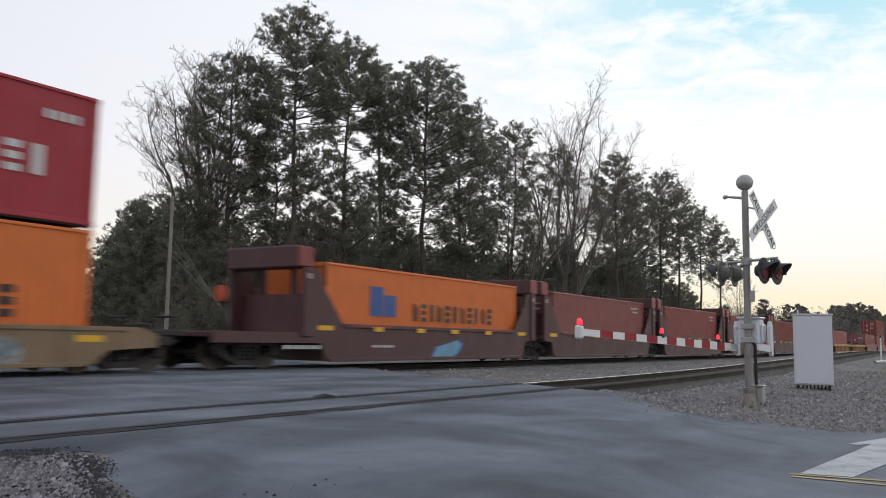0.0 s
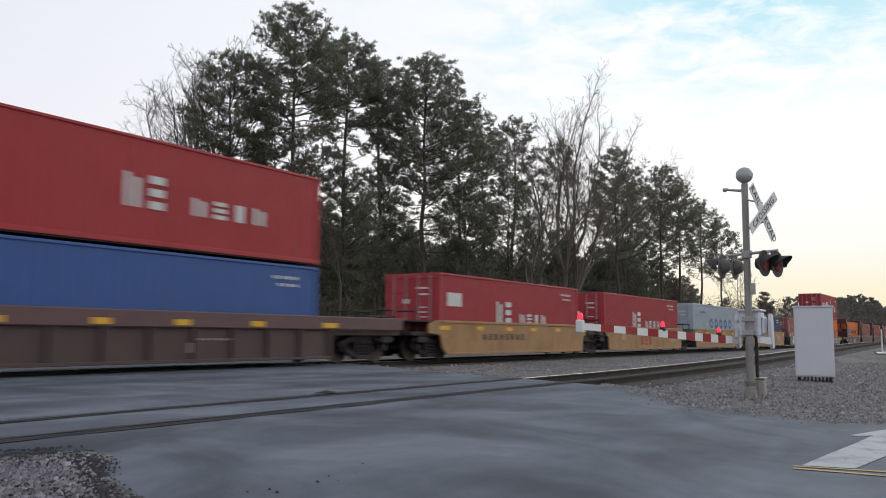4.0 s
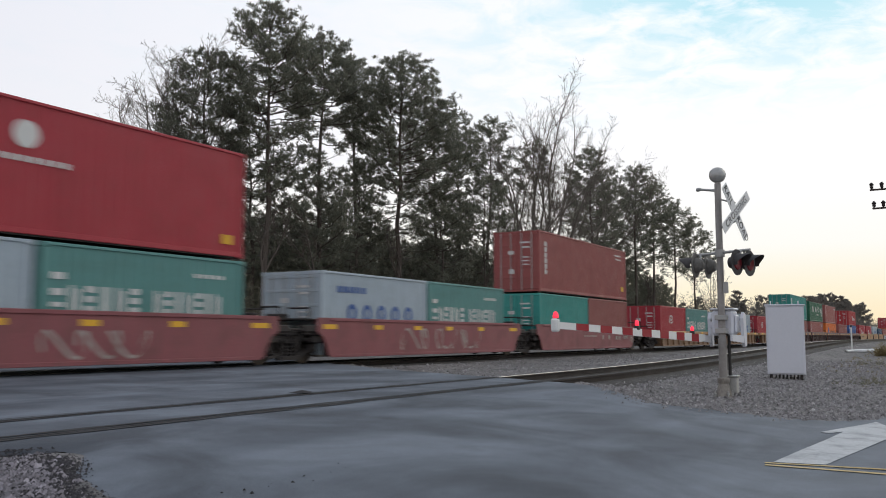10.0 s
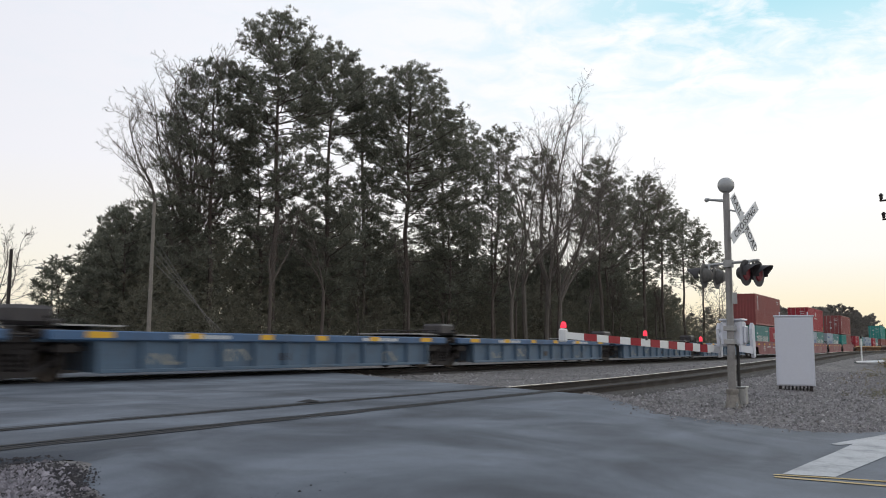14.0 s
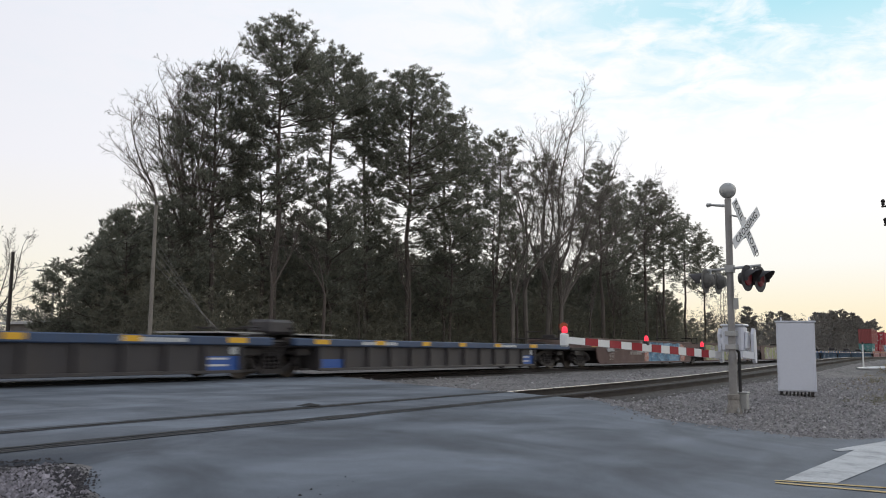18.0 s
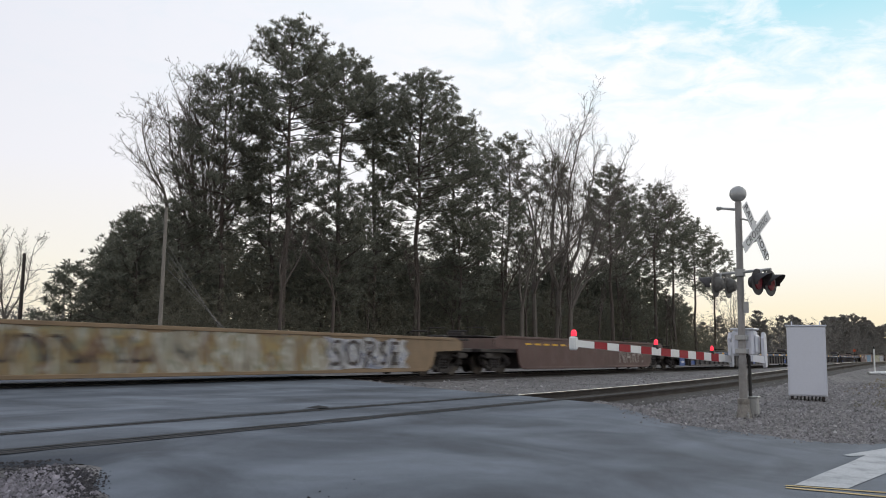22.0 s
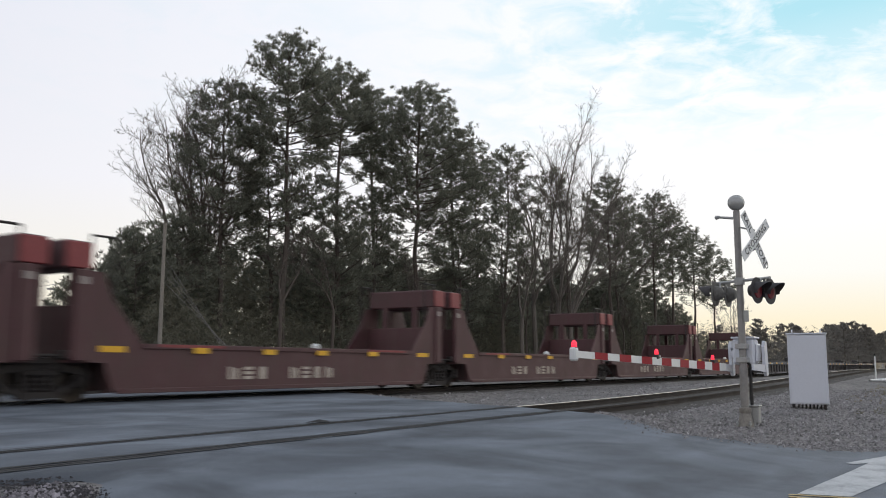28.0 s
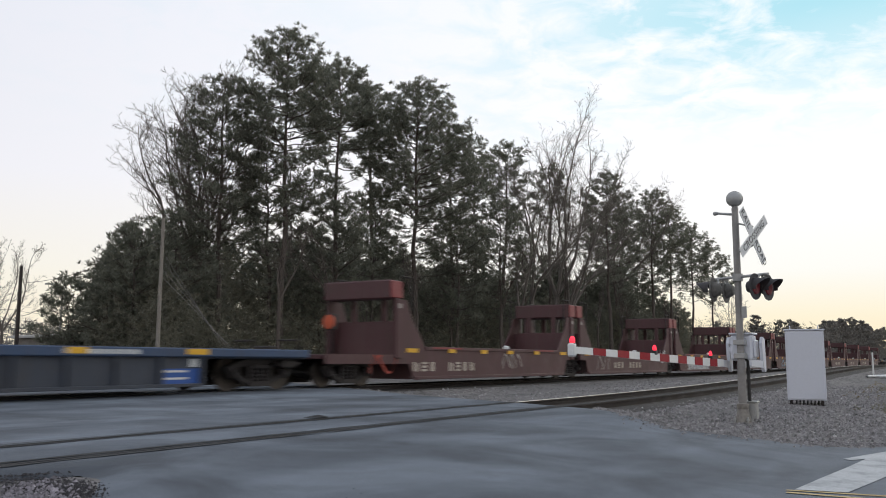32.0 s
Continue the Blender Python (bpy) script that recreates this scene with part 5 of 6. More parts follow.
container(-104.0, Z2, "crimson", "red steel container with a round white emblem, stacked", tall=True, marks=[(4.6, 6.9, 1.55, 1.68, 9, MARK), (11.4, 11.8, 0.35, 0.6, 1, YELLOW_MARK)])
s = Shape().lathe((5.75, -HALF + 0.014, 2.15), (0, -1, 0), [(0, 0.30), (0.006, 0.30)], 20)
part("emblem", s, MARK, MOVING[-1][0], "round white emblem")
container(-120.0, FLOOR, "crimson", "short red steel container with a white badge", half=True, marks=CAI)
container(-113.8, FLOOR, "brown", "short brown steel container in a red-brown car", half=True, marks=[(1.2, 1.5, 1.7, 2.0, 1, BLUE_MARK), *code_marks(6.06, T12)])
container(-135.1, FLOOR, "sea", "short sea-green steel container with white lettering", half=True, marks=SEA)
container(-128.9, FLOOR, "crimson", "short red steel container with a white badge", half=True, marks=CAI)
container(-135.1, Z2, "rust", "rust-red steel container stacked on two short ones", tall=True, door=False, marks=upright(1.0, 1.3, 2.7, 6) + code_marks(W12, 2.896))

# empty blue five-platform car
rake([-138.4, -156.7, -173.6, -190.4, -207.2, -224.4], "ribbed", "blue", "empty blue ribbed well car, scuffed, with yellow reflectors", top=1.12, well=13.4, chordpaint="sky_chord",
     each={k: dict(marks=((3.2, 4.2, 0.35, 0.6, 2, RUST_PATCH, 2), (5.4, 6.3, 0.40, 0.7, 2, RUST_PATCH, 2), (9.4 - k * 0.6, 9.8 - k * 0.6, 0.4, 0.6, 1, DARK_MARK), (11.2 + 0.4 * k, 12.0 + 0.4 * k, 0.3, 0.62, 2, RUST_PATCH, 2))) for k in range(5)})

# empty three-platform car covered in spray paint
L = [-224.4, -245.3, -265.5, -288.0]
rake(L, "plate", "brown", "empty brown smooth-sided well car covered in spray paint", top=1.5, well=16.4, placards=False,
     each={0: dict(marks=((3.2, 9.8, 0.24, 1.42, 1, SPRAY_GREEN, 3), (10.2, 17.2, 0.24, 1.40, 1, SPRAY_PALE, 3))),
           1: dict(marks=((2.2, 10.0, 0.24, 1.42, 1, SPRAY_GREEN, 3), (10.3, 17.6, 0.24, 1.42, 1, SPRAY_PALE, 3), (11.8, 17.0, 0.45, 1.2, 6, BLUE_MARK, 2))),
           2: dict(marks=((11.0, 12.0, 0.26, 1.40, 1, SPRAY_FIRE, 3), (11.6, 18.3, 0.22, 1.46, 1, SPRAY_BLUE, 3), (18.1, 19.2, 0.26, 1.36, 1, SPRAY_FIRE, 3), (9.7, 11.1, 0.78, 1.40, 1, SPRAY_PALE, 3),
                          (8.4, 10.4, 0.66, 0.84, 8, FADED), (4.9, 5.9, 0.80, 1.26, 1, SPRAY_PALE, 3), (6.4, 6.9, 1.02, 1.16, 1, RED_MARK), (7.0, 7.6, 1.05, 1.25, 1, FADED),
                          (2.6, 3.3, 1.05, 1.3, 1, YELLOW_MARK), (3.5, 4.4, 1.2, 1.26, 4, FADED), (3.5, 4.3, 1.08, 1.13, 4, FADED)), words=((5.3, 0.55, 0.55, "53", FADED),))})

# empty grimy blue five-platform car
BADGE = ((2.2, 3.3, 0.2, 0.8, 1, BLUE_MARK), (2.5, 3.1, 0.38, 0.5, 1, MARK))
rake([-288.0, -308.4, -326.2, -344.1, -362.4, -383.0], "ribbed", "grimy", "empty grimy ribbed well car with a blue top chord", top=1.12, well=14.6, chordpaint="chord_blue",
     each={k: dict(marks=BADGE) for k in (1, 2, 4)})

# two single long cars
well_car(-383.0, -406.6, "plate", "brown", "empty rusty brown single well car with large white spray-painted letters", first=True, last=True, top=1.55, well=16.4, placards=False,
         words=((16.9, 0.80, 1.25, "NARF!", FADED),), marks=((4.0, 12.0, 1.2, 1.28, 9, YELLOW_MARK),))
well_car(-406.6, -429.6, "plate", "tan", "empty tan single well car with black and white spray-painted letters", first=True, last=True, top=1.38, well=16.2, placards=False,
         marks=((1.6, 9.4, 0.24, 1.34, 1, SPRAY_FADED, 3), (9.3, 14.2, 0.24, 1.30, 1, SPRAY_FADED, 3), (13.9, 18.2, 0.28, 1.28, 1, SPRAY_PALE, 3), (3.4, 8.0, 0.5, 1.1, 6, DARK_MARK, 2)), words=((15.9, 0.74, 1.12, "SORSE", DARK_MARK),))

# a second empty grimy car
rake([-429.6, -450.4, -468.0, -486.0, -504.0, -523.4], "ribbed", "grimy", "empty grimy ribbed well car with a dull grey-blue top chord", top=1.12, well=14.6, chordpaint="chord_dull",
     each={3: dict(marks=((6.3, 9.3, 0.35, 0.8, 3, MARK),))})

# two maroon cars with tall end frames, empty
Q = [-523.4, -541.0, -556.5, -572.1, -587.7, -606.0]
NAME = ((5.0, 6.6, 0.46, 0.78, 3, CREAM), (7.3, 9.3, 0.46, 0.78, 4, CREAM))
rake(Q, "bulkhead", "maroon", "empty maroon well car with tall end frames and white letters", top=1.3, well=12.5, each={k: dict(marks=NAME) for k in range(5)})
R = [-606.0, -622.8, -638.4, -653.7, -669.1, -688.0]
rake(R, "bulkhead", "maroon", "empty maroon well car with tall end frames, spray-painted", top=1.3, well=12.5,
     each={0: dict(marks=NAME + ((3.2, 8.2, 0.35, 0.95, 6, TEAL_MARK, 2), (10.4, 12.0, 0.4, 0.9, 2, RED_MARK, 2))), 1: dict(marks=((3.4, 8.8, 0.24, 1.08, 1, SPRAY_PALE, 3), (3.8, 8.0, 0.4, 0.95, 5, DARK_MARK, 2), (8.8, 10.0, 0.5, 0.85, 2, FADED, 2))), 2: dict(marks=((3.0, 8.2, 0.24, 1.15, 1, SPRAY_PALE, 3), (9.0, 12.0, 0.42, 0.86, 7, FADED))), 3: dict(marks=NAME + ((2.6, 4.4, 0.4, 1.05, 3, FADED, 2), (12.6, 13.6, 0.7, 1.5, 3, MARK, 2))), 4: dict(marks=NAME + ((2.4, 4.0, 0.4, 1.0, 2, RED_MARK, 2), (11.4, 13.0, 0.5, 1.1, 3, FADED, 2)))})
for a, b in zip(Q + R, (Q + R)[1:]):
    if a - b > 10:
        part("lamp_dome", stored(("lamp_dome",), lambda: Shape().lathe((0, 0, 0), (0, 0, 1), [(0, 0.12), (0.08, 0.12), (0.14, 0.06)], 10)), WHITE_PAINT,
             next(o for o, x, z in MOVING if abs(x - (a + b) / 2) < 2.2 and z == 0.0), at=(0.6, -1.4, 1.3))
rake([-688.0, -708.6, -726.4, -744.2], "ribbed", "night", "empty dark blue ribbed well car with yellow reflectors", top=1.12, well=14.6, chordpaint="chord_blue")


def motions():
    """The whole train rolls away along the far track at one speed."""
    for ob, x, z in MOVING:
        walk(ob, [(0.0, pose(x - 6.0 * SPEED, FAR, z)), (32.0, pose(x + 26.0 * SPEED, FAR, z))])


# ---------------------------------------------------------------- trees
def quads_mesh(name, v, f):
    me = bpy.data.meshes.new(name)
    me.vertices.add(len(v))
    me.vertices.foreach_set("co", np.asarray(v, dtype=np.float32).ravel())
    n = f.shape[1]
    me.loops.add(f.size)
    me.loops.foreach_set("vertex_index", f.ravel().astype(np.int32))
    me.polygons.add(len(f))
    me.polygons.foreach_set("loop_start", np.arange(0, f.size, n, dtype=np.int32))
    me.update(calc_edges=True)
    me.materials.append(None)
    return me


def tufts(centres, size, blades, rnd, droop=0.2, slim=0.07, lead=None, plain=False):
    """Star-shaped tufts of needles: blades that fan out from each centre, each a slim kite; lead: the way in which each shoot points."""
    n = len(centres)
    d = rnd.normal(size=(n, blades, 3))
    d[..., 2] = d[..., 2] * 0.8 + 0.35 - droop
    if lead is not None:
        d += np.asarray(lead)[:, None, :] * 0.9
    d /= np.linalg.norm(d, axis=2, keepdims=True)
    side = np.cross(d, rnd.normal(size=(n, blades, 3)))
    side /= np.linalg.norm(side, axis=2, keepdims=True)
    long = size * (0.6 + 0.7 * rnd.rand(n, blades, 1))
    c = np.asarray(centres)[:, None, :]
    a, tip = c + d * long * 0.05, c + d * long
    mid = c + d * long * 0.6
    w = long * slim
    if plain:
        v = np.stack([mid - d * long * 0.35 + side * w * 1.3, tip, mid - d * long * 0.35 - side * w * 1.3], axis=2).reshape(-1, 3)
        return v, np.arange(len(v)).reshape(-1, 3)
    v = np.stack([a, mid + side * w, tip, mid - side * w], axis=2).reshape(-1, 3)
    return v, np.arange(len(v)).reshape(-1, 4)


def limb(s, p, q, r, r2, n=5, bend=0.0, rnd=None, steps=1, lift=0.0):
    """A limb that may bend and turn up towards its tip; returns its points."""
    p, q = Vector(p), Vector(q)
    pts = [p]
    for k in range(1, steps + 1):
        u = k / steps
        w = p.lerp(q, u) - Vector((0, 0, lift * 4 * u * (1 - u)))
        if k < steps and bend:
            w += Vector(rnd.normal(size=3)) * bend * (q - p).length
        s.tube(pts[-1], w, r + (r2 - r) * (k - 1) / steps, r + (r2 - r) * u, n, False)
        pts.append(w)
    return pts


def pine_meshes(height, spread, bare, seed, limbs=60, dome=0.70, blades=20, tuft=0.29, low=0.4, slim=0.075, plain=False):
    """Trunk with limbs, and crown, of a tall pine: a dense rounded head over open layered limbs, tufts at the shoots' ends.
    bare: the share of the trunk without limbs; dome: where the dense head begins; low: how full the limbs below it are."""
    rnd = np.random.RandomState(seed)
    wood = Shape()
    lean = rnd.normal(size=2) * 0.012 * height
    r0 = 0.0115 * height
    n = 7
    trunk = [Vector((lean[0] * (k / n) ** 2, lean[1] * (k / n) ** 2, height * 0.96 * k / n)) + (Vector((*rnd.normal(size=2) * 0.10, 0)) if 0 < k < n else Vector()) for k in range(n + 1)]
    for k in range(n):
        wood.tube(trunk[k], trunk[k + 1], r0 * (1 - 0.125 * k) if k else r0 * 1.15, r0 * (1 - 0.125 * (k + 1)), 7, False)

    def along(z):
        u = min(max(z / (height * 0.96), 0), 0.999) * n
        return trunk[int(u)].lerp(trunk[int(u) + 1], u - int(u))
    ends, leads = [], []
    head = int(limbs * 0.66)
    for i in range(limbs):
        a = i * 2.4 + rnd.rand() * 0.9
        if i < head:
            v = ((i + rnd.rand()) / head) ** 0.8
            z = height * (dome + (1.0 - dome) * v)
            reach = (spread * (1 - v ** 2.1) ** 0.62 + 0.3) * (0.62 + 0.42 * rnd.rand())
            full, up = 1.0, 0.30 + 0.35 * v
        else:
            v = (i - head + rnd.rand()) / (limbs - head)
            z = height * (bare + (dome - bare) * v)
            reach = spread * (0.55 + 0.35 * v) * (0.5 + 0.62 * rnd.rand())
            full, up = low * (0.45 + 0.75 * v), 0.10 + 0.22 * v + 0.1 * rnd.normal()
        p = along(z - reach * up)
        q = Vector((p.x + math.cos(a) * reach, p.y + math.sin(a) * reach, z))
        pts = limb(wood, p, q, 0.011 * reach + 0.014, 0.014, 4, 0.025, rnd, 4, 0.07 * reach)
        out = (q - p).normalized()
        m = max(2, int((2.0 + 2.4 * reach) * (0.55 + 0.45 * full)))
        for c in range(m):
            w = 0.38 + 0.62 * (c + 0.6) / m if full > 0.8 else 0.50 + 0.50 * (c + 0.6) / m
            foot = pts[min(int(w * 4), 3)].lerp(pts[min(int(w * 4), 3) + 1], w * 4 - min(int(w * 4), 3))
            side = Vector((-out.y, out.x, 0)) * (1 if c % 2 else -1) * (0.75 - 0.3 * w)
            way = (out * (0.35 + 0.6 * w) + side + Vector(rnd.normal(size=3)) * 0.22 + Vector((0, 0, 0.26))).normalized()
            span = (0.30 + 0.20 * reach * (1.15 - 0.5 * w)) * (0.6 + 0.6 * rnd.rand())
            tip = foot + way * span
            wood.tube(foot, tip, 0.016, 0.008, 3, False)
            shoots = max(1, int((2.2 + 2.6 * span) * (0.5 + 0.5 * full) + rnd.rand()))
            for k in range(shoots):
                e = foot.lerp(tip, 0.35 + 0.65 * (k + 1) / shoots) + Vector((1.2 * rnd.normal(), 1.2 * rnd.normal(), 0.7 * rnd.normal())) * (0.11 + 0.13 * span)
                e.z += 0.08
                ends.append(tuple(e))
                leads.append((way.x * 0.5, way.y * 0.5, way.z * 0.5 + 0.55))
    for k in range(16):
        e = trunk[-1] + Vector(rnd.normal(size=3)) * 0.42
        ends.append(tuple(e))
        leads.append((0, 0, 0.8))
    v, f = tufts(np.array(ends), tuft, blades, rnd, 0.1, slim, np.array(leads), plain)
    return wood.mesh("trunk", True), quads_mesh("crown", v, f)


def bare_meshes(height, spread, seed, stems=5, low=0.2, fan=1.0, lean=(0.0, 0.0), twigs=1.0):
    """A leafless tree: a trunk that opens into long rising limbs that arch outwards, and their branches and fine twigs."""
    rnd = np.random.RandomState(seed)
    stem, fine = Shape(), Shape()
    pull = Vector((lean[0], lean[1], 0))

    def shoot(p, d, length, r, level, steps):
        pts = [p]
        for k in range(steps):
            d = (d + Vector(rnd.normal(size=3)) * (0.13, 0.17, 0.20, 0.24)[level] + Vector((0, 0, (0.05, 0.10, 0.07, 0.05)[level])) + pull * 0.05).normalized()
            q = pts[-1] + d * (length / steps)
            u, w = 1 - k / steps, 1 - (k + 1) / steps
            (stem if level < 1 else fine).tube(pts[-1], q, max(r * (0.18 + 0.82 * u), 0.008), max(r * (0.18 + 0.82 * w), 0.007), 6 if level < 1 else 3, False)
            pts.append(q)
            if level < 3 and (level or k > 0):
                for c in range(1 + (rnd.rand() < (0.75, 0.95, 0.6)[level] * twigs)):
                    side = Vector(rnd.normal(size=3))
                    side -= d * side.dot(d)
                    side.normalize()
                    e = (d + side * (0.65 + 0.5 * rnd.rand()) * fan + Vector((0, 0, 0.10))).normalized()
                    at = pts[-2].lerp(q, rnd.rand())
                    shoot(at, e, length * (0.44, 0.46, 0.5)[level] * (0.55 + 0.55 * rnd.rand()) * (0.45 + 0.65 * u), max(r * (0.46, 0.48, 0.6)[level] * (0.4 + 0.6 * u), 0.009), level + 1, (8, 5, 4, 2)[level + 1])

    r0 = 0.0105 * height
    top = Vector((0.1 * rnd.normal(), 0.1 * rnd.normal(), height * low)) + pull * height * low * 0.2
    limb(stem, (0, 0, 0), top, r0 * 1.2, r0 * 0.95, 8, 0.01, rnd, 3)
    for k in range(stems):
        a = 2 * math.pi * (k + 0.35 * rnd.rand()) / stems + seed
        tilt = (0.22 + 0.36 * rnd.rand()) * spread if k else 0.08
        d = (Vector((math.cos(a) * tilt, math.sin(a) * tilt, 1)) + pull * 0.5).normalized()
        shoot(top, d, height * (1 - low) * (0.80 + 0.22 * rnd.rand()), r0 * (0.66 - 0.10 * rnd.rand()), 0, 8)
    return stem.mesh("trunk", True), fine.mesh("crown")


def plant_tree(name, wood, crown, bark, leaf, at, label, group="", scale=1.0, turn=0.0):
    ob = thing(name, label, "tree", Matrix.LocRotScale(at, Euler((0, 0, turn)), (scale,) * 3), group)
    part("trunk", wood, bark, ob)
    if crown:
        part("crown", crown, leaf, ob)
    return ob


WOODS = "pines beyond the tracks"
PINES = (  # x, y, height, spread, bare share, limbs, where the dense head begins, fullness below it
    (39.9, 37.0, 22.0, 3.9, 0.34, 92, 0.66, 0.75), (37.3, 40.0, 18.8, 3.0, 0.36, 70, 0.60, 0.8), (47.4, 39.0, 22.8, 3.4, 0.36, 84, 0.74, 0.5), (53.2, 36.0, 22.4, 4.7, 0.30, 105, 0.62, 0.6),
    (55.9, 42.0, 24.0, 2.4, 0.40, 50, 0.74, 0.4), (60.2, 37.0, 20.8, 3.5, 0.34, 66, 0.62, 0.6), (63.4, 34.0, 14.4, 3.2, 0.30, 60, 0.52, 0.8), (68.2, 39.0, 21.6, 2.3, 0.46, 40, 0.72, 0.3),
    (71.6, 38.0, 21.8, 2.6, 0.46, 46, 0.72, 0.35), (77.6, 36.0, 20.6, 2.2, 0.5, 34, 0.74, 0.3), (85.8, 33.0, 20.9, 3.3, 0.42, 76, 0.62, 0.6), (93.0, 35.0, 19.4, 3.0, 0.42, 60, 0.62, 0.6),
    (100.2, 33.0, 21.6, 3.6, 0.44, 76, 0.62, 0.6), (108.0, 33.0, 20.8, 3.3, 0.46, 66, 0.64, 0.5), (116.9, 33.0, 19.3, 3.3, 0.48, 60, 0.64, 0.5), (127.4, 33.0, 17.8, 3.2, 0.5, 46, 0.64, 0.4),
    (31.2, 40.0, 8.4, 2.0, 0.16, 56, 0.42, 0.9), (34.3, 40.5, 9.6, 2.4, 0.18, 60, 0.45, 0.9), (31.0, 42.0, 6.5, 1.6, 0.12, 46, 0.4, 0.9), (44.0, 36.0, 12.0, 2.8, 0.28, 56, 0.5, 0.7),
    (33.9, 50.0, 6.2, 1.5, 0.12, 42, 0.36, 0.9), (57.2, 34.5, 13.0, 3.0, 0.26, 60, 0.5, 0.8), (50.2, 37.5, 13.5, 2.8, 0.3, 50, 0.55, 0.7), (41.8, 40.0, 15.5, 3.0, 0.3, 56, 0.55, 0.7),
)
for k, (x, y, hgt, spr, bare, limbs, dome, low) in enumerate(PINES):
    wood, crown = pine_meshes(hgt - 0.25, spr, bare, 40 + k, int(limbs * 0.95), dome, 20, 0.30, low)
    plant_tree("pine_tree", wood, crown, BARK, PINE, (x, y, 0.1), "tall dark green pine with a rounded ragged crown" if hgt > 12 else "young dark green pine at the wood's edge", WOODS)
# the wood behind, of a few kinds used again
KIND = ([pine_meshes(19.0, 3.9, 0.18, 70 + k, 46, 0.50, 8, 0.48, 0.9, 0.13, True) for k in range(3)] + [pine_meshes(9.0, 2.8, 0.06, 80 + k, 48, 0.38, 16, 0.31, 0.9, 0.062, True) for k in range(3)])
HAZY = [pine_meshes(19.0, 3.9, 0.18, 90 + k, 26, 0.45, 6, 0.75, 0.9, 0.16, True) for k in range(3)]
rnd = np.random.RandomState(8)
for k in range(20):
    x = 46 + k * 3.9 + rnd.normal() * 1.2
    y = (46 - 0.07 * (x - 30) if k % 2 else 51 - 0.07 * (x - 30)) + rnd.rand() * 3
    w, c = KIND[k % 3]
    plant_tree("pine_tree", w, c, BARK, PINE, (x, y, 0.3), "tall dark green pine deep in the wood", WOODS, 0.44 + 0.20 * rnd.rand(), rnd.rand() * 6)
for k in range(14):
    x, y = 42 + k * 3.4 + rnd.normal(), 55 - 0.12 * k + rnd.rand() * 4
    w, c = KIND[k % 3]
    plant_tree("pine_tree", w, c, BARK, PINE, (x, y, 0.3), "tall dark green pine deep in the wood", WOODS, 0.52 + 0.14 * rnd.rand(), rnd.rand() * 6)
for k in range(15):
    x, y = 84 + k * 3.6 + rnd.normal(), 38 + rnd.rand() * 6
    w, c = KIND[k % 3]
    plant_tree("pine_tree", w, c, BARK, PINE, (x, y, 0.2), "dark pine behind the wood's thin end", WOODS, 0.56 + 0.16 * rnd.rand() - 0.12 * ease(110, 135, x), rnd.rand() * 6)
for k in range(30):
    x = 31.5 + k * 2.9 + rnd.normal() * 1.0
    y = 37.5 - 0.05 * (x - 27) + rnd.rand() * 5
    w, c = KIND[3 + k % 3]
    plant_tree("pine_tree", w, c, BARK, PINE if k % 3 else SCRUB, (x, y, 0.1), "young bushy pine in the wood's dark edge", WOODS, (0.36 if x < 36 else 0.52 if x < 45 else 0.6) + 0.34 * rnd.rand(), rnd.rand() * 6)
for x, y, k in ((36.2, 49.5, 0.62), (39.2, 52.0, 0.70), (42.4, 56.0, 0.68), (45.0, 60.0, 0.74), (49.5, 66.0, 0.80), (36.4, 45.0, 0.75), (39.6, 47.5, 0.85), (43.0, 50.5, 0.95), (43.5, 78.0, 0.6)):
    w, c = KIND[int(x) % 3]
    plant_tree("pine_tree", w, c, BARK, PINE, (x, y, 0.2), "dark pine at the wood's far corner", WOODS, k * 0.56, x)

BARE = (  # x, y, height, spread, seed, limbs, fork, lean
    (72.0, 33.0, 23.4, 1.45, 4, 5, 0.28, (0.3, -0.1)), (37.5, 42.0, 18.8, 0.62, 6, 11, 0.28, (-0.05, 0.0)), (96.0, 36.0, 23.0, 1.2, 7, 4, 0.4, (0.5, 0)), (128.0, 30.5, 11.0, 1.0, 11, 4, 0.25, (0, 0)),
    (73.6, 32.6, 21.5, 1.0, 14, 4, 0.22, (0.5, 0)), (68.6, 33.5, 20.0, 0.9, 15, 3, 0.3, (-0.2, 0)), (42.4, 72.0, 12.0, 1.2, 17, 5, 0.25, (0, 0)), (62.0, 31.5, 15.0, 0.6, 19, 2, 0.3, (0, 0)))
for x, y, hgt, spr, seed, limbs, fork, lean in BARE:
    w, c = bare_meshes(hgt, spr, seed, limbs, fork, 1.0, lean, 1.0 if hgt > 15 else 0.6)
    plant_tree("bare_tree", w, c, GREY_BARK, GREY_BARK, (x, y, 0.1), "leafless grey tree with fine spreading twigs among the pines", "bare trees")
# thin leafless stems at the edge of the wood
SAPLING = [bare_meshes(8.5, 0.5, 31 + k, 2, 0.42, 0.8, (0, 0), 0.3) for k in range(3)]
for k in range(16):
    x = 37 + k * 4.6 + rnd.normal() * 1.1
    w, c = SAPLING[k % 3]
    plant_tree("bare_tree", w, c, BARK, BARK, (x, 33.4 - 0.03 * (x - 30) + rnd.rand() * 2.5, 0.1), "thin leafless sapling at the wood's edge", "saplings", 0.75 + 0.5 * rnd.rand(), rnd.rand() * 6)
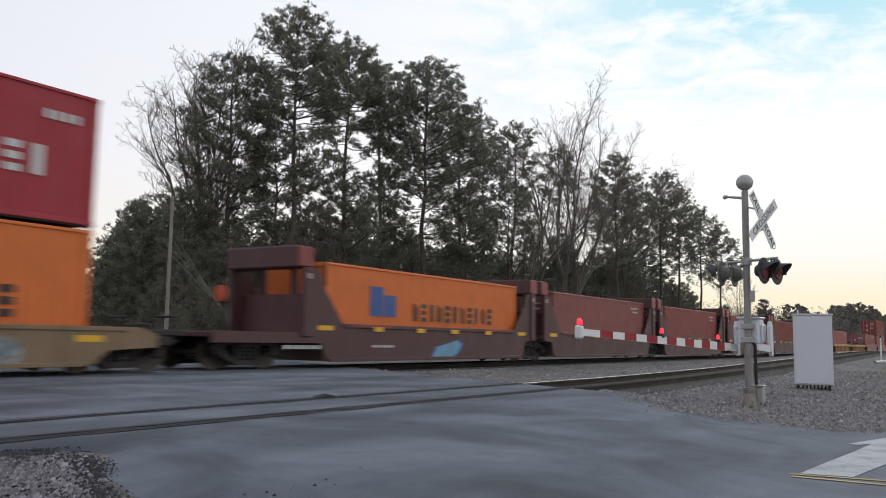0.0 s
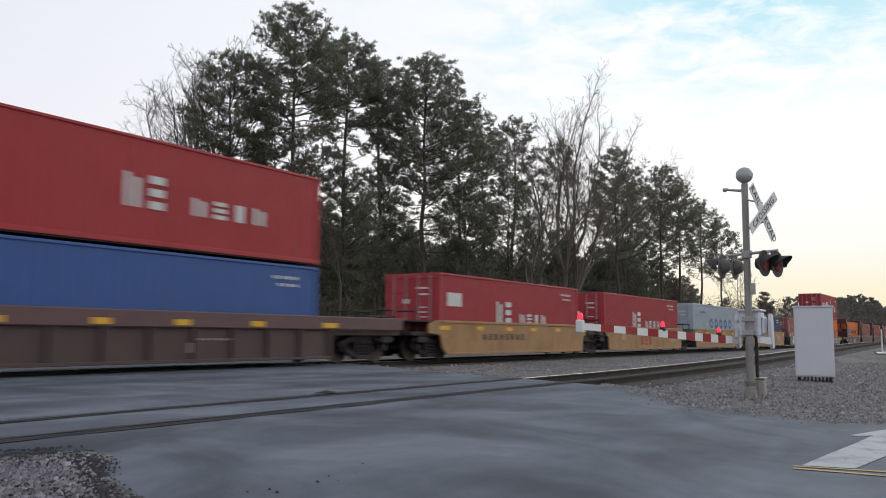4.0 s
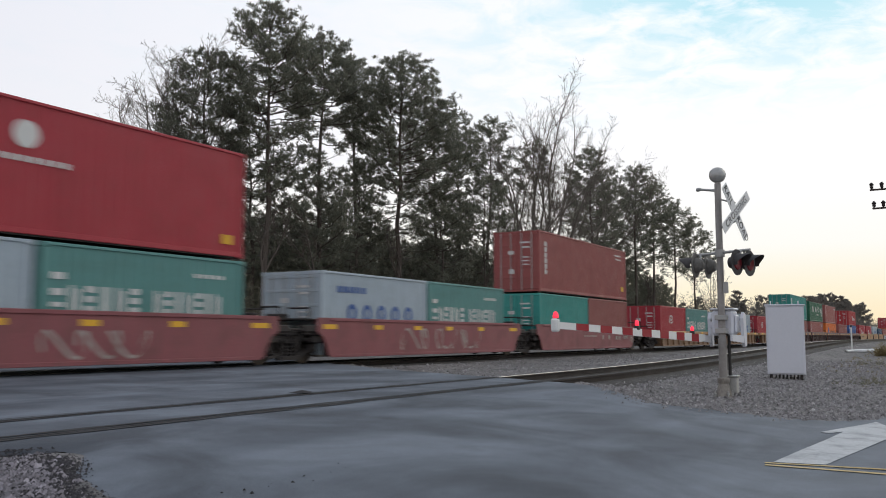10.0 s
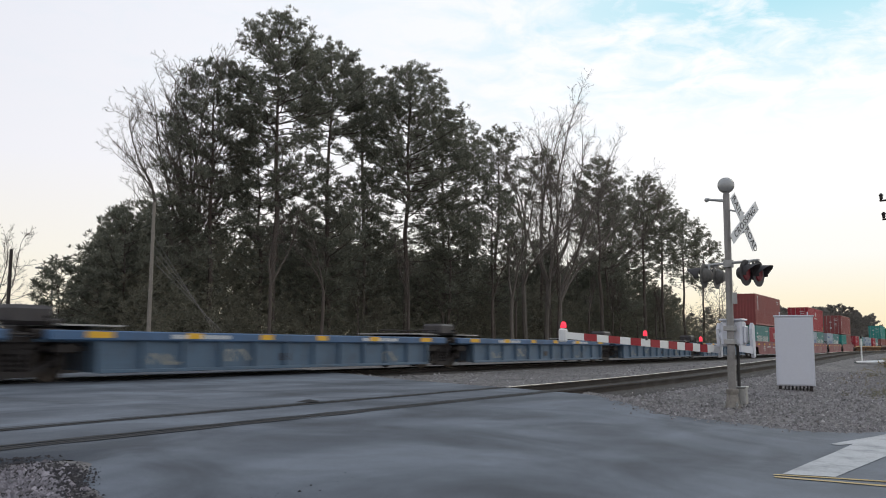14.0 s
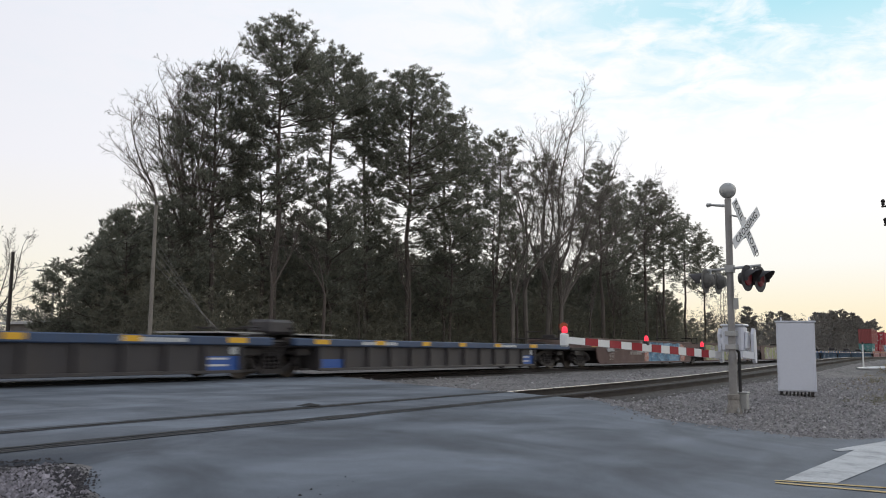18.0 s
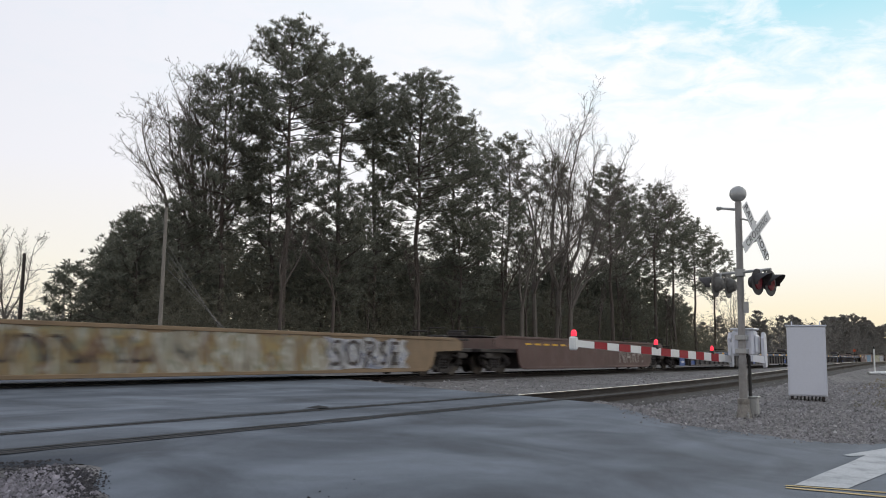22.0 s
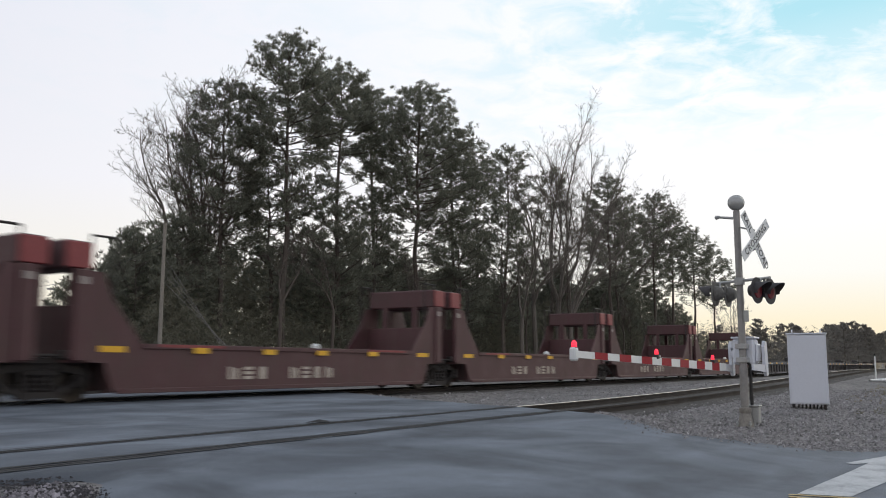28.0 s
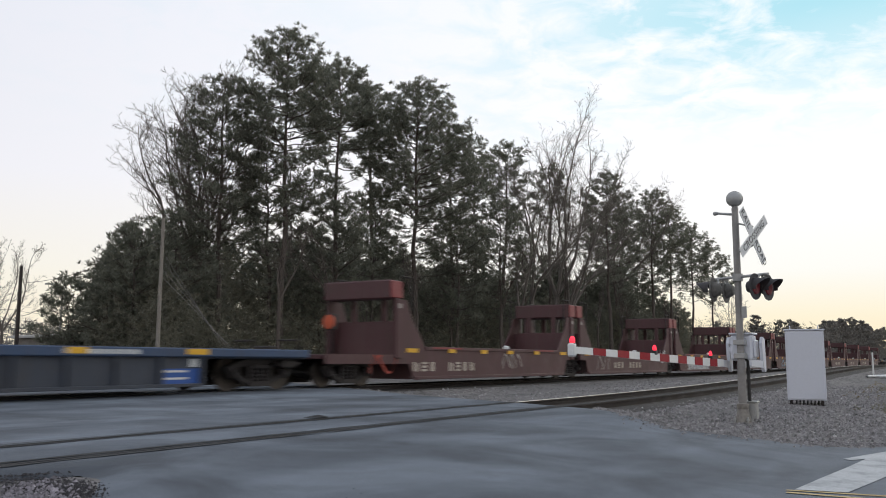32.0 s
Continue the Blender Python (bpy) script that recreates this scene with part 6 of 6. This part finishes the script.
# woods that close the view along the tracks
for k in range(46):
    x = 150 + k * 5.0 + rnd.normal() * 2
    y = 29 + rnd.rand() * 8 + max(0, 190 - x) * 0.12
    w, c = HAZY[k % 3]
    plant_tree("pine_tree", w, c, BARK, HAZE_PALED_LEAF, (x, y, -0.3), "distant pine along the tracks, haze put into its leaf colour", "distant woods", 0.36 + 0.26 * ease(160, 300, x) + 0.14 * rnd.rand(), rnd.rand() * 6)
for k in range(14):
    w, c = HAZY[k % 3]
    plant_tree("pine_tree", w, c, BARK, HAZE_PALED_LEAF, (330 + k * 14, 2 - k * 1.5 - rnd.rand() * 8, -0.3), "distant pine along the tracks, haze put into its leaf colour", "distant woods", 0.5 + 0.15 * rnd.rand(), rnd.rand() * 6)
for x, y, k in ((70.5, 1.2, 0.66), (73.0, 0.0, 0.72), (76.0, -1.5, 0.8)):
    w, c = KIND[3 + int(x) % 3]
    plant_tree("pine_tree", w, c, BARK, PINE, (x, y, -0.1), "bushy dark pine beside the street", "", k, x)


def brush(name, count, place, size, material, label, seed, blades=7, slim=0.07):
    r = np.random.RandomState(seed)
    pts = np.array([place(r) for _ in range(count)])
    v, f = tufts(pts, size, blades, r, 0.0, slim, None, True)
    return tagged(part(name, quads_mesh(name, v, f), material), label, "undergrowth", "", "stuff")


brush("undergrowth", 26000, lambda r: (lambda x: (x, 34.5 - 0.035 * (x - 30) + r.rand() * 6, 0.2 + abs(r.normal()) * 2.1))(29 + r.rand() ** 1.2 * 100), 0.24, SCRUB,
      "dark winter undergrowth along the wood's edge", 21, 9)
brush("undergrowth", 24000, lambda r: (lambda x: (x, 46 - 0.06 * (x - 30) + r.rand() * 8, 0.4 + r.rand() ** 0.8 * (8.4 + 1.8 * math.sin(x * 0.7)) * ease(30, 46, x)))(33 + r.rand() * 84), 0.40, SCRUB,
      "dark tangled undergrowth deep in the wood", 25, 11, 0.09)
brush("undergrowth", 15000, lambda r: (lambda x: (x, 34 + r.rand() * 9, 0.2 + r.rand() ** 1.1 * (6.0 + 1.4 * math.sin(x * 0.5)) * ease(150, 115, x)))(72 + r.rand() * 80), 0.30, SCRUB,
      "dark tangled undergrowth at the wood's thin end", 26, 9, 0.10)
brush("far_woods", 34000, lambda r: (lambda x: (x, 27 + r.rand() * 22, 0.3 + r.rand() ** 1.2 * (6.5 + 1.5 * math.sin(x * 0.13) + 1.2 * math.sin(x * 0.41))))(160 + r.rand() ** 1.4 * 420), 0.45, HAZE_PALED_LEAF,
      "woods far along the tracks, haze put into their leaf colour", 22, 8)
brush("far_woods", 5000, lambda r: (lambda x: (x, 1 - 0.01 * x - r.rand() * 30, 0.3 + r.rand() ** 1.2 * (5 + 1.5 * math.sin(x * 0.11))))(300 + r.rand() * 300), 0.9, HAZE_PALED_LEAF,
      "woods far along the tracks, haze put into their leaf colour", 23)
brush("far_woods", 6000, lambda r: (r.rand() * 120 - 20, 95 + r.rand() * 25, 0.3 + r.rand() ** 1.4 * 5.0), 0.9, HAZE_PALED_LEAF, "low woods beyond the crossing", 24)


# ---------------------------------------------------------------- the crossing signal and its gate
def make_signal():
    x, y, z = 17.08, 3.92, -0.30
    facing = 247.0  # degrees: the way in which the sign looks, up the road
    ob = thing("crossing_signal", "grey railway crossing signal with crossbuck, lamps and lowered gate", "crossing signal", pose(x, y, z))
    f = radians(facing)
    front = Vector((math.cos(f), math.sin(f), 0))
    side = Vector((-math.sin(f), math.cos(f), 0))
    part("mast", Shape().lathe((0, 0, 0.2), (0, 0, 1), [(0, 0.078), (0.9, 0.078), (0.92, 0.068), (3.95, 0.064), (3.98, 0.05)], 14), MAST, ob, smooth=True)
    base = part("base", Shape().lathe((0, 0, -0.12), (0, 0, 1), [(0, 0.20), (0.10, 0.20), (0.11, 0.15), (0.36, 0.10), (0.38, 0.115), (0.46, 0.115), (0.47, 0.08)], 12), CONCRETE, ob, smooth=True)
    for a in range(4):
        part("anchor_bolt", stored(("anchor_bolt",), lambda: Shape().tube((0, 0, 0), (0, 0, 0.10), 0.016, n=6).lathe((0, 0, 0.03), (0, 0, 1), [(0, 0.03), (0.03, 0.03)], 6)), GALV, base,
             at=(0.175 * math.cos(a * 1.57 + 0.7), 0.175 * math.sin(a * 1.57 + 0.7), 0.0))
    part("junction_box", Shape().box(0.12, 0.34, -0.22, 0.02, 0.04, 0.36, 0.02).box(0.10, 0.36, -0.24, 0.04, 0.36, 0.39, 0.008), GALV, ob, "grey junction box at the mast's foot")
    part("conduit", Shape().tube((0.14, -0.10, 0.38), (0.13, -0.10, 1.15), 0.032, n=8).tube((0.13, -0.10, 1.15), (0.05, 0.0, 1.3), 0.032, n=8), BLACK, ob, smooth=True)
    bell = part("bell", Shape().lathe((0, 0, 4.33), Vector((-0.96, -0.26, 0.12)), [(-0.11, 0.04), (-0.10, 0.12), (-0.02, 0.135), (0.0, 0.150), (0.03, 0.150), (0.06, 0.125), (0.10, 0.085), (0.12, 0.03)], 22), GALV, ob, "round grey warning bell", smooth=True)
    part("bell_rim", Shape().lathe((0, 0, 4.33), Vector((-0.96, -0.26, 0.12)), [(-0.012, 0.148), (-0.012, 0.160), (0.018, 0.160), (0.018, 0.148)], 22), RUST_PATCH, bell, "dull reddish rim")
    part("bell_neck", Shape().tube((0, 0, -0.18), (0, 0, -0.05), 0.035, n=8), GALV, bell, at=(0, 0, 4.33))
    part("bracket_arm", Shape().tube(Vector((0, 0, 4.02)), -front * 0.42 + Vector((0, 0, 4.10)), 0.03, 0.022, 8).lathe(-front * 0.42 + Vector((0, 0, 4.10)), -front, [(-0.02, 0.03), (0.06, 0.045), (0.08, 0.03)], 8), GALV, ob, smooth=True)
    # crossbuck: two boards that cross, on brackets before the mast
    g = radians(facing + 6)
    look_way, board_way = Vector((math.cos(g), math.sin(g), 0)), Vector((-math.sin(g), math.cos(g), 0))
    frame_m = Matrix.Translation(front * 0.40 + Vector((0, 0, 3.55))) @ Matrix(((board_way.x, 0, look_way.x, 0), (board_way.y, 0, look_way.y, 0), (0, 1, 0, 0), (0, 0, 0, 1)))
    for angle, depth, words in ((38, 0.0, ("CROSSING",)), (-51, -0.02, ("RAIL", "ROAD"))):
        board = part("crossbuck_board", stored(("crossbuck_board",), lambda: Shape().box(-0.62, 0.62, -0.102, 0.102, -0.006, 0.006, 0.003)), WHITE_PAINT, ob, "white board with black letters",
                     at=frame_m @ Matrix.Translation((0, 0, depth)) @ pose(0, 0, 0, 0, 0, angle))
        if len(words) == 1:
            text_part("lettering", words[0], 0.185, LETTER, board, Matrix.Translation((0, 0, 0.008)))
        else:
            text_part("lettering", words[0], 0.185, LETTER, board, Matrix.Translation((-0.39, 0, 0.008)))
            text_part("lettering", words[1], 0.185, LETTER, board, Matrix.Translation((0.40, 0, 0.008)))
    for dz in (-0.3, 0.3):
        part("bracket", Shape().tube(Vector((0, 0, 3.55 + dz)), front * 0.39 + Vector((0, 0, 3.55 + dz * 0.6)), 0.018, n=6), GALV, ob)
    # lamps, two looking each way
    part("crossarm", Shape().tube(front * 0.68 + Vector((0, 0, 2.79)), -front * 0.58 + Vector((0, 0, 2.77)), 0.028, n=8).lathe((0, 0, 2.70), (0, 0, 1), [(0, 0.10), (0.14, 0.10)], 10), GALV, ob, smooth=True)
    for way, reach in ((1, 0.52), (-1, 0.42)):
        for off in (-0.2, 0.2):
            at = front * (way * reach) + side * off + Vector((0, 0, 2.55))
            turn = f + 0.16 if way > 0 else f + math.pi + 0.34
            out = Vector((math.cos(turn), math.sin(turn), 0))
            lamp = part("signal_lamp", Shape().lathe(at, out, [(-0.16, 0.05), (-0.14, 0.10), (-0.03, 0.155), (0.0, 0.155)], 16), BLACK if way > 0 else LAMP_BACK, ob, "black signal lamp with round background", smooth=True)
            part("background", Shape().lathe(at, out, [(0.0, 0.25), (0.012, 0.25)], 24), HOOD if way > 0 else LAMP_BACK, lamp)
            part("lens", Shape().lathe(at + out * 0.012, out, [(0, 0.15), (0.02, 0.14), (0.035, 0.09), (0.04, 0.02)], 16), LENS_RED, lamp, "dim red lens", smooth=True)
            hood, n = Shape(), 12
            for k in range(n + 1):
                a = math.pi * (-0.12 + 1.24 * k / n)
                w = side * math.cos(a) + Vector((0, 0, 1)) * math.sin(a)
                deep = (0.27 if way > 0 else 0.32) * (0.35 + 0.65 * math.sin(min(max(a, 0), math.pi)))
                for r, u in ((0.165, 0.0), (0.150, deep)):
                    hood.v.append(tuple(at + w * r + out * (0.012 + u)))
            hood.f += [(2 * k, 2 * k + 2, 2 * k + 3, 2 * k + 1) for k in range(n)]
            part("hood", hood, HOOD, lamp, smooth=True)
            part("lamp_stem", Shape().tube(at + out * -0.08, front * (way * reach) + side * off * 0.2 + Vector((0, 0, 2.78)), 0.022, n=6), GALV, lamp)
    part("name_plate", Shape().box(0.02, 0.03, -0.16, -0.06, 1.98, 2.2, 0.003).turned(pose(-0.09, 0, 0)), GALV, ob)
    # gate mechanism: housing, counterweights, arm
    arm_way = Vector((10.57 - x, 4.57 - y - 0.24, 0)).normalized()
    across = Vector((-arm_way.y, arm_way.x, 0))

    def placed(s):
        return s.turned(Matrix(((arm_way.x, across.x, 0, 0), (arm_way.y, across.y, 0, 0), (0, 0, 1, 0), (0, 0, 0, 1))))
    box_ = part("gate_mechanism", placed(Shape().box(-0.42, -0.09, -0.23, 0.19, 1.16, 1.66, 0.04).box(-0.38, -0.14, 0.19, 0.24, 1.22, 1.56, 0.02).lathe((-0.26, -0.28, 1.36), (0, 1, 0), [(0, 0.08), (0.05, 0.10)], 12).box(-0.34, -0.16, -0.27, -0.22, 1.48, 1.6, 0.01).lathe((-0.09, -0.12, 1.58), (1, 0, 0), [(0, 0.03), (0.04, 0.03)], 8)), ALUMINIUM, ob, "pale grey gate mechanism housing")
    part("cover", placed(Shape().box(-0.44, -0.07, -0.25, 0.21, 1.66, 1.70, 0.015)), ALUMINIUM, box_)
    part("clamp", placed(Shape().box(-0.1, 0.1, -0.11, 0.10, 1.2, 1.3, 0.01).box(-0.1, 0.1, -0.11, 0.10, 1.46, 1.56, 0.01)), GALV, box_)
    for dy in (-0.32, 0.32):
        weight = part("counterweight", placed(Shape().prism([(-0.44, 0.96), (-0.34, 0.94), (-0.26, 1.1), (-0.22, 1.5), (-0.30, 1.62), (-0.40, 1.58), (-0.44, 1.2)], dy - 0.03, dy + 0.03)), ALUMINIUM, ob, "pale counterweight arm of the gate")
        part("lever", placed(Shape().prism([(-0.32, 1.02), (0.5, 1.06), (0.5, 1.18), (-0.32, 1.16)], dy - 0.02, dy + 0.02)), ALUMINIUM, weight)
    tip = 6.55
    arm = part("gate_arm", placed(Shape().prism([(0.35, 1.06), (0.62, 1.04), (tip, 1.245), (tip, 1.335), (0.62, 1.19), (0.35, 1.18)], -0.26, -0.22)), WHITE_PAINT, ob, "red and white striped gate arm")
    at = 0.75
    while at + 0.35 < tip:
        z0, z1 = 1.04 + (at - 0.62) * 0.03457, 1.19 + (at - 0.62) * 0.02445
        w = 0.40
        e0, e1 = z0 + w * 0.03457, z1 + w * 0.02445
        part("stripe", placed(Shape().prism([(at, z0), (at + w, e0), (at + w, e1), (at, z1)], -0.266, -0.214)), RED_STRIPE, arm)
        at += 0.81
    for u, r in ((tip + 0.04, 0.036), (3.75, 0.030), (1.05, 0.028)):
        zz = 1.19 + (u - 0.62) * 0.02445
        lamp = part("gate_lamp", placed(Shape().box(u - 0.04, u + 0.04, -0.28, -0.20, zz - 0.02, zz + 0.05, 0.01)), BLACK, arm, "small lit red gate lamp")
        part("lens", placed(Shape().lathe((u, -0.24, zz + 0.05), (0, 0, 1), [(0, r), (0.02, r * 1.1), (0.06, r), (0.085, r * 0.4)], 12)), LAMP_RED, lamp)
    part("arm_tip", placed(Shape().box(tip, tip + 0.10, -0.29, -0.19, 1.20, 1.38, 0.02)), WHITE_PAINT, arm)
    return ob


make_signal()


def make_cabinet():
    ob = thing("control_cabinet", "tall pale grey metal equipment cabinet on short legs", "cabinet", pose(24.2, 3.93, -0.16, 0, 0, 9.0))
    part("body", Shape().box(0, 0.62, -0.49, 0.46, 0.0, 1.82, 0.012), ALUMINIUM, ob)
    part("door", Shape().box(-0.02, 0.0, -0.45, 0.42, 0.03, 1.78, 0.006), ALUMINIUM, ob)
    part("roof", Shape().box(-0.03, 0.65, -0.52, 0.49, 1.82, 1.86, 0.01), ALUMINIUM, ob)
    for yy in (-0.36, 0.33):
        part("lifting_eye", Shape().lathe((0.1, yy - 0.015, 1.90), (0, 1, 0), [(0, 0.025), (0, 0.055), (0.03, 0.055), (0.03, 0.025)], 12), ALUMINIUM, ob)
    for xx in (0.05, 0.5):
        for yy in (-0.42, 0.34):
            part("leg", Shape().box(xx, xx + 0.07, yy, yy + 0.07, -0.16, 0.0, 0.005), STEEL_DARK, ob)
    for k in range(7):
        part("cable", Shape().tube((0.2, -0.30 + k * 0.09, 0.02), (0.16, -0.30 + k * 0.09 + 0.02, -0.17), 0.022, n=6), BLACK, ob)
    return ob


make_cabinet()

# a white marker post and coiled pipe beside the empty track
ground_at = ground_height
p = thing("marker_post", "thin white marker post with a dark cap", "post", pose(53.2, 5.1, ground_at(53.2, 5.1)))
part("post", Shape().box(-0.06, 0.06, -0.035, 0.035, -0.1, 1.28, 0.01), WHITE_PAINT, p)
part("cap", Shape().box(-0.065, 0.065, -0.04, 0.04, 1.28, 1.42, 0.01), BLACK, p)
p = thing("pipe_coil", "pale hose lying in a loose loop on the gravel", "pipe", pose(49.0, 3.9, ground_at(49.0, 3.9)))
s, last = Shape(), None
for k in range(30):
    a = k * 0.29
    q = Vector((1.6 * math.sin(a) * (1 - k * 0.008), 1.1 * math.cos(a) - 0.03 * k, 0.10 + 0.12 * math.sin(a * 0.5) ** 2))
    if last is not None:
        s.tube(last, q, 0.07, n=6, caps=False)
    last = q
part("hose", s, WHITE_PAINT, p, smooth=True)
p = thing("dry_shrub", "low tan tuft of dry grass and brush", "shrub", pose(45.5, 3.0, ground_at(45.5, 3.0)))
r = np.random.RandomState(5)
v, f = tufts(np.abs(r.normal(size=(160, 3))) * np.array([0.22, 0.22, 0.2]) * np.sign(r.normal(size=(160, 3)) + np.array([0, 0, 9])), 0.2, 8, r, 0.0)
part("blades", quads_mesh("blades", v, f), GRASS_DRY, p)
brush("dry_weeds", 420, lambda r: (lambda x, y: (x, y, ground_height(x, y) + 0.03))(28 + r.rand() * 40, -0.5 + r.rand() * 4.5), 0.09, GRASS_DRY, "sparse dry weeds and dead brush on the gravel", 31)
brush("dead_brush", 90, lambda r: (lambda x, y: (x, y, ground_height(x, y) + 0.04))(*( (36 + r.normal() * 1.4, 2.6 + r.normal() * 0.5) if r.rand() < 0.6 else (24.5 + r.normal() * 0.8, 1.9 + r.normal() * 0.4))), 0.14, SCRUB,
      "small heaps of dead brush on the gravel", 32)


# ---------------------------------------------------------------- poles, wires, buildings and a waiting car
def utility_pole(x, y, z, height, radius, material, label, arms=()):
    ob = thing("utility_pole", label, "utility pole", pose(x, y, z))
    part("pole", Shape().tube((0, 0, -0.3), (0, 0, height), radius, radius * 0.72, 12), material, ob, smooth=True)
    for h, half, turn in arms:
        d = Vector((math.cos(turn), math.sin(turn), 0))
        arm = part("crossarm", Shape().tube(-d * half + Vector((0, 0, h)), d * half + Vector((0, 0, h)), 0.06, n=6), DARK_POLE, ob)
        for k in (-0.92, -0.45, 0.45, 0.92):
            part("insulator", Shape().lathe(d * half * k + Vector((0, 0, h + 0.05)), (0, 0, 1), [(0, 0.04), (0.08, 0.10), (0.22, 0.10), (0.30, 0.14), (0.42, 0.05)], 8), STEEL_DARK, arm)
    return ob


utility_pole(27.15, 33.0, 0.0, 7.6, 0.105, WOOD_POLE, "tall weathered grey utility pole at the wood's edge")
utility_pole(36.6, 60.0, 0.3, 7.4, 0.16, DARK_POLE, "dark wooden utility pole beyond the crossing")
utility_pole(59.95, 3.05, 0.1, 10.6, 0.15, DARK_POLE, "dark utility pole with two crossarms beside the tracks", ((10.05, 1.25, 1.5), (8.85, 1.15, 1.5)))


def wire(name, p, q, sag, radius, label, parent=None):
    s, last = Shape(), None
    p, q = Vector(p), Vector(q)
    for k in range(13):
        u = k / 12
        w = p.lerp(q, u) - Vector((0, 0, sag * 4 * u * (1 - u)))
        if last is not None:
            s.tube(last, w, radius, n=4, caps=False)
        last = w
    return tagged(part(name, s, STEEL_DARK), label, "wire")


for k in range(4):
    guy = Shape().tube((27.15, 33.0, 6.0 - 0.4 * k), (31.2 + 0.3 * k, 31.6 - 0.1 * k, 0.1), 0.012, n=5)
    tagged(part("guy_wire", guy, MAST), "grey guy wire from the utility pole to the ground", "wire")
wire("power_line", (27.15, 33.0, 6.6), (36.6, 60.0, 6.4), 0.5, 0.014, "thin power line between two utility poles")
wire("power_line", (36.6, 60.0, 4.3), (52.0, 66.0, 4.6), 0.2, 0.014, "thin power line beyond the crossing")
wire("power_line", (36.6, 60.0, 4.4), (4.0, 72.0, 5.6), 0.4, 0.014, "thin power line beyond the crossing")

p = thing("street_lamp", "slim pale street lamp beyond the crossing", "street lamp", pose(41.4, 62.0, 0.3))
part("post", Shape().tube((0, 0, 0), (0, 0, 6.2), 0.10, 0.06, 8), GALV, p, smooth=True)
part("arm", Shape().tube((0, 0, 6.1), (-1.2, -0.3, 6.35), 0.04, n=6), GALV, p)
part("head", Shape().box(-1.7, -1.1, -0.42, -0.18, 6.3, 6.42, 0.03), GALV, p)


def small_building(x, y, w, d, h, wall, label, turn=0.0):
    ob = thing("building", label, "building", pose(x, y, 0.3, 0, 0, turn))
    part("wall", Shape().box(0, w, 0, d, -0.3, h, 0.02), wall, ob)
    part("roof", Shape().prism([(-0.5, h), (w + 0.5, h), (w + 0.5, h + 0.22), (w * 0.5, h + 0.5), (-0.5, h + 0.22)], -0.5, d + 0.5), ROOF_WHITE, ob)
    for k in range(3):
        win = part("window", Shape().box(w * (0.15 + 0.28 * k), w * (0.15 + 0.28 * k) + w * 0.14, -0.03, 0.0, h * 0.35, h * 0.75), GLASS_DARK, ob)
        part("window_frame", Shape().box(w * (0.15 + 0.28 * k) - 0.06, w * (0.15 + 0.28 * k) + w * 0.14 + 0.06, -0.06, -0.031, h * 0.35 - 0.1, h * 0.35), WHITE_PAINT, win)
    return ob


small_building(50.5, 77.0, 8.0, 6.0, 2.6, CONCRETE, "low pale building with a flat white roof beyond the crossing")
small_building(30.0, 82.0, 17.0, 8.0, 2.4, BRICK_RED, "long low brick building beyond the crossing")


def make_car():
    ob = thing("waiting_car", "dark car waiting behind the train with white headlights", "car", pose(16.4, 29.6, road_height(29) + 0.0, 0, 0, -120))
    body = [(-2.2, 0.35), (-1.9, 0.28), (1.95, 0.28), (2.2, 0.4), (2.22, 0.72), (1.9, 0.86), (0.95, 0.95), (0.4, 1.38), (-1.1, 1.42), (-1.75, 1.0), (-2.2, 0.92)]
    part("body", Shape().prism(body, -0.85, 0.85), BLACK, ob)
    part("windscreen", Shape().add([(0.97, -0.74, 0.955), (0.97, 0.74, 0.955), (0.44, 0.66, 1.36), (0.44, -0.66, 1.36)], [(0, 1, 2, 3)]).turned(pose(0.012, 0, 0.012)), GLASS_DARK, ob)
    for yy in (-0.66, 0.66):
        part("headlight", Shape().lathe((2.12, yy, 0.66), (1, 0, 0.1), [(0, 0.13), (0.09, 0.13), (0.12, 0.06)], 12), HEADLIGHT, ob)
    part("bumper", Shape().box(2.1, 2.26, -0.82, 0.82, 0.36, 0.54, 0.04), BLACK, ob)
    for xx in (-1.35, 1.35):
        for yy in (-0.84, 0.84):
            w = part("wheel", Shape().lathe((xx, yy - 0.1, 0.32), (0, 1, 0), [(0, 0.2), (0.0, 0.32), (0.2, 0.32), (0.2, 0.2)], 16), RUBBER, ob)
            part("rim", Shape().lathe((xx, yy - 0.11 if yy < 0 else yy + 0.1, 0.32), (0, 1, 0), [(0, 0.05), (0.0, 0.2), (0.012, 0.2)], 12), GALV, w)
    return ob


HEADLIGHT = glowing("lit_headlight", (1.0, 0.95, 0.85), 4.0)
make_car()


motions()
